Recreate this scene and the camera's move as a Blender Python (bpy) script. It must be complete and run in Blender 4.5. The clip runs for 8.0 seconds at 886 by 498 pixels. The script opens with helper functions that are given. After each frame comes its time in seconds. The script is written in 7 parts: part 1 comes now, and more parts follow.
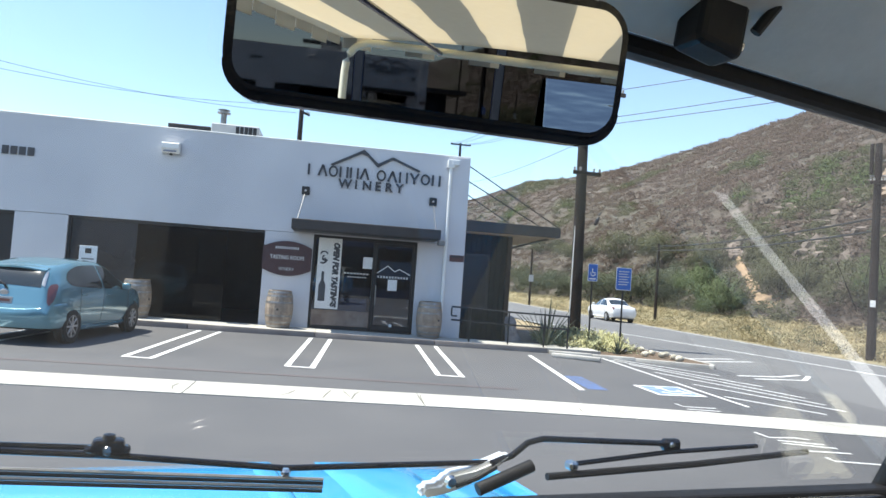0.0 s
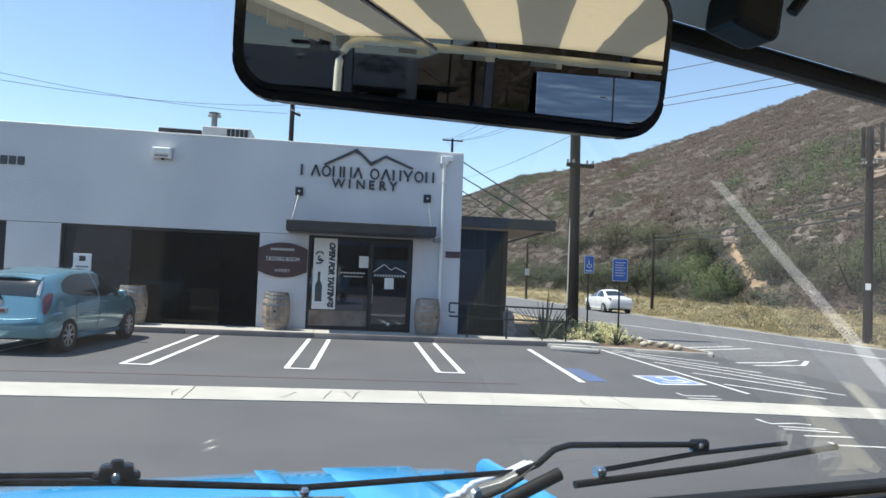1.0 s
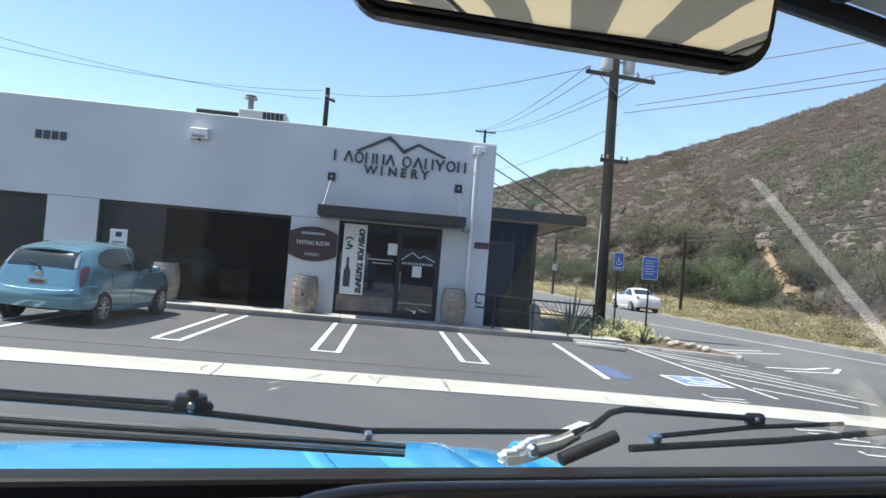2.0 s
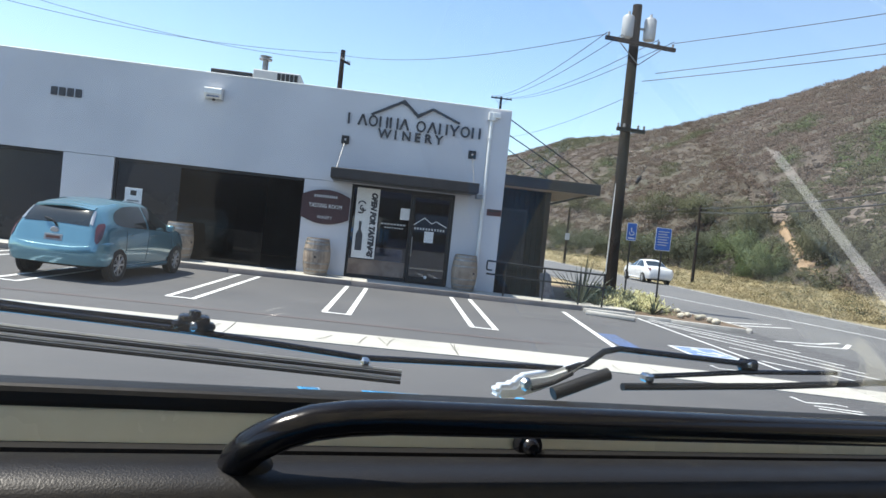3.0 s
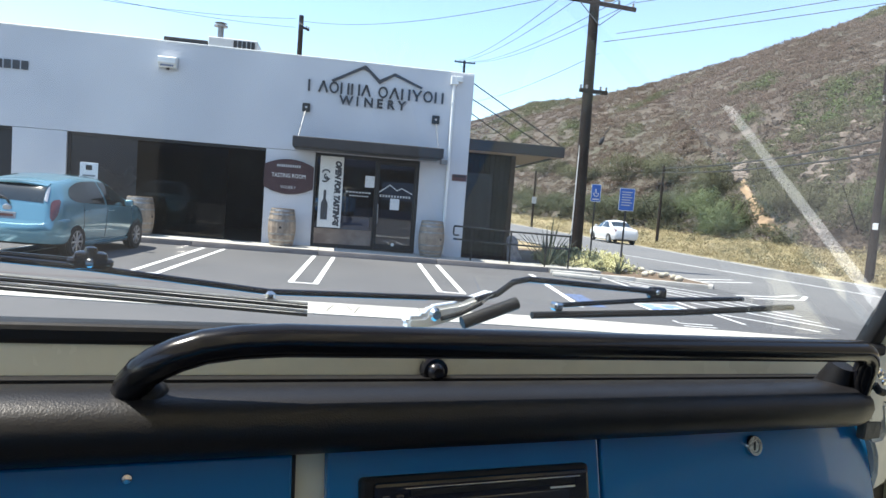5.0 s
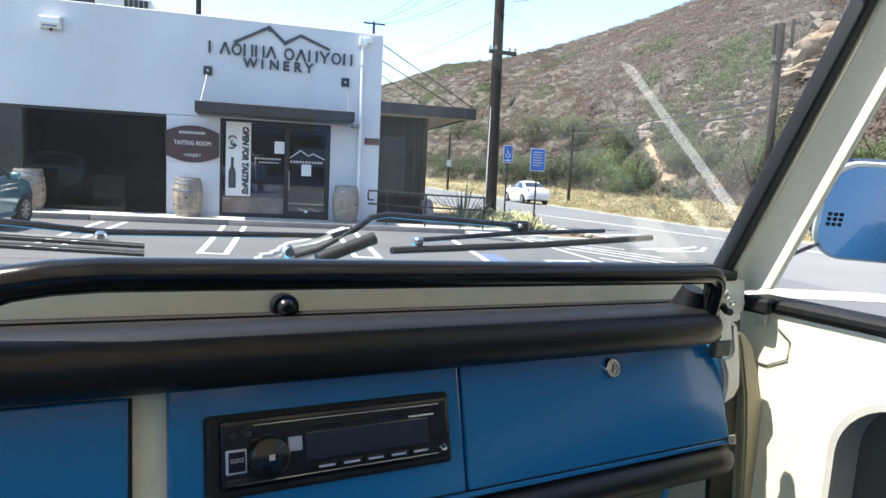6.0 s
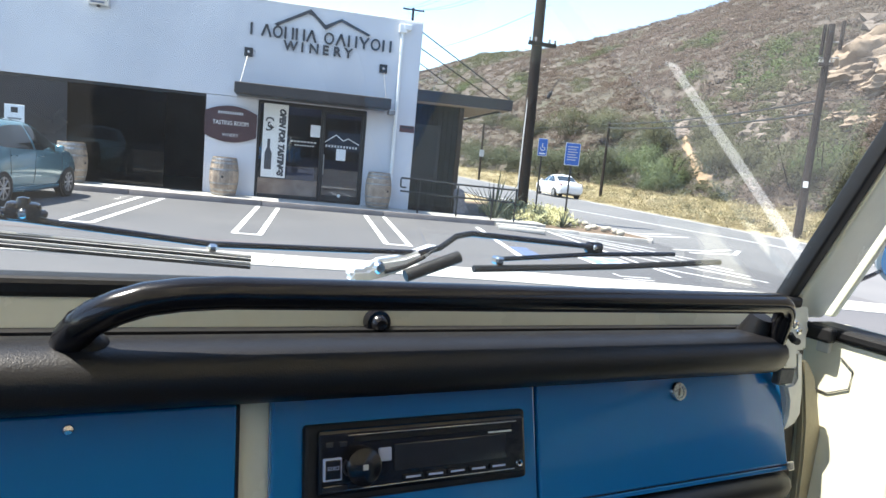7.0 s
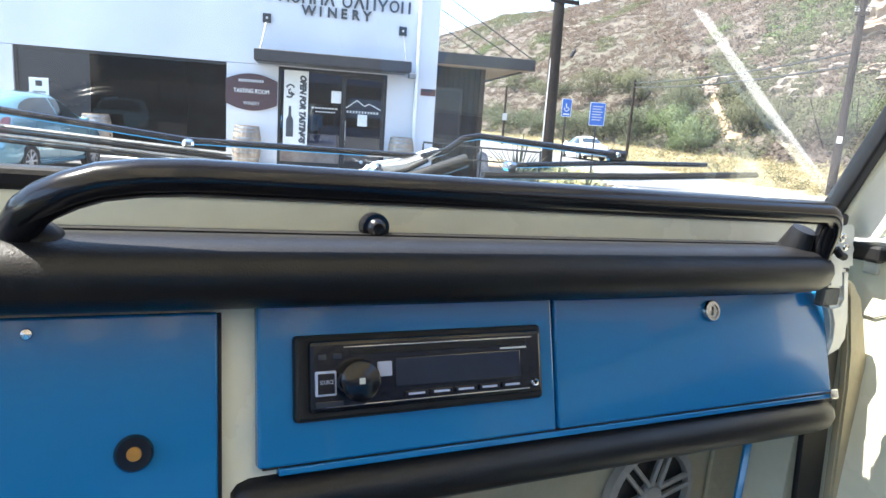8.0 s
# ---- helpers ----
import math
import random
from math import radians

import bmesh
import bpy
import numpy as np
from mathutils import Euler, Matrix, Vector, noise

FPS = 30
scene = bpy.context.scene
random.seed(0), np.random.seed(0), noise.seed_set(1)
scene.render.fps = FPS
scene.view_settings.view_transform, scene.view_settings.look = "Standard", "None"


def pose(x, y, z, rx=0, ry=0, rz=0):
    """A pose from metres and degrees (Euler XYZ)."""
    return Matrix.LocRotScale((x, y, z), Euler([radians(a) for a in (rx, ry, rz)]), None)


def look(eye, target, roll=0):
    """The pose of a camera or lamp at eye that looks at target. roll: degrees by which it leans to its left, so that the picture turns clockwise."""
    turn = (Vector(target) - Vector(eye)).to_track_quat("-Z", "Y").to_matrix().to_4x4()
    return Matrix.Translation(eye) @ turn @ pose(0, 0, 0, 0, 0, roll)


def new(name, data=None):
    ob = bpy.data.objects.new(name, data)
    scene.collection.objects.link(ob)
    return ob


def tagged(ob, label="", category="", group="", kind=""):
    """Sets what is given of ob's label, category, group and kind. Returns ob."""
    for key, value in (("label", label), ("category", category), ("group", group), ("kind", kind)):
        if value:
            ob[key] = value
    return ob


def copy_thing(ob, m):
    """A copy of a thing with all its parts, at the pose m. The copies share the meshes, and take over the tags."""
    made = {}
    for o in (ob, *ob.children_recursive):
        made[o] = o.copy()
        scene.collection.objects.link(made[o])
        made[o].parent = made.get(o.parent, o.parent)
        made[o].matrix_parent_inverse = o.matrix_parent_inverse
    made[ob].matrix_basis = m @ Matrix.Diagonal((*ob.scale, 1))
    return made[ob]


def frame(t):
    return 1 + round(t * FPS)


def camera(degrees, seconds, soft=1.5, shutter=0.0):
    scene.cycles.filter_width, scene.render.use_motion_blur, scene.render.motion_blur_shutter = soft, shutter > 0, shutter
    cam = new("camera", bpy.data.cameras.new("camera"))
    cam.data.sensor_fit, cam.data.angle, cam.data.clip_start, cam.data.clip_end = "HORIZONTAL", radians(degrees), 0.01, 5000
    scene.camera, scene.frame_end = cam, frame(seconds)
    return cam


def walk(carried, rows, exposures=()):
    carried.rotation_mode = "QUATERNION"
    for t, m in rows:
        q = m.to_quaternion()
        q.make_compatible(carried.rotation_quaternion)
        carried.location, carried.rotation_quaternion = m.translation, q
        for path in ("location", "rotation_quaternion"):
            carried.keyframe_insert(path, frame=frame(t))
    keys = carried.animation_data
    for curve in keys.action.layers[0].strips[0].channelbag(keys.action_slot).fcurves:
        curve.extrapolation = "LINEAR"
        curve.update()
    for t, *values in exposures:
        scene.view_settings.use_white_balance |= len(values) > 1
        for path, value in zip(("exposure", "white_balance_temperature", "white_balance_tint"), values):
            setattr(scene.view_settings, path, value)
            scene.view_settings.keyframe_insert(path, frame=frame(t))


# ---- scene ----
cam = camera(67.0, 8.0, soft=1.5)
PATH = [
    (0, (0.226, 0.092, 1.661), (0.556, 2.063, 1.75), 4.0),
    (0.5, (0.2, 0.121, 1.666), (0.513, 2.096, 1.724), 3.2),
    (1, (0.212, 0.122, 1.666), (0.557, 2.091, 1.745), 2.2),
    (1.5, (0.196, 0.127, 1.668), (0.53, 2.097, 1.746), 3.8),
    (1.7, (0.18, 0.125, 1.653), (0.453, 2.105, 1.723), 4.1),
    (2.8, (0.192, 0.128, 1.618), (0.467, 2.108, 1.581), 5.9),
    (3, (0.194, 0.115, 1.609), (0.432, 2.1, 1.555), 6.0),
    (3.5, (0.217, 0.111, 1.601), (0.458, 2.094, 1.512), 5.2),
    (4, (0.218, 0.111, 1.599), (0.473, 2.092, 1.485), 5.2),
    (5.3, (0.269, 0.09, 1.576), (0.677, 2.041, 1.413), 4.0),
    (5.5, (0.286, 0.088, 1.568), (0.757, 2.024, 1.386), 3.8),
    (6, (0.304, 0.088, 1.562), (0.883, 1.989, 1.33), 2.9),
    (6.5, (0.284, 0.093, 1.572), (0.864, 1.988, 1.301), 2.9),
    (7, (0.248, 0.086, 1.589), (0.749, 2.004, 1.318), 5.4),
    (7.5, (0.341, 0.116, 1.526), (0.883, 2.018, 1.228), 4.6),
    (8, (0.28, 0.128, 1.53), (0.713, 2.044, 1.155), 4.0),
]
walk(cam, [(t, look(eye, target, roll)) for t, eye, target, roll in PATH],
     exposures=[(0, 1.12, 6700, 8), (1, 0.72, 6700, 8), (1.7, 0.8, 6700, 8), (3.5, 0.95, 6700, 8), (5.5, 1.45, 6700, 8), (6.5, 1.7, 6700, 8), (7.0, 1.7, 6700, 8), (7.5, 1.9, 6700, 8), (8, 2.5, 6700, 8)])

# ---- light ----
SUN = Vector((-0.42, 0.03, 0.91)).normalized()
world = bpy.data.worlds.new("sky")
scene.world = world
world.use_nodes = True
_n = world.node_tree.nodes
sky = _n.new("ShaderNodeTexSky")
sky.sky_type = "NISHITA"
sky.sun_disc = False
sky.sun_elevation = math.asin(SUN.z)
sky.sun_rotation = math.atan2(SUN.x, SUN.y)
sky.air_density, sky.dust_density, sky.ozone_density = 1.0, 0.3, 2.5
_n["Background"].inputs["Strength"].default_value = 0.15
world.node_tree.links.new(sky.outputs["Color"], _n["Background"].inputs["Color"])
sun = new("sun", bpy.data.lights.new("sun", "SUN"))
sun.data.energy, sun.data.angle, sun.data.color = 4.5, radians(0.55), (1.0, 0.95, 0.88)
sun.matrix_world = look(SUN * 80, (0, 0, 0))


# ---- materials ----
def srgb(r, g, b):
    return tuple((c / 12.92 if c <= 0.04045 else ((c + 0.055) / 1.055) ** 2.4) for c in (r / 255, g / 255, b / 255))


def mat(name, col, rough=0.6, metal=0.0, var=0.12, scale=3.0, fine=60.0, bump=0.15, col2=None, spec=0.5, rnd=0.0, coat=0.0, dist=0.01, island=False, leaf=0.0):
    """A surface with variation at two scales, fine relief, and where asked a random shade for each piece."""
    m = bpy.data.materials.new(name)
    m.use_nodes = True
    t = m.node_tree
    b = t.nodes["Principled BSDF"]
    L = t.links.new
    tc = t.nodes.new("ShaderNodeTexCoord")
    n1 = t.nodes.new("ShaderNodeTexNoise")
    n1.inputs["Scale"].default_value, n1.inputs["Detail"].default_value, n1.inputs["Roughness"].default_value = scale, 6, 0.6
    n2 = t.nodes.new("ShaderNodeTexNoise")
    n2.inputs["Scale"].default_value, n2.inputs["Detail"].default_value = fine, 3
    L(tc.outputs["Object"], n1.inputs["Vector"])
    L(tc.outputs["Object"], n2.inputs["Vector"])
    ramp = t.nodes.new("ShaderNodeMapRange")
    ramp.inputs["From Min"].default_value, ramp.inputs["From Max"].default_value = 0.32, 0.68
    L(n1.outputs["Fac"], ramp.inputs["Value"])
    mix = t.nodes.new("ShaderNodeMix")
    mix.data_type = "RGBA"
    c2 = col2 or tuple(c * (1 - 2 * var) for c in col)
    c1 = col if col2 else tuple(min(1, c * (1 + var)) for c in col)
    mix.inputs["A"].default_value, mix.inputs["B"].default_value = (*c1, 1), (*c2, 1)
    L(ramp.outputs["Result"], mix.inputs["Factor"])
    out = mix.outputs["Result"]
    hsv = t.nodes.new("ShaderNodeHueSaturation")
    L(out, hsv.inputs["Color"])
    vr = t.nodes.new("ShaderNodeMapRange")
    vr.inputs["To Min"].default_value, vr.inputs["To Max"].default_value = 1 - var, 1 + var
    L(n2.outputs["Fac"], vr.inputs["Value"])
    val = vr.outputs["Result"]
    if rnd:
        if island:
            oi = t.nodes.new("ShaderNodeNewGeometry")
            ro = oi.outputs["Random Per Island"]
        else:
            oi = t.nodes.new("ShaderNodeObjectInfo")
            ro = oi.outputs["Random"]
        r2 = t.nodes.new("ShaderNodeMapRange")
        r2.inputs["To Min"].default_value, r2.inputs["To Max"].default_value = 1 - rnd, 1 + rnd
        L(ro, r2.inputs["Value"])
        mu = t.nodes.new("ShaderNodeMath")
        mu.operation = "MULTIPLY"
        L(val, mu.inputs[0])
        L(r2.outputs["Result"], mu.inputs[1])
        val = mu.outputs["Value"]
    L(val, hsv.inputs["Value"])
    L(hsv.outputs["Color"], b.inputs["Base Color"])
    rr = t.nodes.new("ShaderNodeMapRange")
    rr.inputs["To Min"].default_value, rr.inputs["To Max"].default_value = max(0.02, rough - 0.1), min(1, rough + 0.1)
    L(n1.outputs["Fac"], rr.inputs["Value"])
    L(rr.outputs["Result"], b.inputs["Roughness"])
    b.inputs["Metallic"].default_value = metal
    b.inputs["Specular IOR Level"].default_value = spec
    b.inputs["Coat Weight"].default_value = coat
    if bump:
        bp = t.nodes.new("ShaderNodeBump")
        bp.inputs["Strength"].default_value, bp.inputs["Distance"].default_value = bump, dist
        L(n2.outputs["Fac"], bp.inputs["Height"])
        L(bp.outputs["Normal"], b.inputs["Normal"])
    if leaf:
        tl, ms = t.nodes.new("ShaderNodeBsdfTranslucent"), t.nodes.new("ShaderNodeMixShader")
        L(hsv.outputs["Color"], tl.inputs["Color"])
        ms.inputs["Fac"].default_value = leaf
        L(b.outputs["BSDF"], ms.inputs[1])
        L(tl.outputs["BSDF"], ms.inputs[2])
        L(ms.outputs["Shader"], t.nodes["Material Output"].inputs["Surface"])
    return m


def glass_mat(name, tint, gloss=1.0, dust=0.0, wave=0.0):
    """A thin pane: clear or tinted, with gloss by Fresnel, a film of dust and slightly wavy where asked."""
    m = bpy.data.materials.new(name)
    m.use_nodes = True
    t = m.node_tree
    t.nodes.remove(t.nodes["Principled BSDF"])
    tr, gl, mx, lw, pw, ma = (t.nodes.new("ShaderNode" + k) for k in ("BsdfTransparent", "BsdfGlossy", "MixShader", "LayerWeight", "Math", "Math"))
    tr.inputs["Color"].default_value = (*tint, 1)
    gl.inputs["Roughness"].default_value = 0.02
    pw.operation, ma.operation = "POWER", "MULTIPLY_ADD"
    pw.inputs[1].default_value = 4.0
    ma.inputs[1].default_value, ma.inputs[2].default_value = 0.6 * gloss, 0.04 * gloss
    lw.inputs["Blend"].default_value = 0.5
    t.links.new(lw.outputs["Facing"], pw.inputs[0])
    t.links.new(pw.outputs["Value"], ma.inputs[0])
    t.links.new(ma.outputs["Value"], mx.inputs["Fac"])
    t.links.new(tr.outputs["BSDF"], mx.inputs[1])
    t.links.new(gl.outputs["BSDF"], mx.inputs[2])
    out = mx.outputs["Shader"]
    if wave:
        tc, nz, bp = (t.nodes.new("ShaderNode" + k) for k in ("TexCoord", "TexNoise", "Bump"))
        nz.inputs["Scale"].default_value, nz.inputs["Detail"].default_value = 1.0, 2
        mp = t.nodes.new("ShaderNodeMapping")
        mp.inputs["Scale"].default_value = (0.7, 1.0, 3.2)
        bp.inputs["Strength"].default_value, bp.inputs["Distance"].default_value = wave, 0.1
        t.links.new(tc.outputs["Object"], mp.inputs["Vector"])
        t.links.new(mp.outputs["Vector"], nz.inputs["Vector"])
        t.links.new(nz.outputs["Fac"], bp.inputs["Height"])
        t.links.new(bp.outputs["Normal"], gl.inputs["Normal"])
    if dust:
        tc, nz, mr, df, tl, m1, m2 = (t.nodes.new("ShaderNode" + k) for k in ("TexCoord", "TexNoise", "MapRange", "BsdfDiffuse", "BsdfTranslucent", "MixShader", "MixShader"))
        nz.inputs["Scale"].default_value, nz.inputs["Detail"].default_value = 7.0, 5
        mr.inputs["From Min"].default_value, mr.inputs["From Max"].default_value = 0.3, 0.75
        mr.inputs["To Min"].default_value, mr.inputs["To Max"].default_value = 0.5 * dust, 1.6 * dust
        df.inputs["Color"].default_value = tl.inputs["Color"].default_value = (0.72, 0.70, 0.66, 1)
        m1.inputs["Fac"].default_value = 0.5
        t.links.new(tc.outputs["Object"], nz.inputs["Vector"])
        t.links.new(nz.outputs["Fac"], mr.inputs["Value"])
        t.links.new(df.outputs["BSDF"], m1.inputs[1])
        t.links.new(tl.outputs["BSDF"], m1.inputs[2])
        t.links.new(mr.outputs["Result"], m2.inputs["Fac"])
        t.links.new(out, m2.inputs[1])
        t.links.new(m1.outputs["Shader"], m2.inputs[2])
        out = m2.outputs["Shader"]
    t.links.new(out, t.nodes["Material Output"].inputs["Surface"])
    return m


M = dict(
    asphalt=mat("asphalt", (0.085, 0.085, 0.09), 0.85, var=0.10, scale=0.35, fine=90, bump=0.5, col2=(0.115, 0.113, 0.115), dist=0.006),
    road=mat("road_asphalt", (0.13, 0.13, 0.132), 0.85, var=0.08, scale=0.25, fine=70, bump=0.4, col2=(0.165, 0.163, 0.162)),
    concrete=mat("concrete", (0.52, 0.50, 0.45), 0.85, var=0.08, scale=1.2, fine=50, bump=0.3, col2=(0.40, 0.385, 0.345), rnd=0.06),
    kerb=mat("kerb_concrete", (0.50, 0.485, 0.45), 0.85, var=0.10, scale=1.6, fine=45, bump=0.3, col2=(0.34, 0.325, 0.30), rnd=0.05),
    # walk kerb concrete darkened for the shade on its front face
    shadekerb=mat("shaded_kerb", (0.24, 0.215, 0.205), 0.85, var=0.12, scale=1.6, fine=45, bump=0.3, col2=(0.15, 0.135, 0.13), rnd=0.08),
    paint=mat("road_paint", (0.80, 0.80, 0.78), 0.7, var=0.06, scale=6, fine=60, bump=0.2, col2=(0.62, 0.62, 0.61)),
    bluepaint=mat("blue_road_paint", (0.09, 0.19, 0.48), 0.7, var=0.2, scale=4, fine=30, col2=(0.26, 0.33, 0.52)),
    wornblue=mat("worn_blue_paint", (0.085, 0.15, 0.33), 0.75, var=0.15, scale=6, fine=60, col2=(0.10, 0.12, 0.18)),
    redpaint=mat("faded_red_paint", (0.115, 0.088, 0.09), 0.8, var=0.1, scale=3, fine=80, col2=(0.115, 0.105, 0.105)),
    dirt=mat("dry_earth", (0.36, 0.27, 0.17), 0.95, var=0.15, scale=0.12, fine=6, bump=0.6, col2=(0.28, 0.24, 0.13), dist=0.05),
    stucco=mat("white_stucco", (0.645, 0.645, 0.665), 0.9, var=0.03, scale=0.45, fine=45, bump=0.35, col2=(0.545, 0.545, 0.57), dist=0.008),
    dark=mat("dark_metal", (0.022, 0.022, 0.025), 0.45, metal=0.3, var=0.15, scale=4, fine=80, bump=0.08),
    awning=mat("dark_brown_fascia", (0.032, 0.027, 0.027), 0.6, var=0.15, scale=3, fine=50, bump=0.15),
    siding=mat("dark_siding", (0.017, 0.016, 0.018), 0.75, var=0.2, scale=3, fine=40, bump=0.3, rnd=0.25, spec=0.15),
    soffit=mat("tan_soffit", (0.33, 0.25, 0.18), 0.8, var=0.1, scale=2, fine=30),
    # dark tone carries the shade of the unlit rooms
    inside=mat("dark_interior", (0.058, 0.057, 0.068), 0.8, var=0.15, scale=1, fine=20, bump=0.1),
    panel=mat("tinted_panel", (0.020, 0.020, 0.025), 0.25, var=0.15, scale=0.8, fine=20, bump=0.05),
    insidefloor=mat("inside_floor", (0.10, 0.09, 0.085), 0.5, var=0.1, scale=1.5, fine=20, bump=0.1),
    oak=mat("weathered_oak", (0.38, 0.31, 0.24), 0.8, var=0.15, scale=6, fine=70, bump=0.4, col2=(0.24, 0.185, 0.145), rnd=0.22),
    greyoak=mat("grey_oak_head", (0.45, 0.41, 0.36), 0.8, var=0.12, scale=6, fine=70, bump=0.4, col2=(0.30, 0.26, 0.22), rnd=0.15),
    hoop=mat("galvanised_hoop", (0.33, 0.32, 0.31), 0.45, metal=0.8, var=0.2, scale=9, fine=60, bump=0.15),
    maroon=mat("maroon_board", (0.055, 0.020, 0.024), 0.55, var=0.1, scale=4, fine=50, bump=0.05),
    white=mat("white_paint", (0.80, 0.80, 0.78), 0.5, var=0.03, scale=5, fine=50, bump=0.03),
    paper=mat("white_paper", (0.74, 0.75, 0.76), 0.8, var=0.04, scale=8, fine=40, bump=0.05),
    cloth=mat("banner_vinyl", (0.76, 0.75, 0.72), 0.6, var=0.04, scale=3, fine=30, bump=0.1),
    ink=mat("black_ink", (0.02, 0.02, 0.022), 0.6, var=0.05, scale=8, fine=40, bump=0.0),
    letters=mat("dark_letters", (0.045, 0.047, 0.055), 0.5, var=0.1, scale=8, fine=40, bump=0.05),
    greyink=mat("grey_print", (0.22, 0.23, 0.24), 0.6, var=0.05, scale=8, fine=40, bump=0.0),
    lightink=mat("pale_print", (0.55, 0.55, 0.55), 0.6, var=0.05, scale=8, fine=40, bump=0.0),
    signblue=mat("blue_sign_sheet", (0.03, 0.125, 0.44), 0.4, var=0.06, scale=5, fine=40, bump=0.02),
    galv=mat("galvanised_post", (0.28, 0.28, 0.28), 0.5, metal=0.7, var=0.15, scale=6, fine=60, bump=0.1),
    signred=mat("red_brown_sign", (0.10, 0.030, 0.022), 0.5, var=0.1, scale=8, fine=40, bump=0.02),
    pole=mat("creosoted_wood", (0.016, 0.012, 0.011), 0.9, var=0.2, scale=2.0, fine=30, bump=0.5, col2=(0.028, 0.021, 0.018), spec=0.15),
    wire=mat("black_wire", (0.02, 0.02, 0.02), 0.6, var=0.05, scale=5, fine=30, bump=0.0),
    transformer=mat("grey_enamel", (0.45, 0.46, 0.47), 0.4, var=0.06, scale=4, fine=40, bump=0.05),
    glass=glass_mat("shop_glass", (0.52, 0.60, 0.76), 2.6),
    clear=glass_mat("clear_glass", (0.97, 0.985, 0.98), 1.7, dust=0.0075),
    skyglass=glass_mat("sky_reflecting_glass", (0.03, 0.05, 0.10), 7.0, wave=0.45),
    navyglass=glass_mat("navy_window_glass", (0.02, 0.03, 0.06), 2.6),
    garageglass=glass_mat("dark_garage_glass", (0.16, 0.17, 0.19), 0.6),
    rubber=mat("tyre_rubber", (0.022, 0.022, 0.022), 0.8, var=0.1, scale=12, fine=80, bump=0.2),
    teal=mat("teal_car_paint", (0.15, 0.32, 0.385), 0.17, metal=0.4, var=0.03, scale=2, fine=300, bump=0.0, coat=1.0),
    carwhite=mat("white_car_paint", (0.72, 0.72, 0.72), 0.3, var=0.02, scale=2, fine=100, bump=0.0, coat=0.6),
    alloy=mat("silver_alloy", (0.50, 0.50, 0.51), 0.35, metal=0.8, var=0.06, scale=9, fine=60, bump=0.03),
    lampred=mat("red_lamp_lens", (0.13, 0.045, 0.05), 0.2, var=0.1, scale=20, fine=90, bump=0.05, coat=0.6),
    rock=mat("white_cobble", (0.50, 0.46, 0.37), 0.85, var=0.2, scale=7, fine=50, bump=0.4, rnd=0.15),
    agave=mat("dark_green_blade", (0.048, 0.068, 0.044), 0.6, var=0.2, scale=5, fine=40, col2=(0.075, 0.092, 0.058), rnd=0.3, island=True),
    yellowshrub=mat("yellow_green_ground_cover", (0.56, 0.53, 0.3), 0.8, var=0.25, scale=1.5, fine=12, col2=(0.42, 0.44, 0.25), rnd=0.3, island=True, leaf=0.3, bump=0.0),
    scrub=mat("brown_chaparral", (0.15, 0.113, 0.098), 0.95, var=0.12, scale=0.06, fine=0.9, col2=(0.124, 0.097, 0.077), rnd=0.16, island=True, leaf=0.4, bump=0.0),
    olive=mat("olive_chaparral", (0.112, 0.118, 0.067), 0.9, var=0.12, scale=0.12, fine=0.9, col2=(0.098, 0.1, 0.061), rnd=0.2, island=True, leaf=0.4, bump=0.0),
    green=mat("green_leaves", (0.094, 0.128, 0.05), 0.75, var=0.15, scale=0.4, fine=3, col2=(0.08, 0.108, 0.045), rnd=0.28, island=True, leaf=0.4, bump=0.0),
    darkgreen=mat("dark_green_leaves", (0.076, 0.092, 0.052), 0.75, var=0.15, scale=0.4, fine=3, col2=(0.084, 0.094, 0.06), rnd=0.28, island=True, leaf=0.35, bump=0.0),
    straw=mat("dry_grass", (0.35, 0.29, 0.18), 0.9, var=0.2, scale=0.3, fine=3, col2=(0.29, 0.255, 0.14), rnd=0.35, island=True, leaf=0.3, bump=0.0),
    sandrock=mat("tan_sandstone", (0.190, 0.152, 0.125), 0.9, var=0.2, scale=0.5, fine=5, bump=0.6, col2=(0.145, 0.118, 0.100), rnd=0.2, island=True, dist=0.05),
    tanearth=mat("orange_tan_earth", (0.36, 0.25, 0.155), 0.95, var=0.15, scale=0.6, fine=6, bump=0.5, col2=(0.24, 0.17, 0.11), rnd=0.15, island=True, dist=0.05),
    crack=mat("crack_dirt", (0.16, 0.15, 0.12), 0.95, var=0.2, scale=9, fine=60, bump=0.3),
    sill=mat("tan_sill", (0.30, 0.235, 0.19), 0.8, var=0.15, scale=3, fine=30, bump=0.2, col2=(0.15, 0.105, 0.085)),
    verge=mat("dry_verge", (0.36, 0.29, 0.17), 0.95, var=0.2, scale=0.25, fine=3, col2=(0.24, 0.21, 0.11), bump=0.6, dist=0.05),
    navy=mat("navy_wall", (0.055, 0.075, 0.15), 0.5, var=0.1, scale=1, fine=20, bump=0.05),
)


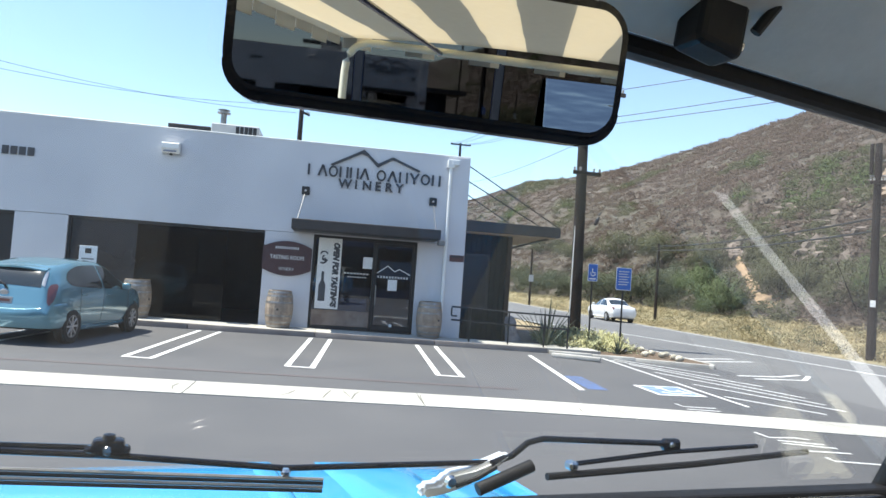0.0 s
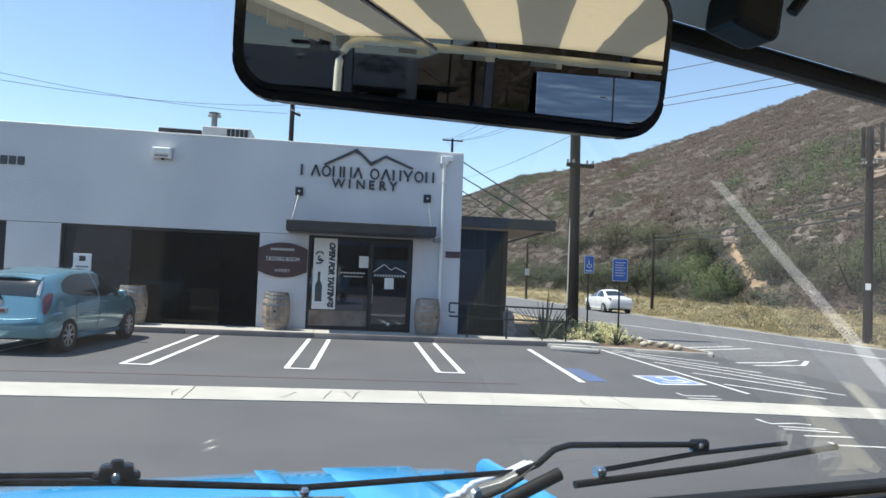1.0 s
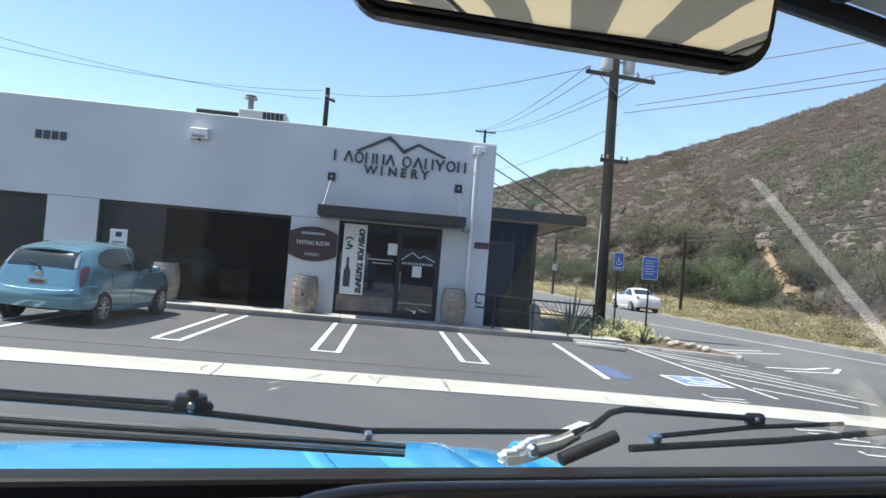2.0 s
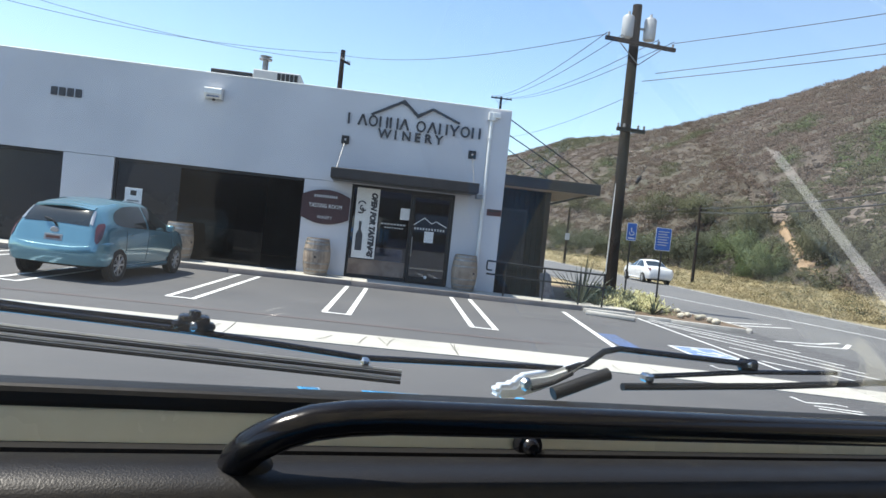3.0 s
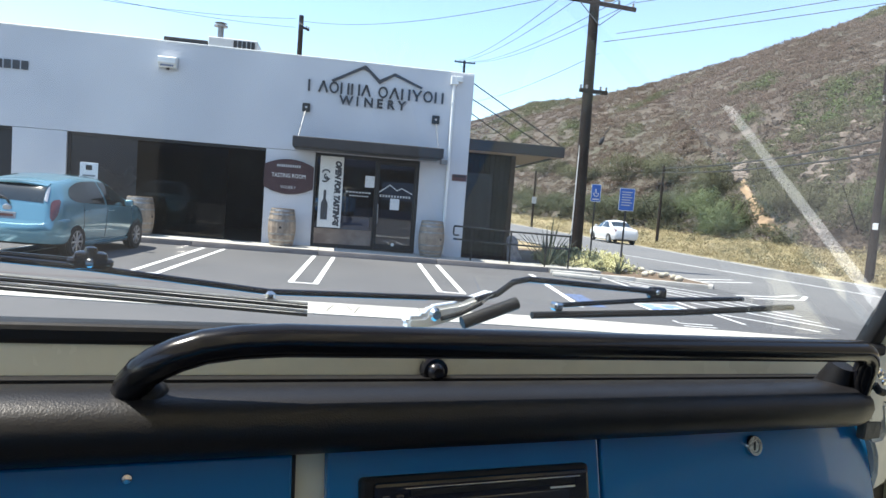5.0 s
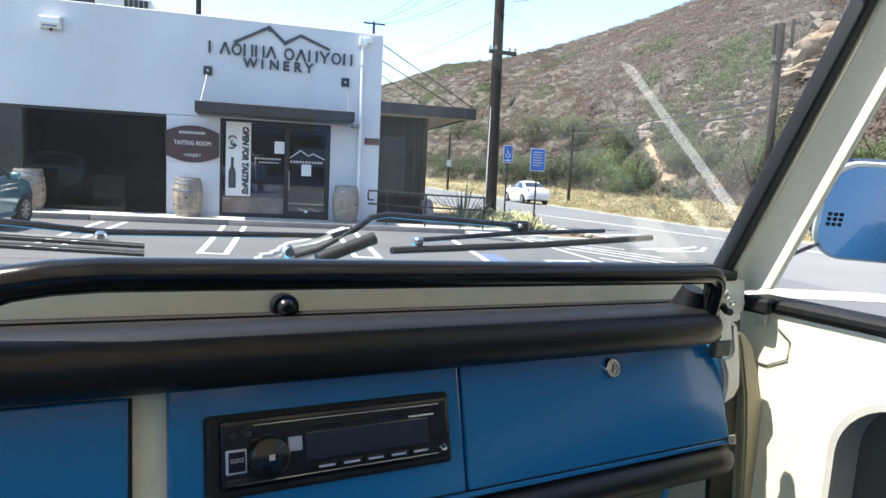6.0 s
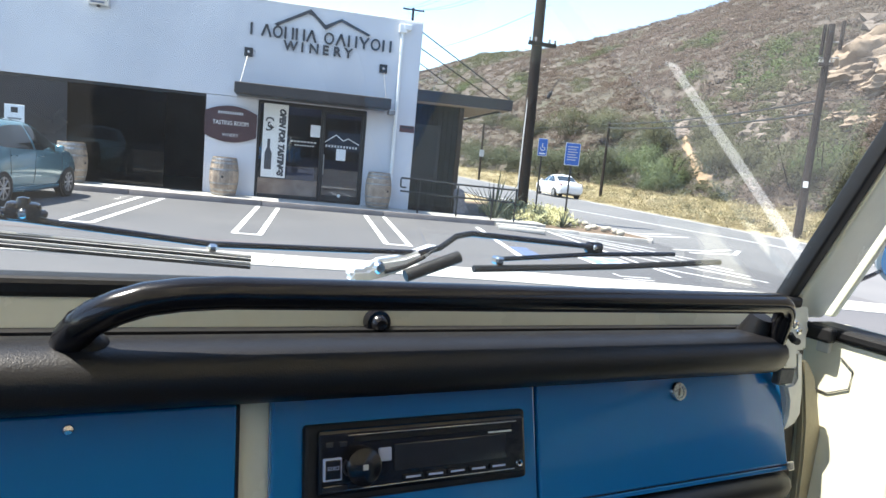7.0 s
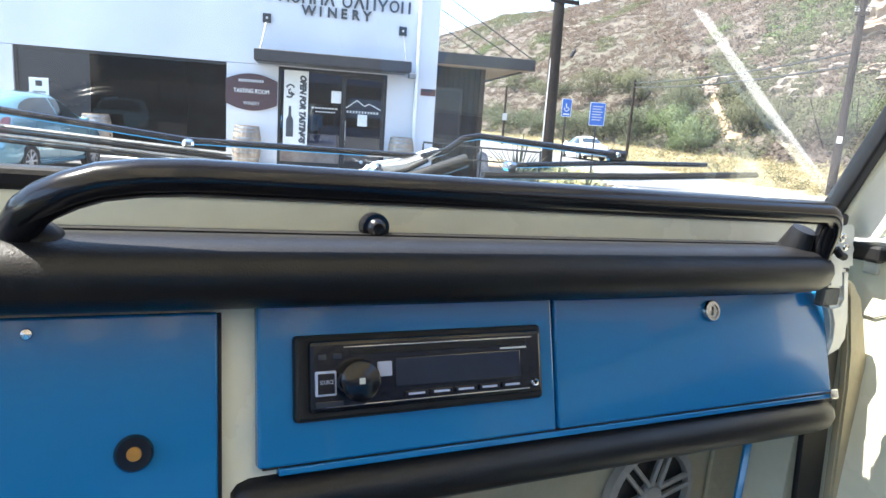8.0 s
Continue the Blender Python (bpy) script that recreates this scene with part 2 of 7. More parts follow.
def hill_mat():
    """Brown scrub slope with olive patches, pale rock and bare tan earth."""
    m = mat("hillside", (0.092, 0.071, 0.061), 0.95, var=0.15, scale=0.035, fine=1.1, bump=0.7, col2=(0.080, 0.070, 0.052), dist=0.3)
    t = m.node_tree
    L = t.links.new
    b = t.nodes["Principled BSDF"]
    tc = next(n for n in t.nodes if n.type == "TEX_COORD")
    base = b.inputs["Base Color"].links[0].from_socket
    for sc, lo, hi, c in ((0.22, 0.62, 0.78, (0.125, 0.100, 0.088)), (0.09, 0.54, 0.66, (0.070, 0.070, 0.045))):
        n = t.nodes.new("ShaderNodeTexNoise")
        n.inputs["Scale"].default_value, n.inputs["Detail"].default_value, n.inputs["Roughness"].default_value = sc, 8, 0.7
        L(tc.outputs["Object"], n.inputs["Vector"])
        r = t.nodes.new("ShaderNodeMapRange")
        r.inputs["From Min"].default_value, r.inputs["From Max"].default_value = lo, hi
        L(n.outputs["Fac"], r.inputs["Value"])
        x = t.nodes.new("ShaderNodeMix")
        x.data_type = "RGBA"
        L(r.outputs["Result"], x.inputs["Factor"])
        L(base, x.inputs["A"])
        x.inputs["B"].default_value = (*c, 1)
        base = x.outputs["Result"]
    L(base, b.inputs["Base Color"])
    return m


M["hill"] = hill_mat()
M["panel2"] = mat("dark_window_glass", (0.020, 0.026, 0.028), 0.08, var=0.04, scale=2, fine=20, bump=0.0, coat=0.6)


# ---- helpers for meshes ----
def part(name, bm, material, parent=None, label="", smooth=False):
    me = bpy.data.meshes.new(name)
    bmesh.ops.recalc_face_normals(bm, faces=bm.faces)
    bm.to_mesh(me)
    bm.free()
    me.materials.append(material)
    if smooth:
        me.shade_smooth()
        me.set_sharp_from_angle(angle=radians(40))
    ob = new(name, me)
    if parent:
        ob.parent = parent
    if label:
        tagged(ob, label=label)
    return ob


def from_arrays(name, verts, faces, material, parent=None, smooth=False, normals=None):
    me = bpy.data.meshes.new(name)
    me.from_pydata(verts.tolist() if hasattr(verts, "tolist") else verts, [], faces.tolist() if hasattr(faces, "tolist") else faces)
    me.materials.append(material)
    if smooth or normals is not None:
        me.shade_smooth()
    if normals is not None:
        me.normals_split_custom_set_from_vertices(normals.tolist())
    ob = new(name, me)
    if parent:
        ob.parent = parent
    return ob


def box(x0, x1, y0, y1, z0, z1, bevel=0.0, bm=None, seg=1, m=None):
    """A box between two corners, with bevelled edges, added to bm or as a new bmesh."""
    own = bmesh.new()
    bmesh.ops.create_cube(own, size=1.0)
    bmesh.ops.transform(own, matrix=Matrix.Translation(((x0 + x1) / 2, (y0 + y1) / 2, (z0 + z1) / 2)) @ Matrix.Diagonal((abs(x1 - x0), abs(y1 - y0), abs(z1 - z0), 1)), verts=own.verts)
    if bevel:
        bmesh.ops.bevel(own, geom=own.edges[:], offset=bevel, segments=seg, affect="EDGES", profile=0.5)
    if m is not None:
        bmesh.ops.transform(own, matrix=m, verts=own.verts)
    return join(bm, own)


def join(bm, own):
    if bm is None:
        return own
    me = bpy.data.meshes.new("tmp")
    own.to_mesh(me)
    own.free()
    bm.from_mesh(me)
    bpy.data.meshes.remove(me)
    return bm


def tube(pts, r, seg=10, bm=None, cap=True, r_end=None):
    """A round rod along a line of points."""
    bm = bm or bmesh.new()
    pts = [Vector(p) for p in pts]
    rings = []
    for i, p in enumerate(pts):
        d = (pts[min(i + 1, len(pts) - 1)] - pts[max(i - 1, 0)]).normalized()
        u = d.cross(Vector((0, 0, 1)))
        u = d.cross(Vector((1, 0, 0))) if u.length < 0.2 else u
        u.normalize()
        v = d.cross(u)
        k = r + ((r_end if r_end is not None else r) - r) * i / (len(pts) - 1)
        rings.append([bm.verts.new(p + k * (math.cos(a) * u + math.sin(a) * v)) for a in (2 * math.pi * j / seg for j in range(seg))])
    for a, b in zip(rings, rings[1:]):
        for j in range(seg):
            bm.faces.new((a[j], a[(j + 1) % seg], b[(j + 1) % seg], b[j]))
    if cap:
        bm.faces.new(rings[0][::-1])
        bm.faces.new(rings[-1])
    return bm


def arc_path(pts, radius, n=6):
    """A line of points with its inner corners rounded."""
    pts = [Vector(p) for p in pts]
    out = [pts[0]]
    for a, b, c in zip(pts, pts[1:], pts[2:]):
        u, v = (a - b), (c - b)
        k = min(radius, u.length * 0.49, v.length * 0.49)
        p, q = b + u.normalized() * k, b + v.normalized() * k
        out += [(1 - s) ** 2 * p + 2 * s * (1 - s) * b + s * s * q for s in (i / n for i in range(n + 1))]
    return out + [pts[-1]]


def lathe(profile, seg=24, m=None, bm=None):
    """A turned shape: rows of (radius, height) round z."""
    own = bmesh.new()
    rings = []
    for r, z in profile:
        if r < 1e-5:
            rings.append([own.verts.new((0, 0, z))])
        else:
            rings.append([own.verts.new((r * math.cos(2 * math.pi * j / seg), r * math.sin(2 * math.pi * j / seg), z)) for j in range(seg)])
    for a, b in zip(rings, rings[1:]):
        for j in range(seg):
            k = (j + 1) % seg
            q = [a[j % len(a)], a[k % len(a)], b[k % len(b)], b[j % len(b)]]
            q = list(dict.fromkeys(q))
            if len(q) > 2:
                own.faces.new(q)
    if m is not None:
        bmesh.ops.transform(own, matrix=m, verts=own.verts)
    return join(bm, own)


def prism(outline, depth, m, bm=None, bevel=0.0):
    """A flat outline (x, y) given depth along z, laid by m."""
    own = bmesh.new()
    f = own.faces.new([own.verts.new((x, y, 0)) for x, y in outline])
    g = bmesh.ops.extrude_face_region(own, geom=[f])
    bmesh.ops.translate(own, vec=(0, 0, depth), verts=[e for e in g["geom"] if isinstance(e, bmesh.types.BMVert)])
    if bevel:
        bmesh.ops.bevel(own, geom=own.edges[:], offset=bevel, segments=2, affect="EDGES")
    bmesh.ops.transform(own, matrix=m, verts=own.verts)
    return join(bm, own)


def rounded(w, h, r, n=5):
    """A rounded rectangle about its middle."""
    out = []
    for cx, cy, a0 in ((w / 2 - r, h / 2 - r, 0), (-w / 2 + r, h / 2 - r, 90), (-w / 2 + r, -h / 2 + r, 180), (w / 2 - r, -h / 2 + r, 270)):
        out += [(cx + r * math.cos(radians(a0 + 90 * i / n)), cy + r * math.sin(radians(a0 + 90 * i / n))) for i in range(n + 1)]
    return out


def text_part(name, words, size, m, material, parent, width=None, depth=0.004, label="", bold=0.0, shear=0.0):
    """Raised letters in the built-in font: centred on m, drawn to a width where one is given."""
    cu = bpy.data.curves.new(name, "FONT")
    cu.body, cu.size, cu.extrude, cu.align_x, cu.align_y = words, size, depth, "CENTER", "CENTER"
    cu.resolution_u, cu.offset, cu.shear = 3, bold, shear
    tmp = bpy.data.objects.new(name, cu)
    scene.collection.objects.link(tmp)
    me = bpy.data.meshes.new_from_object(tmp.evaluated_get(bpy.context.evaluated_depsgraph_get()))
    bpy.data.objects.remove(tmp)
    xs = [v.co.x for v in me.vertices]
    k = width / (max(xs) - min(xs)) if width else 1.0
    me.transform(m @ Matrix.Diagonal((k, 1, 1, 1)))
    me.name = name
    me.materials.clear()
    me.materials.append(material)
    ob = new(name, me)
    if parent:
        ob.parent = parent
    if label:
        tagged(ob, label=label)
    return ob


def thing(name, x=0.0, y=0.0, z=0.0, rz=0.0, label="", category="", group="", kind="", m=None):
    ob = new(name)
    ob.empty_display_size = 0.2
    ob.matrix_basis = m if m is not None else pose(x, y, z, 0, 0, rz)
    return tagged(ob, label=label, category=category, group=group, kind=kind)


def lot(x):
    """The height of the ground: it falls gently towards the road."""
    return -0.014 * max(-60.0, min(60.0, x))


UPRIGHT = Matrix.Rotation(radians(90), 4, "X")  # lays a flat outline into the plane of the facade


# ---- ground, asphalt, kerbs ----
def sheet(name, x0, x1, y0, y1, dz, material, step=6.0, thick=0.0):
    nx, ny = max(1, int(abs(x1 - x0) / step)), max(1, int(abs(y1 - y0) / step))
    xs, ys = np.linspace(x0, x1, nx + 1), np.linspace(y0, y1, ny + 1)
    verts = [(x, y, lot(x) + dz) for y in ys for x in xs]
    faces = [(j * (nx + 1) + i, j * (nx + 1) + i + 1, (j + 1) * (nx + 1) + i + 1, (j + 1) * (nx + 1) + i) for j in range(ny) for i in range(nx)]
    return from_arrays(name, verts, faces, material)


g = sheet("ground", -2400, 2400, -2400, 2400, -0.06, M["dirt"], 60)
tagged(g, label="dry tan earth and verge ground", category="ground", kind="structure")
a = sheet("parking_lot", -60, 10.2, -40, 18.4, 0.0, M["asphalt"], 5)
tagged(a, label="dark grey asphalt car park surface", category="parking lot", kind="structure")
r = sheet("road", 10.2, 19.2, -160, 260, 0.0, M["road"], 3)
tagged(r, label="paler grey two-lane asphalt road", category="road", kind="structure")
r = sheet("road_apron", 6.6, 10.2, 18.4, 19.6, -0.02, M["road"], 3)
tagged(r, label="worn asphalt joining car park and road", category="road", kind="structure")

# concrete valley gutter in cast slabs, bending gently towards the road
gutter = thing("gutter", label="pale concrete drainage gutter across the car park", category="gutter", kind="structure")


def gutter_y(x):
    return 9.28 - 0.012 * max(0.0, x - 1.5) ** 2 - 0.004 * x


rng = random.Random(4)
edges = [-42.0]
while edges[-1] < 10.0:
    edges.append(edges[-1] + rng.choice((2.9, 3.05, 3.1, 1.5)))
for x0, x1 in zip(edges, edges[1:]):
    bm = bmesh.new()
    rows = []
    for x in np.linspace(x0 + 0.008, x1 - 0.008, 4):
        c = gutter_y(x)
        rows.append([bm.verts.new((x, c + dy, lot(x) + dz)) for dy, dz in ((-0.46, -0.04), (-0.46, 0.014), (-0.10, -0.004 + 0.010), (0.10, -0.004 + 0.010), (0.46, 0.014), (0.46, -0.04))])
    for p, q in zip(rows, rows[1:]):
        for i in range(5):
            bm.faces.new((p[i], p[i + 1], q[i + 1], q[i]))
    bm.faces.new(rows[0])
    bm.faces.new(rows[-1][::-1])
    part("slab", bm, M["concrete"], gutter)

# walk in front of the building: slabs with a kerb
sidewalk = thing("sidewalk", label="narrow pale concrete walk with kerb", category="sidewalk", kind="structure")
xs = np.arange(-30.0, 6.4, 1.5)
for x0 in xs:
    bm = box(x0 + 0.005, x0 + 1.495, 17.02, 18.12, -0.2, 0.0)
    for v in bm.verts:
        v.co.z += lot(v.co.x) + 0.13
    part("slab", bm, M["concrete"], sidewalk)
for x0 in np.arange(-30.0, 6.0, 3.0):
    bm = box(x0 + 0.006, x0 + 2.994, 16.93, 17.012, -0.25, 0.0, bevel=0.012, seg=2)
    for v in bm.verts:
        v.co.z += lot(v.co.x) + 0.134
    part("kerb_stone", bm, M["shadekerb"], sidewalk, smooth=True)

# planting island with its own kerb towards the road
island = thing("planting_island", label="planted island edged by a low kerb", category="island", kind="structure")
ring = [(6.05, 17.0), (8.2, 16.45), (9.85, 15.75), (10.15, 16.2), (10.05, 18.6), (9.6, 20.6), (9.2, 26.0), (6.05, 26.0)]
part("soil", prism(ring, 0.16, pose(0, 0, -0.225)), mat("island_soil", (0.15, 0.105, 0.07), 0.95, var=0.2, scale=1.5, fine=20, bump=0.6), island)
for p, q in zip(ring, ring[1:-2]):
    p, q = Vector((*p, 0)), Vector((*q, 0))
    d = q - p
    n = max(1, round(d.length / 1.4))
    for i in range(n):
        s, e = p + d * i / n, p + d * (i + 1) / n
        ang = math.degrees(math.atan2(d.y, d.x))
        mm = pose(s.x, s.y, lot(s.x), 0, 0, ang)
        part("kerb_stone", box(0.004, (e - s).length - 0.004, -0.14, 0.0, -0.2, 0.08, bevel=0.02, seg=2, m=mm), M["kerb"], island, smooth=True)


# painted lines
def stripe(name, pts, w, material, label, category, group, dz=0.006):
    """A painted line of width w along points on the ground."""
    bm = bmesh.new()
    pts = [Vector((x, y)) for x, y in pts]
    rows = []
    for i, p in enumerate(pts):
        d = (pts[min(i + 1, len(pts) - 1)] - pts[max(i - 1, 0)]).normalized()
        nrm = Vector((-d.y, d.x)) * (w / 2)
        rows.append([bm.verts.new((*(p + s * nrm), lot(p.x) + z)) for s, z in ((-1, dz), (1, dz))])
    for p, q in zip(rows, rows[1:]):
        bm.faces.new((p[0], p[1], q[1], q[0]))
    return tagged(part(name, bm, material), label=label, category=category, group=group, kind="structure")


for x in (-13.1, -10.5, -7.9, -5.5, -2.72, -0.12, 2.48):
    lx = x - 0.17
    stripe("parking_stripe", [(lx + 0.21, 16.75), (lx - 0.06, 11.75)], 0.10, M["paint"], "white painted hairpin line between parking bays", "parking line", "parking bay lines")
    stripe("parking_stripe", [(lx + 0.68, 16.75), (lx + 0.36, 11.7)], 0.10, M["paint"], "white painted hairpin line between parking bays", "parking line", "parking bay lines")
    stripe("parking_stripe", [(lx - 0.09, 11.72), (lx + 0.41, 11.68)], 0.10, M["paint"], "white painted hairpin end between parking bays", "parking line", "parking bay lines", 0.009)
stripe("parking_stripe", [(4.0, 0.75), (4.33, 0.06), (5.32, -2.0)], 0.14, M["paint"], "white painted line on the asphalt beside the truck", "parking line", "parking bay lines")
stripe("parking_stripe", [(5.25, 16.1), (4.62, 11.0)], 0.11, M["paint"], "single white painted line beside the accessible bay", "parking line", "parking bay lines")
for p, q in (((7.3, 16.9), (9.3, 14.4)), ((7.45, 16.2), (9.35, 12.9)), ((7.6, 15.5), (9.35, 11.6)), ((7.6, 14.2), (9.2, 10.9)), ((7.6, 12.6), (9.1, 10.3)), ((7.4, 11.2), (8.4, 9.9))):
    stripe("hatch_line", [p, q], 0.075, M["paint"], "thin white hatch line of the access aisle", "hatch line", "access aisle hatching")
stripe("hatch_line", [(7.35, 16.9), (7.2, 10.2)], 0.075, M["paint"], "long white edge line of the access aisle", "hatch line", "access aisle hatching")
stripe("lane_line", [(9.0, 34.5), (12.9, 28.2), (14.4, 23.2), (15.6, 18.6), (16.4, 14.0), (16.8, 4.0), (16.8, -60)], 0.13, M["paint"], "long white painted road edge line", "lane line", "road lines")
stripe("lane_line", [(18.7, 240), (18.7, 60), (18.8, 20), (18.8, -80)], 0.11, M["paint"], "white painted line along the far road edge", "lane line", "road lines")
stripe("arrow_line", [(10.3, 17.9), (12.6, 18.9)], 0.12, M["paint"], "short white lane mark at the car park exit", "lane mark", "exit marks")
stripe("arrow_line", [(10.5, 17.4), (12.9, 18.4)], 0.12, M["paint"], "short white lane mark at the car park exit", "lane mark", "exit marks")
stripe("arrow_line", [(9.9, 14.6), (11.2, 14.9), (12.3, 15.6)], 0.12, M["paint"], "curved white lane mark at the car park exit", "lane mark", "exit marks")
stripe("arrow_line", [(10.1, 14.2), (11.6, 14.5), (12.5, 15.5)], 0.12, M["paint"], "curved white lane mark at the car park exit", "lane mark", "exit marks")
stripe("faded_line", [(-8.0, 10.75), (-2.9, 10.8), (3.4, 10.7)], 0.12, M["redpaint"], "worn reddish fire lane line on the asphalt", "worn line", "", 0.005)
# blue smear and accessible bay square
stripe("blue_patch", [(5.08, 12.7), (4.98, 11.15)], 0.36, M["wornblue"], "worn blue paint patch on the bay line", "paint patch", "", 0.004)
ada = thing("accessible_mark", 6.48, 11.5, lot(6.48) + 0.005, 0, "blue and white painted accessible parking square", "pavement mark", kind="structure")
part("border", box(-0.46, 0.46, -0.52, 0.52, -0.002, 0.003), M["paint"], ada)
part("field", box(-0.385, 0.385, -0.43, 0.43, 0.003, 0.006), M["bluepaint"], ada)
bm = bmesh.new()
ringp = [(0.24 * math.cos(a), -0.1 + 0.24 * math.sin(a)) for a in np.linspace(radians(200), radians(400), 14)]
tube([(x, y, 0.008) for x, y in ringp], 0.03, 6, bm)
tube([(-0.05, 0.12, 0.008), (-0.02, -0.08, 0.008), (0.2, -0.08, 0.008), (0.28, -0.28, 0.008)], 0.035, 6, bm)
lathe([(0, 0), (0.07, 0.0), (0.07, 0.006), (0, 0.006)], 12, pose(-0.06, 0.24, 0.006), bm)
for v in bm.verts:
    v.co.z = min(v.co.z, 0.011)
part("symbol", bm, M["paint"], ada)
# unreadable ground lettering as plain bars
for pts in (((5.87, 10.15), (5.87, 9.91), (6.43, 9.90)), ((5.81, 9.70), (6.36, 9.66)), ((5.88, 9.54), (6.41, 9.42)), ((5.94, 8.23), (5.95, 7.94), (6.36, 7.99), (6.51, 7.91)), ((5.96, 7.80), (6.52, 7.66)),
            ((5.92, 7.65), (6.56, 7.49)), ((5.93, 7.30), (6.55, 7.25)), ((6.01, 7.01), (5.99, 6.86), (6.56, 6.78))):
    stripe("ground_lettering", pts, 0.055, M["paint"], "worn stroke of white lettering painted on the asphalt", "pavement mark", "ground lettering")
# open cracks across the gutter
for pts in (((-1.62, 9.52), (-1.66, 9.3), (-1.61, 9.06)), ((-0.10, 9.47), (-0.17, 9.25), (-0.28, 9.04)), ((0.40, 9.83), (0.36, 9.5), (0.31, 9.3), (0.27, 9.02)), ((0.57, 9.86), (0.55, 9.6), (0.63, 9.19)), ((0.84, 9.81), (0.70, 9.4), (0.64, 9.01)), ((1.66, 9.8), (1.62, 9.43), (1.60, 8.95)), ((3.9, 9.3), (3.84, 9.0), (3.9, 8.7))):
    stripe("gutter_crack", pts, 0.012, M["crack"], "dark open crack across the concrete gutter", "crack", "gutter cracks", 0.012)
ws = thing("wheel_stop", 6.36, 15.85, lot(6.36), -30, "white concrete wheel stop lying on the asphalt", "wheel stop")
part("stop_block", box(-0.6, 0.6, -0.08, 0.08, 0.0, 0.11, bevel=0.03, seg=2), M["kerb"], ws, smooth=True)


# ---- hillside ----
SKYLINE = ((-5, 2.0), (6, 4.8), (11.5, 6.8), (16.3, 8.7), (21.2, 9.4), (25, 10.3), (30, 11.8), (34.4, 13.4), (40, 15.0), (48, 18.0), (60, 22.0), (80, 25.0), (110, 24.0), (150, 14.0))


def foot(az):
    """How far off the slope begins."""
    return min(135.0, 29.0 / max(0.17, math.sin(radians(max(2, min(az, 150)))))) if az < 90 else 29.0 + (az - 90) * 0.25


def verge_z(x):
    """The height of the verge between the road and the slope."""
    return lot(x) - 0.03 + 0.155 * max(0.0, x - 23.5)


def hill_point(az, s):
    """A point of the slope: azimuth in degrees from +y to +x, s from 0 at its foot to 1 at the ridge."""
    el = np.interp(az, [p[0] for p in SKYLINE], [p[1] for p in SKYLINE])
    rf = foot(az)
    rr = rf + 70 + 45 * math.cos(radians(min(az, 90)))
    r = rf + (rr - rf) * s
    x, y = r * math.sin(radians(az)), r * math.cos(radians(az))
    top = 1.6 + rr * math.tan(radians(el))
    base = verge_z(rf * math.sin(radians(az)))
    z = base + (top - base) * (s ** 0.86)
    k = min(1.0, s * 4) * (1 - 0.88 * s)
    z += k * (4.5 * noise.noise(Vector((x, y, 0)) * 0.035) + 1.6 * noise.noise(Vector((x, y, 3)) * 0.11) + 0.5 * noise.noise(Vector((x, y, 7)) * 0.35))
    z += 0.5 * noise.noise(Vector((x, y, 5)) * 0.2) * min(1, s * 10)
    return Vector((x, y, max(z, base)))


NA, NS = 260, 90
grid = [hill_point(-5 + 155 * i / NA, j / NS) for j in range(NS + 1) for i in range(NA + 1)]
grid += [Vector((p.x * 1.5, p.y * 1.5, p.z - 12)) for p in grid[-(NA + 1):]]
faces = [(j * (NA + 1) + i, j * (NA + 1) + i + 1, (j + 1) * (NA + 1) + i + 1, (j + 1) * (NA + 1) + i) for j in range(NS + 1) for i in range(NA)]
hill = from_arrays("hillside", [tuple(p) for p in grid], faces, M["hill"], smooth=True)
NV = 10
ring = [(-5 + 155 * i / NA, max(0.0, 19.15 / max(0.14, math.sin(radians(max(2, min(-5 + 155 * i / NA, 178))))))) for i in range(NA + 1)]
vg = []
for j in range(NV + 1):
    for az, r0 in ring:
        r = min(r0, foot(az) - 6) + (foot(az) + 0.5 - min(r0, foot(az) - 6)) * j / NV
        x, y = r * math.sin(radians(az)), r * math.cos(radians(az))
        vg.append((x, y, verge_z(min(x, 29.5)) + 0.10 * noise.noise(Vector((x, y, 0)) * 0.4) * min(1.0, j / 2)))
vf = [(j * (NA + 1) + i, j * (NA + 1) + i + 1, (j + 1) * (NA + 1) + i + 1, (j + 1) * (NA + 1) + i) for j in range(NV) for i in range(NA)]
tagged(from_arrays("verge", vg, vf, M["verge"], smooth=True), label="dry straw-coloured earth verge beside the road", category="verge", kind="structure")


def slope_at(az, el):
    """Where on the slope, from foot to ridge, the eye meets it at this height angle."""
    for i in range(301):
        p = hill_point(az, i / 300)
        if math.degrees(math.atan2(p.z - 1.6, math.hypot(p.x, p.y))) >= el:
            return i / 300
    return 1.0


tagged(hill, label="brown scrub-covered canyon hillside with pale rock", category="hillside", kind="structure")


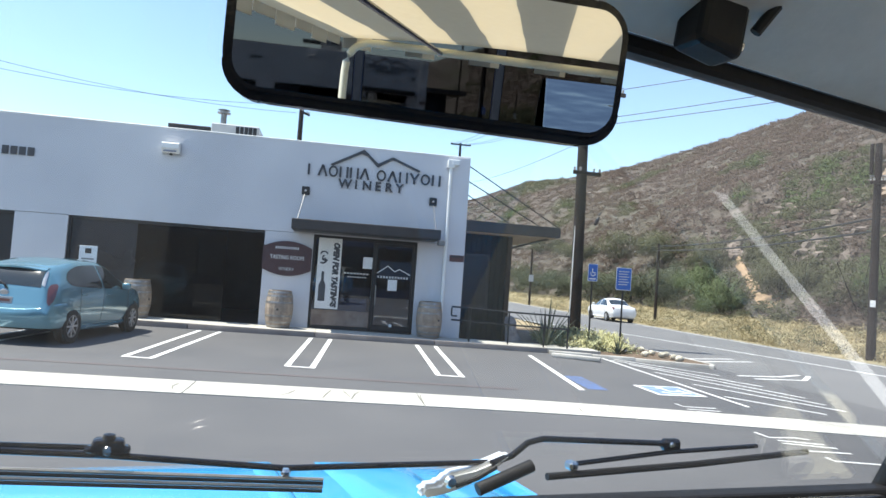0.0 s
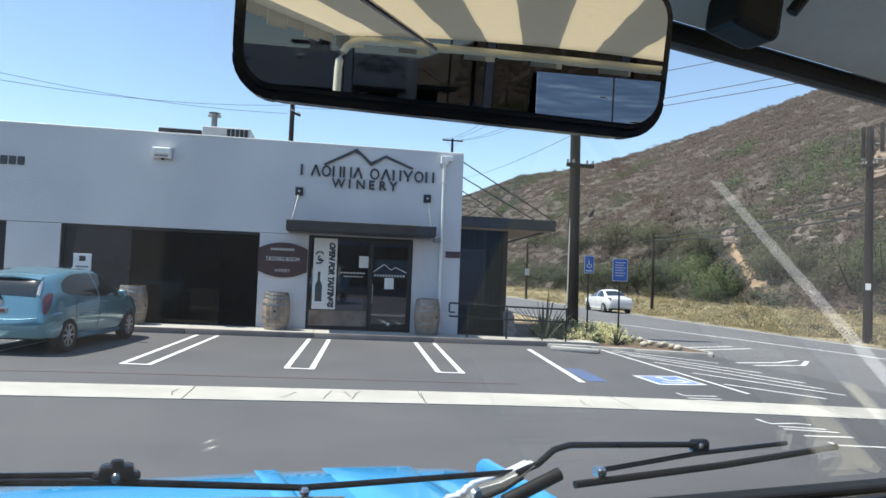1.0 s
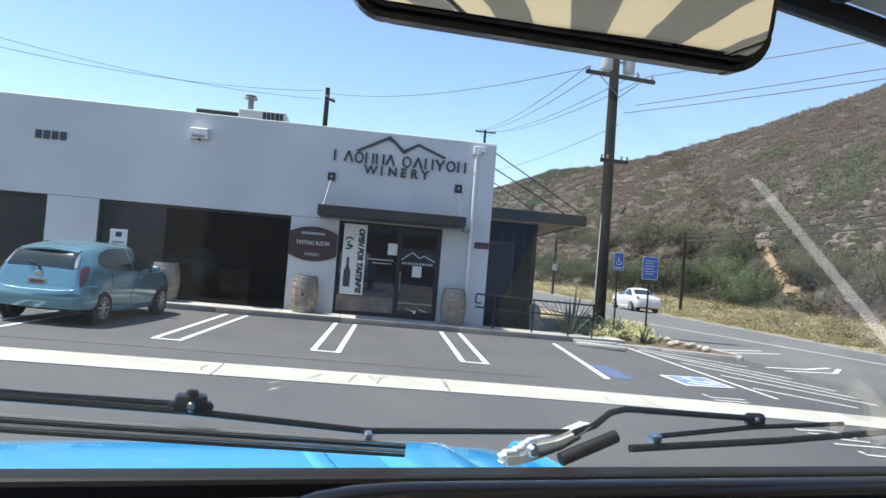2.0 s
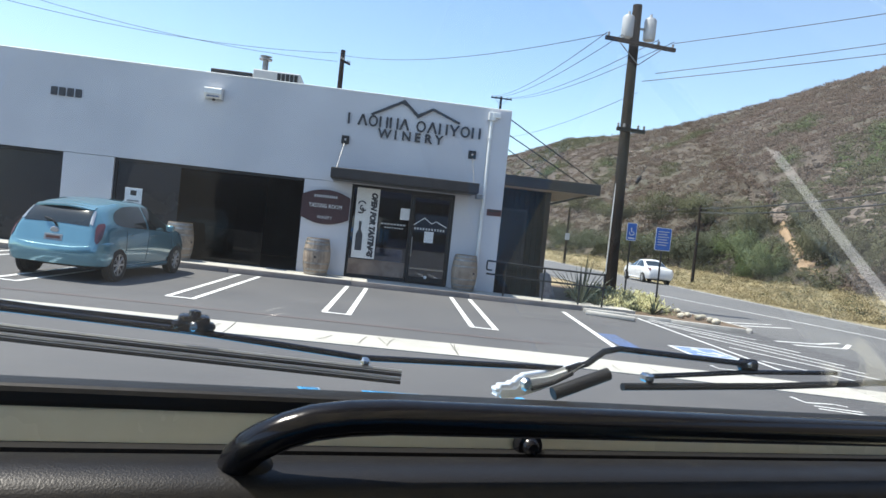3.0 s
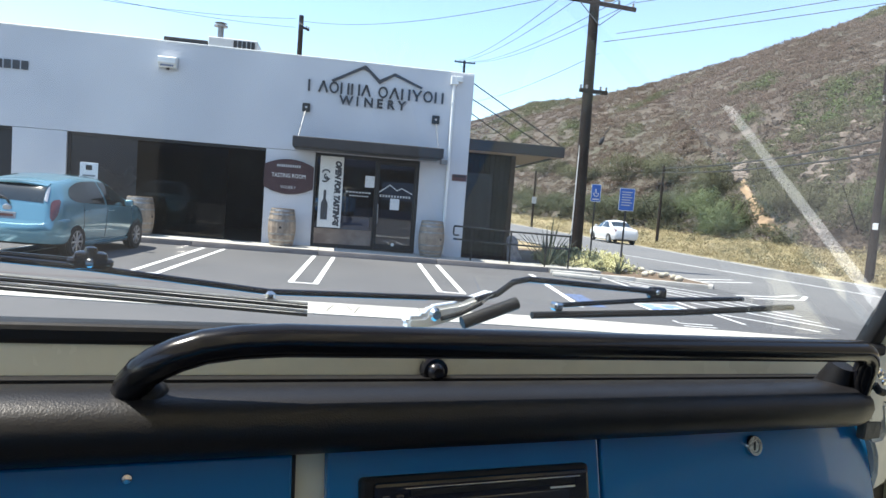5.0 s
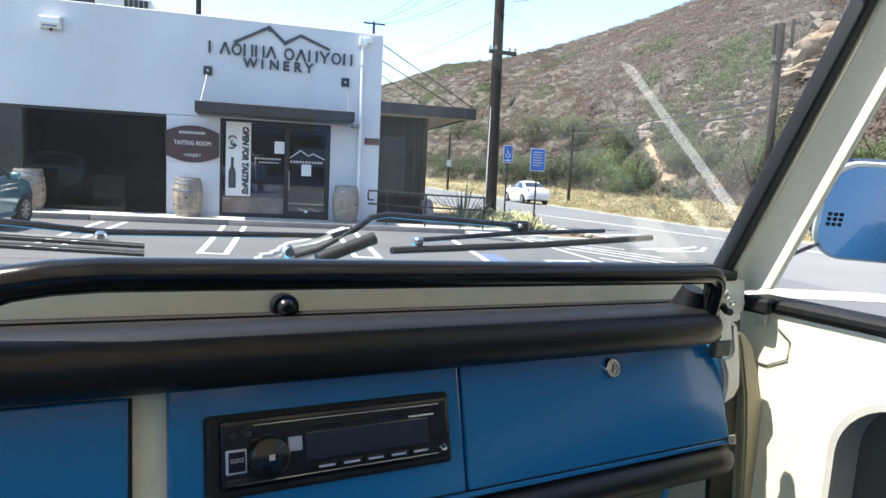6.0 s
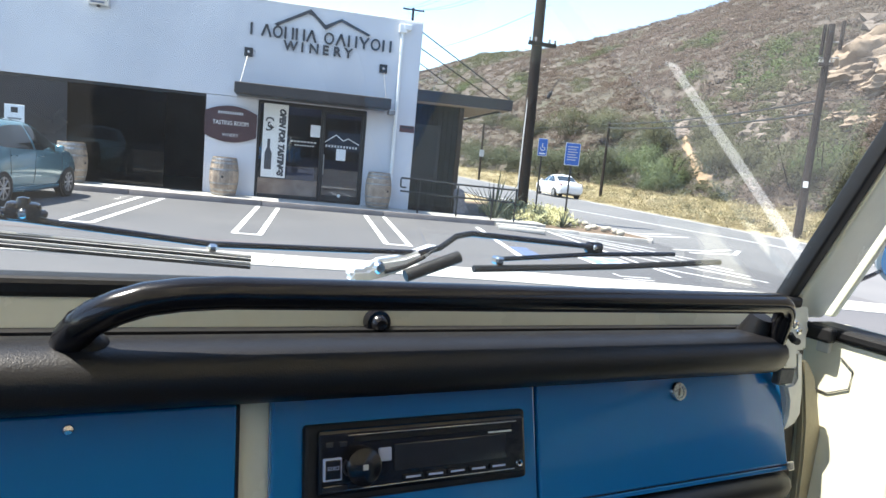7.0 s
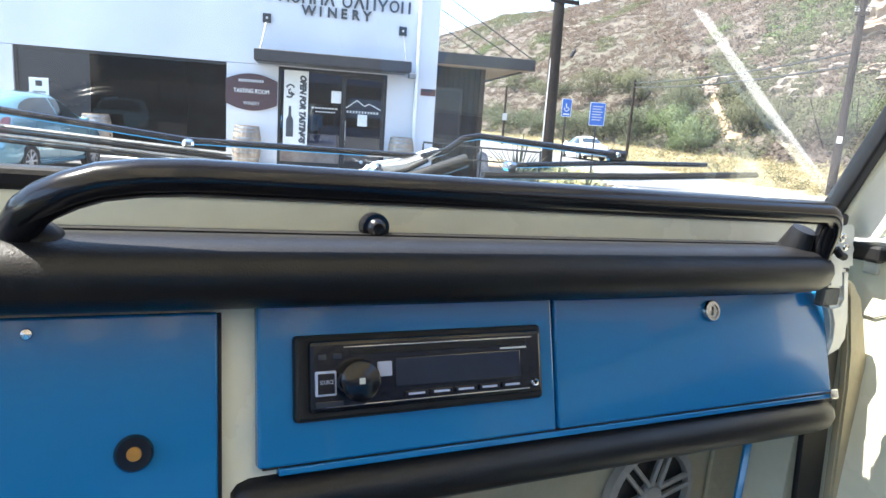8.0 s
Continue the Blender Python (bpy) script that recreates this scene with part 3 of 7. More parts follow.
def leaf_clump(n, rs, size, flat=0.8):
    """n small leaf triangles over a lumpy shell of about unit radius: vertices and faces."""
    d = rs.normal(size=(n, 3))
    d /= np.linalg.norm(d, axis=1)[:, None]
    d[:, 2] = np.abs(d[:, 2]) * flat
    lump = 0.72 + 0.28 * np.sin(d[:, 0] * 5 + rs.rand() * 6) * np.cos(d[:, 1] * 4 + rs.rand() * 6)
    c = d * (lump * (0.55 + 0.45 * rs.rand(n) ** 0.4))[:, None]
    u = rs.normal(size=(n, 3))
    u /= np.linalg.norm(u, axis=1)[:, None]
    w = np.cross(u, rs.normal(size=(n, 3)))
    w /= np.linalg.norm(w, axis=1)[:, None]
    s = size * (0.6 + 0.8 * rs.rand(n))[:, None]
    v = np.stack([c - u * s, c + u * s, c + w * s * 0.9], 1).reshape(-1, 3)
    return v, np.arange(3 * n).reshape(-1, 3)


def outward(v):
    """Normals that follow the rounding of a clump, leaf by leaf."""
    c = v.reshape(-1, 3, 3).mean(1).repeat(3, 0)
    return c / np.maximum(np.linalg.norm(c, axis=1), 1e-6)[:, None]


def facing(v, nrm):
    """The corners of each leaf put in the order that turns its face outwards."""
    t, n = v.reshape(-1, 3, 3).copy(), nrm.reshape(-1, 3, 3)[:, 0]
    g = np.cross(t[:, 1] - t[:, 0], t[:, 2] - t[:, 0])
    turn = (g * n).sum(1) < 0
    t[turn] = t[turn][:, [0, 2, 1]]
    return t.reshape(-1, 3)


def scatter(name, places, material, n, size, seed, label, category, flat=0.8):
    """Many small shrubs joined: places are (x, y, z, radius, height)."""
    rs = np.random.RandomState(seed)
    kinds = [leaf_clump(n, rs, size, flat) for _ in range(8)]
    vs, fs, ns, off = [], [], [], 0
    for i, (x, y, z, rad, h) in enumerate(places):
        v, f = kinds[i % 8]
        a = rs.rand() * 6.28
        ca, sa = math.cos(a), math.sin(a)
        vs.append(np.stack([x + rad * (v[:, 0] * ca - v[:, 1] * sa), y + rad * (v[:, 0] * sa + v[:, 1] * ca), z + h * v[:, 2]], 1))
        ns.append(outward(vs[-1] - np.array([x, y, z - 0.15 * h])))
        vs[-1] = facing(vs[-1], ns[-1])
        fs.append(f + off)
        off += len(v)
    ob = from_arrays(name, np.concatenate(vs), np.concatenate(fs), material, normals=np.concatenate(ns))
    return tagged(ob, label=label, category=category, kind="stuff")


rs = np.random.RandomState(11)
GULLY = [(az, slope_at(az, el)) for az, el in ((33.3, 3.4), (33.9, 2.3), (34.6, 1.2), (35.1, 0.3), (36.0, -0.1), (37.2, 0.0))]
GREEN = [(az, slope_at(az, el), w) for az, el, w in ((39.4, 9.0, 2.4), (41.8, 8.9, 1.6), (37.2, 8.4, 1.3), (30.6, 9.5, 1.3), (33.6, 7.6, 1.5), (34.5, 10.4, 1.2), (24.8, 7.0, 2.0), (20.0, 6.8, 2.5), (15.5, 6.0, 3.0), (45.0, 4.0, 2.0), (43.0, 3.0, 1.5))]
brown, olive, fresh, rocks = [], [], [], []
for i in range(20000):
    az, s = 9 + 50 * rs.rand(), rs.rand() ** 1.15
    if min((az - a) ** 2 * 1.5 + ((s - b) * 45) ** 2 for a, b in GULLY) < 0.3:
        continue
    p = hill_point(az, s)
    q = noise.noise(Vector((p.x, p.y, 0)) * 0.045) + 0.35 * noise.noise(Vector((p.x, p.y, 9)) * 0.16)
    q += max(0.0, max(1.1 - math.hypot((az - a) / (0.62 * w), (s - b) * 20 / w) for a, b, w in GREEN)) + 0.012 * max(0.0, 24 - az) + (0.6 if az < 34 else 0.3) * max(0.0, 1.0 - s / 0.14)
    k = rs.rand()
    rad = (0.36 + 0.62 * k) * (1.0 + 0.5 * s)
    if q > 0.98 and s > 0.1 and k > 0.55:
        fresh.append((p.x, p.y, p.z - 0.12, rad * 1.5, rad * (0.8 + 0.5 * rs.rand())))
    elif q > 0.38 or (s < 0.08 and q > 0.10):
        olive.append((p.x, p.y, p.z - 0.12, rad * 1.25, rad * (0.7 + 0.5 * rs.rand())))
    elif q < -0.66 or k > 0.985:
        rocks.append((p.x, p.y, p.z, 0.15 + 0.4 * rs.rand() ** 2))
    else:
        brown.append((p.x, p.y, p.z - 0.12, rad * 1.1, rad * (0.45 + 0.45 * rs.rand())))
scatter("hill_scrub", brown, M["scrub"], 56, 0.14, 1, "dry brown chaparral scrub on the slope", "scrub")
scatter("hill_brush", olive, M["olive"], 90, 0.11, 2, "olive green chaparral brush on the slope", "brush")
scatter("hill_shrubs", fresh, M["green"], 90, 0.11, 4, "fresh green shrubs in patches on the slope", "shrubs")


def rock_field(name, places, material, seed, label):
    """Angular rocks joined into one mesh."""
    rs = np.random.RandomState(seed)
    kinds = []
    for _ in range(6):
        b = bmesh.new()
        bmesh.ops.create_icosphere(b, subdivisions=1, radius=1.0)
        v = np.array([x.co[:] for x in b.verts])
        f = np.array([[q.index for q in x.verts] for x in b.faces])
        b.free()
        kinds.append((v * (0.7 + 0.6 * rs.rand(len(v)))[:, None], f))
    vs, fs, off = [], [], 0
    for i, (x, y, z, r) in enumerate(places):
        v, f = kinds[i % 6]
        a = rs.rand() * 6.28
        ca, sa = math.cos(a), math.sin(a)
        sc = r * (0.7 + 0.6 * rs.rand(3))
        vs.append(np.stack([x + sc[0] * (v[:, 0] * ca - v[:, 1] * sa), y + sc[1] * (v[:, 0] * sa + v[:, 1] * ca), z + sc[2] * 0.7 * v[:, 2]], 1))
        fs.append(f + off)
        off += len(v)
    return tagged(from_arrays(name, np.concatenate(vs), np.concatenate(fs), material), label=label, category="rocks", kind="stuff")


# a tan eroded gully above the road, and the pale outcrop higher on the slope
for az0, el, daz, ds, n, big in ((33.7, 3.9, 0.9, 0.012, 46, 0.85), (38.5, 4.3, 1.2, 0.014, 46, 0.9), (44.6, 9.5, 1.4, 0.03, 50, 1.5), (36.0, 6.2, 1.6, 0.03, 40, 0.6), (22.0, 8.0, 3.0, 0.06, 50, 0.9), (30.5, 4.6, 2.0, 0.02, 30, 0.5), (41.0, 6.5, 2.0, 0.03, 40, 0.7)):
    s0 = slope_at(az0, el)
    for _ in range(n):
        p = hill_point(az0 + daz * rs.normal() * 0.6, max(0.0, s0 + ds * rs.normal()))
        rocks.append((p.x, p.y, p.z, big * (0.25 + 0.75 * rs.rand() ** 2)))
# the gully: a ragged sheet of bare earth that follows the slope
vs, fs = [], []
NG, NW = 60, 8
for i in range(NG + 1):
    t = i / NG * (len(GULLY) - 1)
    az = float(np.interp(t, range(len(GULLY)), [g[0] for g in GULLY]))
    s = float(np.interp(t, range(len(GULLY)), [g[1] for g in GULLY]))
    for j in range(NW + 1):
        wd = (0.42 + 0.05 * t) * (1 + 0.9 * noise.noise(Vector((i * 0.35, j // 5 * 9.0, 2))))
        u = (j / NW - 0.5) * 2
        p = hill_point(az + wd * u, max(0.0, s + 0.004 * u * (t - 1.0)))
        vs.append((p.x, p.y, p.z + 0.16 - 0.45 * abs(u) ** 3 - 0.5 * max(0.0, t - 4.2) + 0.25 * noise.noise(Vector((p.x, p.y, 1)) * 1.3)))
for i in range(NG):
    for j in range(NW):
        a = i * (NW + 1) + j
        fs.append((a, a + 1, a + NW + 2, a + NW + 1))
tagged(from_arrays("bare_earth", vs, fs, M["tanearth"], smooth=True), label="bare orange-tan eroded earth gully on the slope", category="bare earth", kind="structure")
rock_field("hill_rocks", rocks, M["sandrock"], 3, "pale tan sandstone rocks scattered over the slope")
cliff = mat("tan_cliff", (0.29, 0.215, 0.150), 0.9, var=0.2, scale=0.35, fine=3, bump=0.9, col2=(0.17, 0.130, 0.10), dist=0.08)
for k, (az, el, w, h) in enumerate(((44.3, 8.1, 1.7, 0.9), (45.1, 9.2, 2.4, 1.7), (46.4, 9.8, 2.7, 1.9), (46.8, 7.6, 2.0, 0.9), (44.0, 5.4, 0.8, 0.4), (45.4, 4.9, 1.1, 0.6), (48.0, 8.6, 2.4, 1.7))):
    p = hill_point(az, slope_at(az, el))
    bm = bmesh.new()
    bmesh.ops.create_icosphere(bm, subdivisions=4, radius=1.0)
    for v in bm.verts:
        c = v.co.copy()
        led = 0.10 * math.sin(c.z * 11 + 3 * noise.noise(c * 1.3 + Vector((k, 0, 0))))
        v.co = c * (1 + 0.42 * noise.noise(c * 1.6 + Vector((k * 7, 0, 0))) + 0.26 * noise.noise(c * 4.0 + Vector((k, 3, 0))) + 0.10 * noise.noise(c * 9.0 + Vector((k, 3, 5))) + led)
        v.co.x, v.co.y, v.co.z = v.co.x * w, v.co.y * w * 0.7, v.co.z * h
    ob = part("rock_outcrop", bm, cliff, smooth=True)
    ob.matrix_basis = pose(p.x, p.y, p.z + 0.15 * h, 0, -14, -az)
    tagged(ob, label="tan eroded sandstone outcrop jutting from the slope", category="rock outcrop", group="sandstone outcrops")
pts = []
for _ in range(5200):
    az = 12 + 46 * rs.rand()
    x = 19.5 + 10.0 * rs.rand() ** 0.9
    y = x / math.tan(radians(az))
    if y < 120 and (x > 20.4 or rs.rand() < 0.5):
        pts.append((x, y, verge_z(x) - 0.03, 0.25 + 0.35 * rs.rand(), 0.10 + 0.55 * rs.rand() ** 2))
tuft = []
for _ in range(420):
    az = 12 + 46 * rs.rand()
    x = 20.5 + 9.5 * rs.rand() ** 0.7
    y = x / math.tan(radians(az))
    if y < 110:
        tuft.append((x, y, verge_z(x) - 0.03, 0.25 + 0.4 * rs.rand(), 0.2 + 0.55 * rs.rand() ** 2))
scatter("verge_weeds", tuft, M["olive"], 70, 0.10, 6, "olive green weeds among the verge grass", "weeds", 1.0)
scatter("verge_grass", pts, M["straw"], 46, 0.10, 5, "dry straw-coloured grass along the road verge", "grass", 1.0)


def bush(x, y, r, h, material, seed, label):
    """A shrub: short stems and a crown of many leaves in uneven lobes."""
    rs = np.random.RandomState(seed)
    az, r_ = math.degrees(math.atan2(x, y)), math.hypot(x, y)
    p0, p1 = hill_point(az, 0.0), hill_point(az, 1.0)
    d0, d1 = math.hypot(p0.x, p0.y), math.hypot(p1.x, p1.y)
    z = hill_point(az, max(0.0, min(1.0, (r_ - d0) / (d1 - d0)))).z - 0.15
    ob = thing("bush", x, y, z, 0, label, "bush", "roadside bushes")
    bm = bmesh.new()
    for k in range(5):
        a = k * 1.26 + rs.rand()
        tube([(0, 0, 0), (0.3 * r * math.cos(a), 0.3 * r * math.sin(a), 0.4 * h), (0.55 * r * math.cos(a), 0.55 * r * math.sin(a), 0.75 * h)], 0.05, 5, bm, r_end=0.015)
    part("stem", bm, M["pole"], ob)
    vs, fs, ns, off = [], [], [], 0
    for k in range(26):
        a, q = rs.rand() * 6.28, math.sqrt(rs.rand()) * 0.78
        c = np.array([r * q * math.cos(a), r * q * math.sin(a), h * (0.12 + 0.62 * rs.rand() * (1 - 0.5 * q))])
        v, f = leaf_clump(260, rs, 0.06, 1.0)
        v[:, 2] -= 0.2
        lobe = (0.26 + 0.2 * rs.rand()) * np.array([r, r, h])
        vs.append(v * lobe + c)
        ns.append(outward(v * lobe + 0.35 * (c - np.array([0, 0, 0.2 * h]))))
        vs[-1] = facing(vs[-1], ns[-1])
        fs.append(f + off)
        off += len(v)
    v = np.concatenate(vs)
    v[:, 2] = np.maximum(v[:, 2], 0.02)
    from_arrays("crown", v, np.concatenate(fs), material, ob, normals=np.concatenate(ns))
    return ob


k = 0
for az, x, r, h, c in ((12.5, 29, 5.0, 4.2, "darkgreen"), (14.4, 29, 4.2, 3.6, "darkgreen"), (16.4, 30, 4.0, 4.0, "olive"), (18.3, 29.5, 3.8, 3.9, "darkgreen"), (20.3, 29.5, 3.3, 3.7, "darkgreen"), (22.0, 29.5, 3.0, 3.3, "darkgreen"),
                       (23.8, 29.5, 2.9, 3.4, "darkgreen"), (25.6, 29.5, 2.7, 3.5, "darkgreen"), (27.4, 29.5, 2.7, 3.7, "darkgreen"), (29.2, 30.2, 2.4, 3.4, "darkgreen"), (30.8, 29.6, 2.4, 4.3, "green"), (32.5, 29.0, 2.3, 3.9, "green"),
                       (31.5, 32.5, 2.4, 4.2, "olive"), (36.5, 31.0, 2.1, 3.9, "olive"), (38.0, 31.5, 1.5, 2.6, "olive"), (41.6, 30.0, 2.3, 3.8, "olive"), (43.4, 31.0, 2.0, 3.2, "green"), (46.5, 30.5, 2.0, 2.8, "olive"),
                       (50, 31, 2.2, 2.8, "green"), (21.2, 33.5, 3.2, 4.2, "olive"), (24.6, 33.5, 3.0, 4.4, "olive"), (28.2, 33.5, 3.0, 4.4, "olive"), (18.0, 34, 3.5, 4.2, "olive"), (55, 32, 2.2, 2.6, "olive"), (34.9, 34.5, 1.6, 2.4, "olive")):
    bush(x, x / math.tan(radians(az)), r * (1.25 if az < 30 else 1.0), h, M[c], 100 + k, {"green": "bright green leafy roadside bush", "darkgreen": "dark green dense roadside bush", "olive": "olive grey-green roadside bush"}[c])
    k += 1

# ---- the building ----
D = 18.1          # plane of the facade
bld = thing("winery_building", 0, 0, 0, 0, "white stucco single-storey winery building with flat parapet", "building")
ZP = 5.02         # parapet
OPEN = ((-12.4, -7.51, 2.61), (-6.28, -1.49, 2.61), (-0.235, 2.545, 2.59))
X0, X1 = -34.0, 3.835


def wall_box(x0, x1, z0, z1, name="wall"):
    part(name, box(x0, x1, D, D + 0.25, z0, z1), M["stucco"], bld)


cuts = [X0] + [v for o in OPEN for v in o[:2]] + [X1]
for i in range(0, len(cuts), 2):
    wall_box(cuts[i], cuts[i + 1], -0.4, 2.6)
for o in OPEN:
    if o[2] > 2.6:
        part("wall", box(o[0], o[1], D, D + 0.25, o[2], 2.6 + 0.012), M["stucco"], bld)
wall_box(X0, X1, 2.6 + 0.012, ZP)
part("side_wall", box(X1 - 0.25, X1, D + 0.25, 44.0, -0.4, ZP), M["stucco"], bld)
part("side_wall", box(X0, X0 + 0.25, D + 0.25, 44.0, -0.4, ZP), M["stucco"], bld)
part("back_wall", box(X0, X1, 44.0, 44.25, -0.4, ZP), M["stucco"], bld)
part("roof", box(X0 + 0.25, X1 - 0.25, D + 0.25, 44.0, 4.45, 4.6), M["concrete"], bld)
part("parapet_cap", box(X0 - 0.01, X1 + 0.012, D - 0.012, D + 0.27, ZP, ZP + 0.035, bevel=0.008), M["white"], bld, "thin bright metal parapet cap")
part("corner_pier", box(3.33, 3.84, D - 0.03, D, 0.0, ZP - 0.01, bevel=0.006), M["stucco"], bld)
# inside: the rooms' shade is put into the dark wall and ceiling colour
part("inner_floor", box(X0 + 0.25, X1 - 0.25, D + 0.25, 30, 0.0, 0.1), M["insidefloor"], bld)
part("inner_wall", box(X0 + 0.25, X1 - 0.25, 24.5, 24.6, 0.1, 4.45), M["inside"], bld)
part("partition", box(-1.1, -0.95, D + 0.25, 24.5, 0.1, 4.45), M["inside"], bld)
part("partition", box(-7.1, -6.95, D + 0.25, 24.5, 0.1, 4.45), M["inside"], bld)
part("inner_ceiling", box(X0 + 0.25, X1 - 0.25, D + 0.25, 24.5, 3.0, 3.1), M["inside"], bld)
# sliding dark panels in the wide openings, left partly open
for x0, x1, y in ((-6.28, -4.65, 18.20), (-12.4, -10.0, 18.20), (-10.03, -7.51, 18.28)):
    p = part("sliding_panel", box(x0, x1, y, y + 0.05, 0.12, 2.58, bevel=0.004), M["panel"], bld, "dark tinted sliding panel")
    part("panel_rail", box(x0, x1, y - 0.012, y, 0.12, 0.22), M["dark"], p)
p = part("sliding_panel", box(-4.70, -2.45, 18.28, 18.29, 0.12, 2.52), M["garageglass"], bld, "dark glass sliding panel")
part("panel_rail", box(-4.70, -2.45, 18.262, 18.279, 0.12, 0.19), M["dark"], p)
for o in OPEN[:2]:
    part("opening_frame", box(o[0], o[1], D + 0.06, D + 0.13, o[2] - 0.07, o[2] - 0.002), M["dark"], bld)
    part("opening_frame", box(o[0] + 0.002, o[0] + 0.07, D + 0.06, D + 0.13, 0.1, o[2] - 0.072), M["dark"], bld)

# shopfront: frame, panes, door
sf = thing("shopfront", 0, 0, 0, 0, "dark aluminium shopfront with glass door and window", "shopfront")
FX = (-0.235, 1.40, 2.545)
ZB, ZT = 0.12, 2.585


def bar_part(x0, x1, z0, z1, name="frame_bar", y0=D + 0.06, y1=D + 0.14, parent=None):
    return part(name, box(x0, x1, y0, y1, z0, z1, bevel=0.004), M["dark"], parent or sf)


bar_part(FX[0] + 0.002, FX[2] - 0.002, ZT - 0.08, ZT - 0.002)
bar_part(FX[0] + 0.002, FX[0] + 0.055, ZB, ZT - 0.08)
bar_part(FX[2] - 0.07, FX[2] - 0.002, ZB, ZT - 0.08)
bar_part(FX[1] - 0.025, FX[1] + 0.025, ZB, ZT - 0.08)
bar_part(FX[0] + 0.07, FX[1] - 0.04, ZB, ZB + 0.1)
win = part("window_pane", box(FX[0] + 0.07, FX[1] - 0.04, D + 0.095, D + 0.105, ZB + 0.1, ZT - 0.08), M["glass"], sf, "tinted shop window glass")
door = thing("door", 0, 0, 0)
door.parent = sf
for x0, x1, z0, z1 in ((1.435, 1.485, 0.14, 2.49), (2.42, 2.47, 0.14, 2.49), (1.485, 2.42, 2.43, 2.49), (1.485, 2.42, 0.14, 0.30)):
    bar_part(x0, x1, z0, z1, "door_rail", D + 0.07, D + 0.12, door)
part("door_pane", box(1.485, 2.42, D + 0.09, D + 0.10, 0.30, 2.43), M["glass"], door, "tinted door glass")
part("door_handle", tube(arc_path([(1.49, D + 0.07, 0.85), (1.49, D + 0.0, 0.85), (1.49, D + 0.0, 1.35), (1.49, D + 0.07, 1.35)], 0.03), 0.014, 8), M["galv"], door, "steel pull handle", smooth=True)
part("door_stopper", lathe([(0, 0), (0.04, 0), (0.045, 0.02), (0, 0.03)], 12, pose(1.95, D + 0.08, 0.3, 90)), M["white"], door)
# pale mountain mark and bars on the door glass, stickers
bm = bmesh.new()
for p, q in (((1.50, 1.69), (1.78, 1.90)), ((1.78, 1.90), (1.98, 1.76)), ((1.98, 1.76), (2.10, 1.83)), ((2.10, 1.83), (2.40, 1.69))):
    tube([(p[0], D + 0.088, p[1]), (q[0], D + 0.088, q[1])], 0.012, 5, bm)
part("mountain_mark", bm, M["paper"], door, "thin white mountain outline on glass")
for i in range(11):
    part("letter_bar", box(1.52 + 0.078 * i, 1.565 + 0.078 * i, D + 0.084, D + 0.089, 1.57, 1.63), M["lightink"], door)
part("notice", box(1.81, 2.06, D + 0.082, D + 0.089, 1.24, 1.54, bevel=0.002), M["paper"], door, "white paper notice taped to glass")
part("notice", box(1.11, 1.36, D + 0.085, D + 0.094, 1.79, 2.10, bevel=0.002), M["paper"], sf, "white paper notice taped to glass")
for i in range(8):
    part("letter_bar", box(0.62 + 0.085 * i, 0.68 + 0.085 * i, D + 0.088, D + 0.094, 1.62, 1.66), M["lightink"], sf)
    part("letter_bar", box(0.72 + 0.065 * i, 0.765 + 0.065 * i, D + 0.088, D + 0.094, 1.53, 1.56), M["lightink"], sf)
part("sill_board", box(FX[0] + 0.072, FX[1] - 0.042, D + 0.065, D + 0.093, ZB + 0.10, 0.63, bevel=0.006), M["sill"], sf, "stained tan board under the shop window")
part("display_shelf", box(0.55, 1.30, D + 0.5, D + 0.9, 0.1, 0.95, bevel=0.01), M["greyoak"], sf, "pale display counter behind the glass")
# banner behind the glass edge with a bottle and lettering
ban = thing("banner", 0.21, D - 0.02, 0, 0, "white vertical vinyl banner with bottle print and lettering", "banner")
part("sheet", box(-0.30, 0.31, 0.0, 0.012, 0.66, 2.53, bevel=0.003), M["cloth"], ban)
bot = [(-0.09, 0), (0.09, 0), (0.09, 0.42), (0.035, 0.56), (0.035, 0.78), (-0.035, 0.78), (-0.035, 0.56), (-0.09, 0.42)]
part("bottle_print", prism(bot, 0.004, pose(-0.14, 0.0, 0.86) @ UPRIGHT), M["letters"], ban, "dark bottle silhouette")
bm = bmesh.new()
for a0, cx, cz in ((0, -0.14, 2.1), (2, -0.09, 2.0), (4, -0.17, 1.93)):
    tube([(cx + 0.09 * math.cos(a0 + t), -0.003, cz + 0.07 * math.sin(a0 + t)) for t in np.linspace(0, 3.4, 9)], 0.022, 5, bm)
part("swirl_print", bm, M["letters"], ban, "dark swirl mark")
text_part("lettering", "OPEN FOR TASTINGS", 0.20, pose(0.17, -0.004, 1.58) @ UPRIGHT @ Matrix.Rotation(radians(-90), 4, "Z"), M["letters"], ban, width=1.72, depth=0.002, bold=0.016, shear=0.25)

# signboards and fittings on the facade
sign = thing("facade_sign", 0, D, 0, 0, "dark metal mountain outline above raised dark letters", "sign")
bm = bmesh.new()
peaks = [(0.05, 4.50), (0.92, 4.97), (1.31, 4.63), (1.70, 4.84), (2.47, 4.54)]
outl = [(x, z) for x, z in peaks] + [(2.42, 4.50), (1.70, 4.77), (1.52, 4.66), (1.31, 4.52), (1.02, 4.80), (0.86, 4.86), (0.1, 4.46)]
part("mountain_outline", prism(outl, 0.05, pose(0, -0.004, 0) @ UPRIGHT), M["letters"], sign)


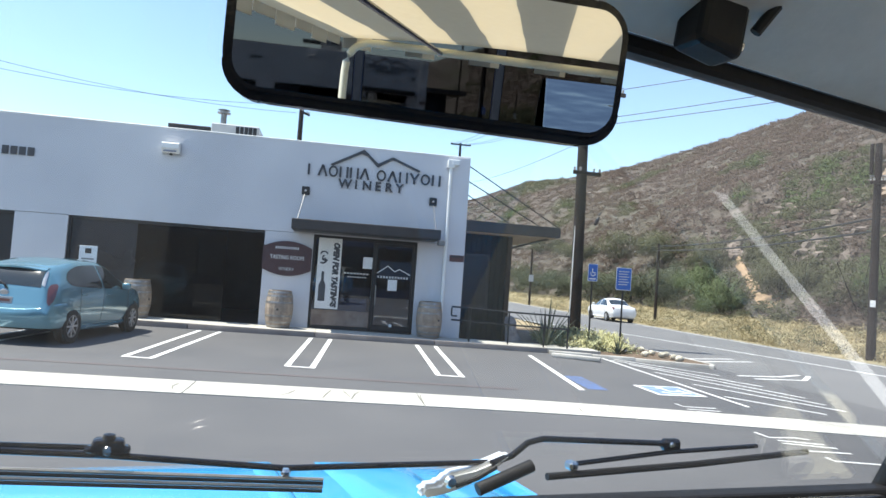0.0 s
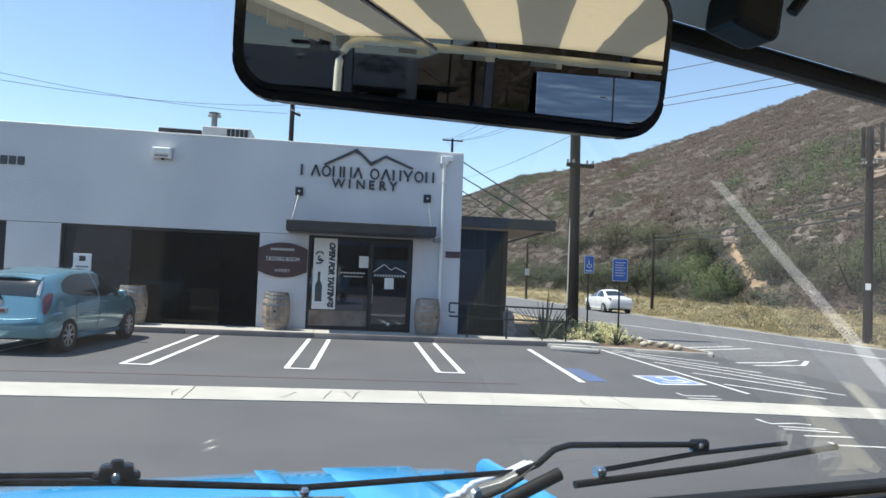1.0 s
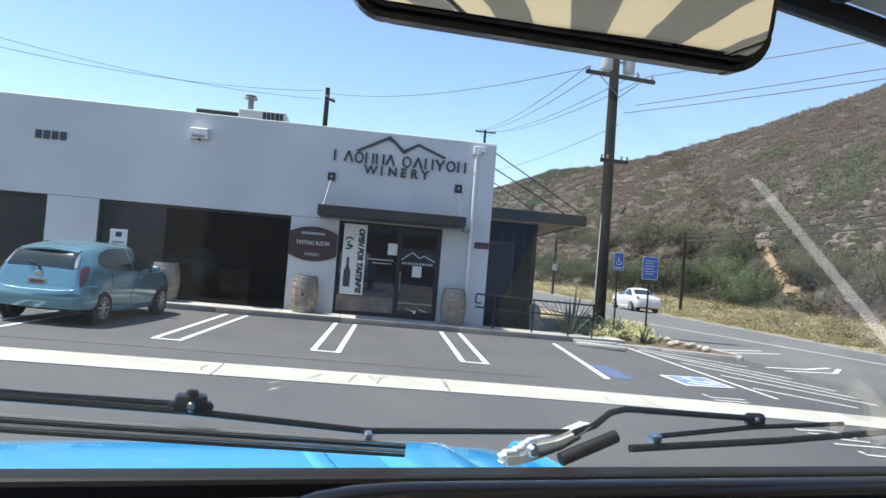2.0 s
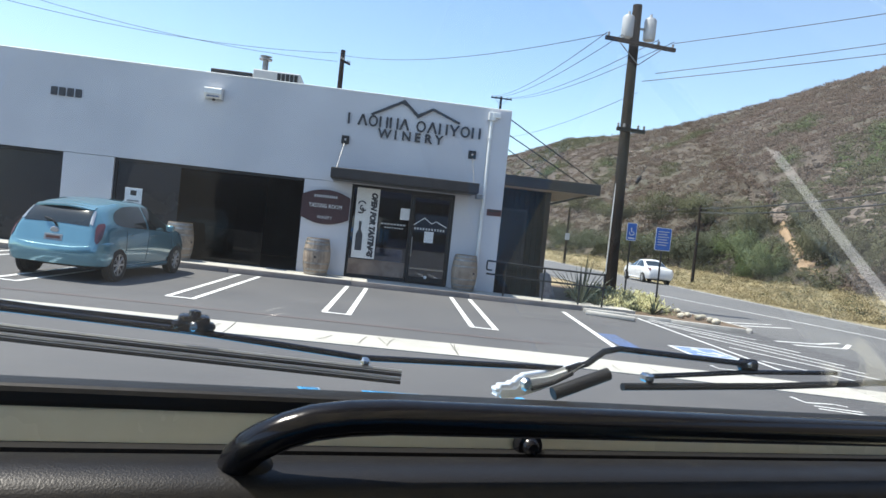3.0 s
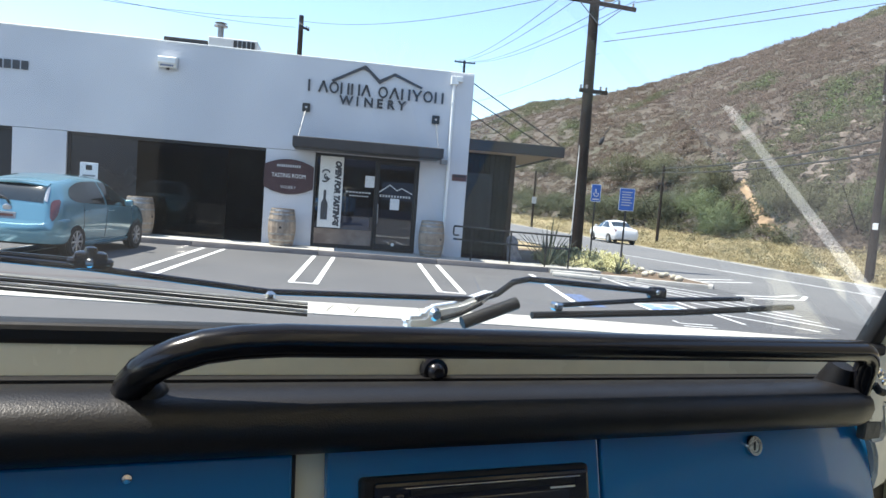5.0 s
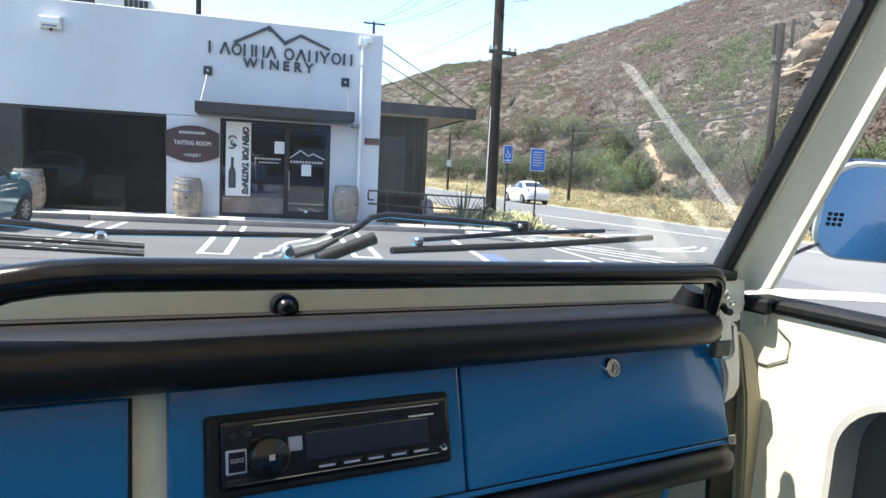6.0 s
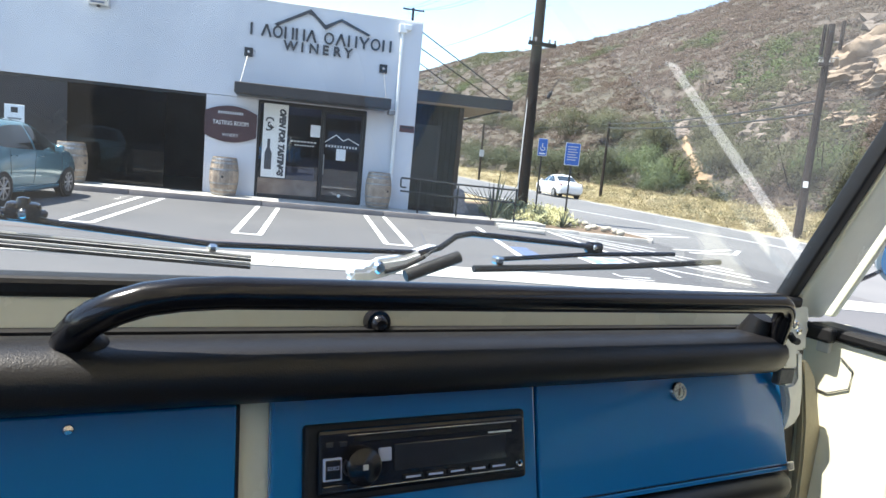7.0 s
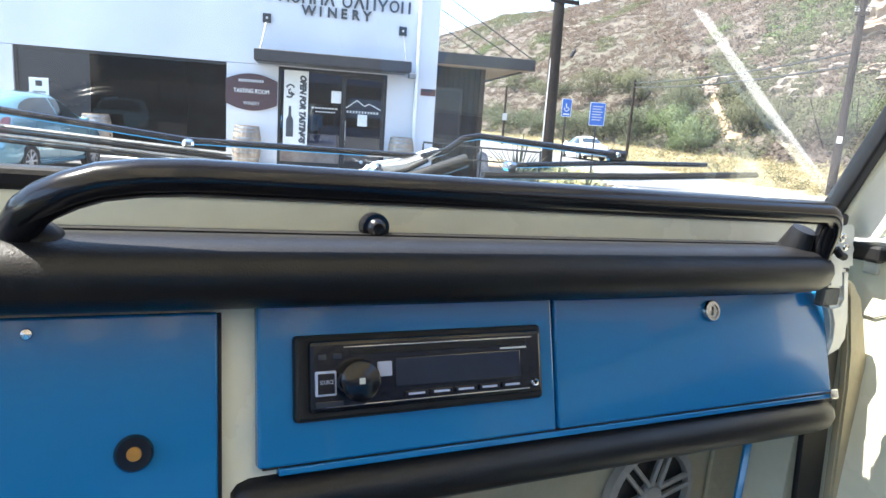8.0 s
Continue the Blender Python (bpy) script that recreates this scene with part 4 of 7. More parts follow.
def sign_shape(kind, x, z, w, h):
    """One plain raised shape of the name: bars, an open triangle, a wedge or a ring."""
    bm = bmesh.new()
    bars = {"bar": [((0.12, 0), (0.12, 1))], "pair": [((0.1, 0), (0.1, 1)), ((0.9, 0), (0.9, 1))], "tent": [((0.02, 0), (0.5, 1)), ((0.98, 0), (0.5, 1))], "wedge": [((0.02, 1), (0.5, 0.4)), ((0.98, 1), (0.5, 0.4)), ((0.5, 0.45), (0.5, 0))]}
    for a, b in bars.get(kind, ()):
        a, b = Vector((x + a[0] * w, z + a[1] * h)), Vector((x + b[0] * w, z + b[1] * h))
        d = (b - a).normalized()
        n = Vector((-d.y, d.x)) * 0.027
        prism([tuple(a + n), tuple(b + n), tuple(b - n), tuple(a - n)], 0.04, pose(0, -0.004, 0) @ UPRIGHT, bm)
    if kind == "ring":
        cx, cz = x + w / 2, z + h / 2
        ro, ri = [], []
        for k in range(25):
            t = 2 * math.pi * k / 25
            ro.append((cx + (w / 2 + 0.01) * math.cos(t), cz + (h / 2 + 0.005) * math.sin(t)))
            ri.append((cx + (w / 2 - 0.036) * math.cos(t), cz + (h / 2 - 0.04) * math.sin(t)))
        vo, vi = ([[bm.verts.new((a, y, b)) for a, b in r] for y in (-0.004, -0.045)] for r in (ro, ri))
        for k in range(25):
            m_ = (k + 1) % 25
            bm.faces.new((vo[1][k], vo[1][m_], vi[1][m_], vi[1][k]))
            bm.faces.new((vo[0][k], vo[0][m_], vo[1][m_], vo[1][k]))
            bm.faces.new((vi[0][k], vi[0][m_], vi[1][m_], vi[1][k]))
    return part("raised_shape", bm, M["letters"], sign)


for k, kind in enumerate(("bar", "tent", "ring", "pair", "pair", "tent")):
    sign_shape(kind, -0.53 + 0.278 * k, 4.17, 0.225, 0.29)
for k, kind in enumerate(("ring", "tent", "pair", "wedge", "ring", "pair")):
    sign_shape(kind, 1.30 + 0.30 * k, 4.17, 0.235, 0.29)
for k, ch in enumerate("WINERY"):
    text_part("letter", ch, 0.33, pose(0.47 + 0.292 * k, -0.03, 4.0, 90, 0, 0), M["letters"], sign, depth=0.02, bold=0.009)
num = thing("number_sign", 0, D, 0, 0, "dark raised house number plates on stucco", "number sign")
for i in range(4):
    x = -7.93 + 0.195 * i
    part("number_bar", box(x, x + 0.15, -0.03, -0.003, 3.99, 4.20, bevel=0.004), M["letters"], num)

oval = thing("oval_sign", -0.88, D - 0.06, 1.91, 0, "maroon oval wooden signboard with white lettering", "sign")
arch = [(x, 0.29 + 0.165 * (1 - (x / 0.63) ** 2)) for x in np.linspace(0.63, -0.63, 17)]
prof = arch + [(x, -z) for x, z in arch[::-1]]
part("board", prism(prof, 0.05, pose(0, 0.055, 0) @ UPRIGHT, bevel=0.006), M["maroon"], oval)
text_part("lettering", "TASTING ROOM", 0.15, pose(0, -0.0, 0.02, 90, 0, 0), M["white"], oval, width=0.86, depth=0.004)
text_part("lettering", "WINERY", 0.12, pose(0, -0.0, -0.28, 90, 0, 0), M["lightink"], oval, width=0.40, depth=0.004)
for i in range(11):
    part("letter_bar", box(-0.31 + 0.056 * i, -0.275 + 0.056 * i, -0.004, 0.006, 0.245, 0.31), M["lightink"], oval)

aw = thing("awning", 0, 0, 0, 0, "dark brown flat metal awning over the shop door", "awning")
part("fascia", box(-0.785, 3.005, 17.13, 18.095, 2.655, 2.917, bevel=0.012), M["awning"], aw)
part("underside", box(-0.74, 2.96, 17.18, 18.09, 2.63, 2.653), M["dark"], aw)
for x, z in ((-0.54, 3.733), (2.87, 3.733)):
    sp = thing("spot_lamp", x, D, z, 0, "small black square wall plate with tie rod to the awning", "wall plate", "awning tie plates")
    part("plate", box(-0.10, 0.10, -0.06, -0.003, -0.11, 0.11, bevel=0.008), M["dark"], sp)
    part("bulb", lathe([(0, 0), (0.03, 0), (0.03, 0.02), (0, 0.03)], 10, pose(0, -0.06, 0.0, 90)), M["alloy"], sp)
    part("rod", tube([(-0.02 if x < 0 else 0.02, -0.06, -0.1), (-0.13 if x < 0 else 0.03, -0.7, -0.83)], 0.010, 6), M["galv"], sp)
lamp = thing("wall_lamp", -3.97, D, 4.5, 0, "white metal box flood lamp on the wall", "wall lamp")
bm = bmesh.new()
prof = [(-0.02, 0.13), (-0.20, 0.13), (-0.26, 0.10), (-0.26, -0.02), (-0.14, -0.12), (-0.02, -0.12)]
side = [[bm.verts.new((sx, y, z)) for y, z in prof] for sx in (-0.21, 0.21)]
for i in range(6):
    bm.faces.new((side[0][i], side[0][(i + 1) % 6], side[1][(i + 1) % 6], side[1][i]))
bm.faces.new(side[0])
bm.faces.new(side[1])
bmesh.ops.recalc_face_normals(bm, faces=bm.faces[:])
part("housing", bm, M["white"], lamp)
part("lens", box(-0.16, 0.16, -0.012, 0.0, -0.055, 0.055, bevel=0.004, m=pose(0, -0.205, -0.072, -40)), M["glass"], lamp, "dark glass lens on the underside")
part("backplate", box(-0.24, 0.24, -0.02, -0.003, -0.17, 0.16, bevel=0.004), M["transformer"], lamp, "grey back plate")
part("sensor", lathe([(0, 0), (0.035, 0.0), (0.04, 0.05), (0, 0.06)], 12, pose(0.0, -0.08, -0.18)), M["dark"], lamp)
l2 = thing("corner_lamp", 3.42, D - 0.03, 4.85, 0, "small white flood lamp at the wall corner", "wall lamp")
part("housing", box(-0.10, 0.10, -0.12, -0.003, -0.07, 0.07, bevel=0.01), M["white"], l2)
dp = thing("downspout", 0, D, 0, 0, "white painted metal downspout", "downspout")
part("pipe", tube([(3.30, -0.06, 4.72), (3.30, -0.06, 3.0), (3.30, -0.06, 0.14)], 0.045, 10), M["white"], dp, smooth=True)
part("outlet_box", box(3.20, 3.40, -0.14, -0.003, 4.70, 4.92, bevel=0.012), M["white"], dp)
for z in (4.2, 2.2, 0.6):
    part("strap", box(3.24, 3.36, -0.11, -0.004, z, z + 0.03), M["white"], dp)
pl = thing("door_plaque", 3.63, D - 0.03, 2.24, 0, "small red-brown plaque with worn print", "plaque")
part("plate", box(-0.2, 0.2, -0.015, -0.002, -0.09, 0.09, bevel=0.004), M["signred"], pl)
part("print_bar", box(-0.16, 0.16, -0.019, -0.015, 0.02, 0.06), M["ink"], pl)
cam_ob = thing("gutter_outlet", 3.16, D - 0.1, 2.62, 0, "small dark scupper outlet beside the awning", "outlet")
part("scupper", box(-0.09, 0.09, -0.12, 0.098, -0.06, 0.06, bevel=0.01), M["galv"], cam_ob)

# rooftop unit
ru = thing("rooftop_unit", -2.95, 22.0, 4.6, 0, "grey rooftop cooling unit with exhaust stack", "rooftop unit")
part("casing", box(-0.72, 0.72, -0.6, 0.6, 0.0, 1.36, bevel=0.03), M["transformer"], ru)
for i in range(5):
    part("louvre", box(0.02 + 0.13 * i, 0.12 + 0.13 * i, -0.63, -0.602, 1.02, 1.3), M["dark"], ru)
part("stack", lathe([(0.09, 1.3), (0.09, 1.72), (0.2, 1.72), (0.2, 1.76), (0.11, 1.78), (0.11, 1.82), (0.19, 1.83), (0.0, 1.88)], 14, pose(-0.42, -0.3, 0)), M["galv"], ru, smooth=True)
part("duct", box(-2.0, -0.75, -0.5, 0.3, 1.0, 1.24, bevel=0.02), M["dark"], ru)

# side porch: dark siding and a flat canopy hung on rods
porch = thing("side_porch", 0, 0, 0, 0, "dark board side porch with flat canopy on tie rods", "porch")
for i in range(9):
    part("board", box(3.86 + 0.15 * i, 4.0 + 0.15 * i, 18.75, 18.79, -0.1, 3.0, bevel=0.004), M["siding"], porch)
for i in range(30):
    part("board", box(5.21, 5.25, 18.8 + 0.2 * i, 18.99 + 0.2 * i, -0.1, 3.0, bevel=0.004), M["siding"], porch)
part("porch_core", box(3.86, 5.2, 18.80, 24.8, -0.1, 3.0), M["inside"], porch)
part("canopy_roof", box(3.845, 6.58, 18.14, 25.0, 3.03, 3.33, bevel=0.01), M["awning"], porch, "dark flat canopy edge")
part("soffit", box(3.85, 6.5, 18.2, 24.9, 3.005, 3.028), M["soffit"], porch, "tan board soffit")
for z, x1, y1 in ((4.83, 6.5, 18.2), (4.42, 5.95, 18.25), (4.83, 6.5, 21.5)):
    part("rod", tube([(3.84, y1, z), (x1, y1, 3.34)], 0.016, 6), M["dark"], porch)
part("brace", tube([(5.22, 18.4, 2.66), (6.3, 18.4, 3.0)], 0.03, 6), M["dark"], porch)

bm = lathe([(0.0, 0.0), (0.24, 0.0), (0.23, 0.12), (0.18, 0.3), (0.16, 0.5), (0.17, 0.66), (0.13, 0.78), (0.0, 0.82)], 20)
for v in bm.verts:
    v.co += 0.05 * noise.noise_vector(v.co * 5)
    v.co.x += -0.16 * v.co.z
    v.co.z = max(v.co.z, 0.0)
sp_ = part("stone_post", bm, mat("mottled_grey_stone", (0.24, 0.235, 0.25), 0.9, var=0.3, scale=6, fine=40, bump=0.6, col2=(0.10, 0.098, 0.11)), smooth=True)
sp_.matrix_basis = pose(5.42, 18.25, lot(5.42) + 0.02)
tagged(sp_, label="short mottled grey weathered stone post beside the porch", category="stone post")
part("corner_post", box(5.19, 5.33, 18.62, 18.745, -0.1, 3.0, bevel=0.01), mat("dark_brown_post", (0.045, 0.030, 0.024), 0.8, var=0.2, scale=3, fine=40, bump=0.3, spec=0.2), porch, "dark brown wooden corner post")
part("window_frame", box(3.92, 4.72, 18.70, 18.747, 0.9, 2.45, bevel=0.008), M["dark"], porch)
part("window_pane", box(3.99, 4.65, 18.692, 18.699, 0.97, 2.38), M["panel"], porch, "dark porch window glass")

# hand rail in front of the porch
rail = thing("hand_rail", 0, 0, 0, 0, "black pipe hand rail beside the porch", "hand rail")
for z in (0.96, 0.62):
    part("rail", tube([(3.45, 17.3, z), (5.0, 17.28, z - 0.05), (6.6, 17.1, z - 0.07)], 0.024, 8), M["dark"], rail, smooth=True)
part("rail_end", tube(arc_path([(3.6, 17.3, 0.96), (3.45, 17.3, 0.96), (3.45, 17.3, 0.72), (3.6, 17.3, 0.72)], 0.05), 0.022, 8), M["dark"], rail, smooth=True)
for x, y in ((3.95, 17.3), (5.0, 17.28), (5.95, 17.17), (6.58, 17.1)):
    part("post", tube([(x, y, -0.12), (x, y, 0.93)], 0.024, 8), M["dark"], rail, smooth=True)


# ---- barrels ----
def barrel(x, y, z, label):
    """A wine barrel of bulged staves with hoops and heads."""
    ob = thing("wine_barrel", x, y, z, 0, label, "barrel", "wine barrels on the walk")
    H, n = 0.94, 22
    rad = lambda t: 0.345 - 0.065 * (2 * t - 1) ** 2
    for k in range(n):
        bm = bmesh.new()
        a0, a1 = 2 * math.pi * k / n + 0.006, 2 * math.pi * (k + 1) / n - 0.006
        rows = []
        for t in np.linspace(0, 1, 7):
            r = rad(t)
            rows.append([bm.verts.new((q * math.cos(a), q * math.sin(a), t * H)) for a, q in ((a0, r - 0.025), (a0, r), ((a0 + a1) / 2, r + 0.004), (a1, r), (a1, r - 0.025))])
        for p, q in zip(rows, rows[1:]):
            for i in range(4):
                bm.faces.new((p[i], p[i + 1], q[i + 1], q[i]))
        bm.faces.new(rows[0])
        bm.faces.new(rows[-1])
        part("stave", bm, M["oak"], ob)
    for t in (0.03, 0.13, 0.30, 0.66, 0.83, 0.93):
        r0, r1 = rad(t) + 0.007, rad(t + 0.045) + 0.007
        part("hoop", lathe([(r0, t * H), (r1, (t + 0.045) * H), (r1 - 0.006, (t + 0.045) * H), (r0 - 0.006, t * H), (r0, t * H)], 32), M["hoop"], ob, smooth=True)
    part("head", lathe([(0, 0.02), (0.262, 0.02), (0.262, H - 0.03), (0, H - 0.03)], 28), M["greyoak"], ob, "grey weathered barrel head")
    part("bung", lathe([(0, 0), (0.03, 0), (0.026, 0.012), (0, 0.014)], 12, pose(-0.02, -0.345, 0.47, 90)), M["ink"], ob)
    return ob


b1 = barrel(-0.95, 17.62, 0.145, "weathered oak wine barrel under the oval sign")
b2 = copy_thing(b1, pose(2.93, 17.68, 0.095, 0, 0, 40))
tagged(b2, label="weathered oak wine barrel beside the shop door")
b3 = copy_thing(b1, pose(-4.40, 17.66, 0.19, 0, 0, 75))
tagged(b3, label="weathered oak wine barrel near the parked hatchback")
# invented form and ball in place of a dim reflection with a bright dot
tb = thing("covered_cart", -3.55, 20.2, 0.1, 4, "grey form standing in for a dim reflection in the opening", "cart")
bm = box(-0.68, 0.68, -0.36, 0.36, 0.42, 0.92, bevel=0.16, seg=5)
for v in bm.verts:
    v.co += 0.02 * noise.noise_vector(v.co * 4)
part("cover", bm, mat("grey_form", (0.17, 0.17, 0.18), 0.6, var=0.2, scale=4, fine=30, bump=0.3, col2=(0.09, 0.09, 0.10)), tb, "sagging grey top of the stand-in form", smooth=True)
for sx in (-0.5, 0.5):
    for sy in (-0.26, 0.26):
        part("leg", tube([(sx, sy, 0.0), (sx, sy, 0.45)], 0.025, 8), M["dark"], tb)
part("push_knob", lathe([(0, 0.045), (0.03, 0.035), (0.042, 0.0), (0.03, -0.035), (0, -0.045)], 14, pose(-0.66, -0.34, 0.62)), M["alloy"], tb, "small metal ball standing in for a bright dot", smooth=True)
ps = thing("parking_sign", -5.44, 17.2, 0.2, 0, "small white parking sign on a post", "sign")
part("plate", box(-0.2, 0.2, -0.01, 0.0, 1.24, 1.66, bevel=0.004), M["paper"], ps)
part("post", tube([(0, 0.02, -0.1), (0, 0.02, 1.6)], 0.02, 8), M["galv"], ps)
part("print_bar", box(-0.07, 0.07, -0.014, -0.01, 1.48, 1.6), M["ink"], ps)
part("print_bar", box(-0.14, 0.14, -0.014, -0.01, 1.33, 1.37), M["greyink"], ps)


# ---- poles and wires ----
def utility_pole(x, y, h, r, label, arms=(), extra=(), lean=(0, 0)):
    """A round wooden pole with cross arms (height, length, turn) and hung cans (height, side)."""
    z0 = (verge_z(x) if x > 19.2 else lot(x)) - 0.3
    ob = thing("utility_pole", x, y, z0, 0, label, "utility pole", "utility poles")
    part("shaft", tube([(lean[0] * t, lean[1] * t, (h - z0) * t) for t in np.linspace(0, 1, 8)], r, 14, r_end=r * 0.72), M["pole"], ob, smooth=True)
    for z, ln, turn in arms:
        mm = pose(0, 0, z - z0, 0, 0, turn)
        a = part("cross_arm", box(-ln / 2, ln / 2, -r * 0.9 - 0.10, -r * 0.9, -0.06, 0.06, bevel=0.01, m=mm), M["pole"], ob)
        for k in (-0.46, -0.25, 0.25, 0.46):
            part("insulator", lathe([(0.02, 0), (0.045, 0.04), (0.03, 0.07), (0.045, 0.10), (0, 0.14)], 8, mm @ pose(k * ln, -r * 0.9 - 0.05, 0.06)), M["galv"], a)
        if ln > 1.6:
            for sg in (-1, 1):
                part("arm_brace", tube([tuple(mm @ Vector((sg * ln * 0.3, -r * 0.9 - 0.05, -0.06))), tuple(mm @ Vector((0, -r * 0.9 - 0.02, -0.65)))], 0.015, 6), M["galv"], ob)
    for z, dx, dy in extra:
        c = part("transformer", lathe([(0, 0), (0.17, 0.0), (0.19, 0.04), (0.19, 0.62), (0.16, 0.68), (0.05, 0.70), (0.04, 0.82), (0, 0.82)], 16, pose(dx, dy, z - z0)), M["transformer"], ob, "grey transformer can", smooth=True)
        part("bracket", box(min(dx, 0), max(dx, 0), dy - 0.03, dy + 0.03, z - z0 + 0.3, z - z0 + 0.36), M["galv"], c)
    return ob


MP = (8.1, 20.6)
main = utility_pole(*MP, 9.3, 0.20, "tall dark wooden utility pole with cross arm and transformers", ((8.05, 2.45, 8), (5.35, 0.95, 5)), ((8.25, -0.36, 0), (8.25, 0.36, 0)), (-0.12, 0))
part("conduit", tube([(-0.22, -0.05, 0.0), (-0.21, -0.05, 3.0), (-0.165, -0.05, 6.2)], 0.022, 8), M["white"], main, "pale metal conduit up the pole")
RP = (20.75, 22.6)
rp = utility_pole(*RP, 8.05, 0.17, "dark wooden roadside pole with vertical risers", ((6.5, 0.5, -40),), ())
for dx, z0, z1 in ((-0.22, 6.9, 8.05), (0.40, 7.1, 8.2)):
    part("riser", tube([(dx * 0.8, -dx * 0.6, z0 + 0.6), (dx * 0.8, -dx * 0.6, z1 + 0.6)], 0.07, 8), M["pole"], rp, "dark vertical riser on the pole")
for z in (7.1, 7.7):
    part("riser_bracket", tube([(-0.22, 0.16, z + 0.3), (0.34, -0.25, z + 0.3)], 0.03, 6), M["galv"], rp)
part("tag", box(-0.09, 0.09, -0.20, -0.17, 2.35, 2.60, bevel=0.004, m=pose(0, 0, 0, 0, 0, -42)), M["paper"], rp, "small white tag nailed to the pole")
FP = (24.2, 46.4)
utility_pole(*FP, 5.4, 0.12, "short thin wooden pole at the road verge")
SP = (19.6, 63.0)
far = utility_pole(*SP, 5.2, 0.12, "short thin wooden pole far along the road with a small plate")
part("plate", box(-0.22, 0.22, -0.17, -0.13, 2.6, 3.25, bevel=0.005), M["transformer"], far, "small pale notice plate")
BP = (-2.1, 40.5)
utility_pole(*BP, 11.6, 0.19, "dark wooden pole rising behind the building", ((10.9, 1.0, 60),))
TP = (11.2, 60.0)
utility_pole(*TP, 14.2, 0.15, "thin distant wooden pole with one cross arm", ((14.0, 1.9, 0),))
for x, y, z, ln in ((8.5, 18.9, 3.0, 0.4),):
    sm_ = thing("service_drop", x - 0.62, y, z + 0.55, 0, "small black insulator hanging on a wire", "insulator")
    part("insulator_body", lathe([(0, 0), (0.05, 0.05), (0.06, 0.2), (0.02, 0.3), (0, 0.32)], 10, pose(0, 0, 0, 0, 25)), M["dark"], sm_)
    part("wire_tail", tube([(0.12, 0, 0.3), (0.35, 0.1, 0.62)], 0.012, 5), M["wire"], sm_)


def wire(a, b, sag, r=0.012):
    a, b = Vector(a), Vector(b)
    pts = [a.lerp(b, t) - Vector((0, 0, 4 * sag * t * (1 - t))) for t in (i / 14 for i in range(15))]
    return tagged(part("power_line", tube(pts, r, 5), M["wire"]), label="thin black overhead power line", category="power line", group="power lines")


wire((BP[0], BP[1], 11.3), (MP[0] - 1.1, MP[1] - 0.25, 8.2), 0.5)
wire((BP[0] - 0.3, BP[1], 10.9), (-22, 30, 11.0), 0.8)
wire((BP[0] - 0.3, BP[1], 11.4), (-20, 27, 9.4), 0.8)
for k in (-1.1, -0.6, 0.6, 1.1):
    wire((MP[0] + k, MP[1] - 0.25, 8.25), (TP[0] + k * 0.75, TP[1], 14.15), 0.5)
wire((MP[0] + 0.2, MP[1], 6.6), (TP[0] - 1.4, TP[1], 10.4), 0.6, 0.009)
for k, z in ((0, 8.2), (0.5, 7.2), (0.9, 6.9)):
    wire((MP[0] + 1.1 - k, MP[1] - 0.25, z), (34.0, 5.0 - 4 * k, 13.5 - 2.2 * k), 0.5)
for z, zf in ((5.15, 5.2), (4.65, 4.9)):
    wire((RP[0], RP[1], z), (FP[0], FP[1], zf), 0.25, 0.045)
    wire((RP[0], RP[1], z), (27.0, -18.0, z + 1.0), 0.4)
    wire((FP[0], FP[1], zf), (SP[0], SP[1], zf - 0.1), 0.3, 0.016)


# ---- signs, plants and stones by the road ----
def post_sign(x, y, w, h, top, label):
    z0 = lot(x)
    ob = thing("road_sign", x, y, z0, 0, label, "road sign", "accessible parking signs")
    part("post", tube([(0, 0.03, -0.1), (0, 0.03, top - z0 - 0.02)], 0.028, 8), M["dark"], ob)
    pn = part("plate", prism(rounded(w, h, 0.025, 4), 0.004, pose(0, 0.0, top - z0 - h / 2) @ UPRIGHT), M["signblue"], ob, "blue reflective sign plate")
    part("border", prism(rounded(w + 0.03, h + 0.03, 0.03, 4), 0.003, pose(0, 0.004, top - z0 - h / 2) @ UPRIGHT), M["paper"], ob, "white sign border")
    return ob, pn, top - z0 - h / 2


ob, pn, zc = post_sign(8.62, 18.3, 0.44, 0.62, 2.33, "blue parking notice sign with white print on a post")
for i in range(6):
    part("print_bar", box(-0.16, 0.16 - 0.05 * (i % 2), -0.008, -0.004, zc + 0.2 - 0.075 * i, zc + 0.225 - 0.075 * i), M["button"] if "button" in M else M["lightink"], ob)
ob, pn, zc = post_sign(8.12, 19.4, 0.28, 0.50, 2.42, "narrow blue accessible parking sign on a post")
bm = tube([(0.07 * math.cos(a), -0.007, zc - 0.03 + 0.07 * math.sin(a)) for a in np.linspace(2.6, 6.6, 12)], 0.012, 5)
tube([(-0.02, -0.007, zc + 0.12), (-0.01, -0.007, zc + 0.0), (0.06, -0.007, zc), (0.08, -0.007, zc - 0.08)], 0.013, 5, bm)
part("wheelchair_mark", bm, M["paper"], ob, "white accessible symbol")
part("print_bar", box(-0.1, 0.1, -0.008, -0.004, zc - 0.21, zc - 0.17), M["paper"], ob)


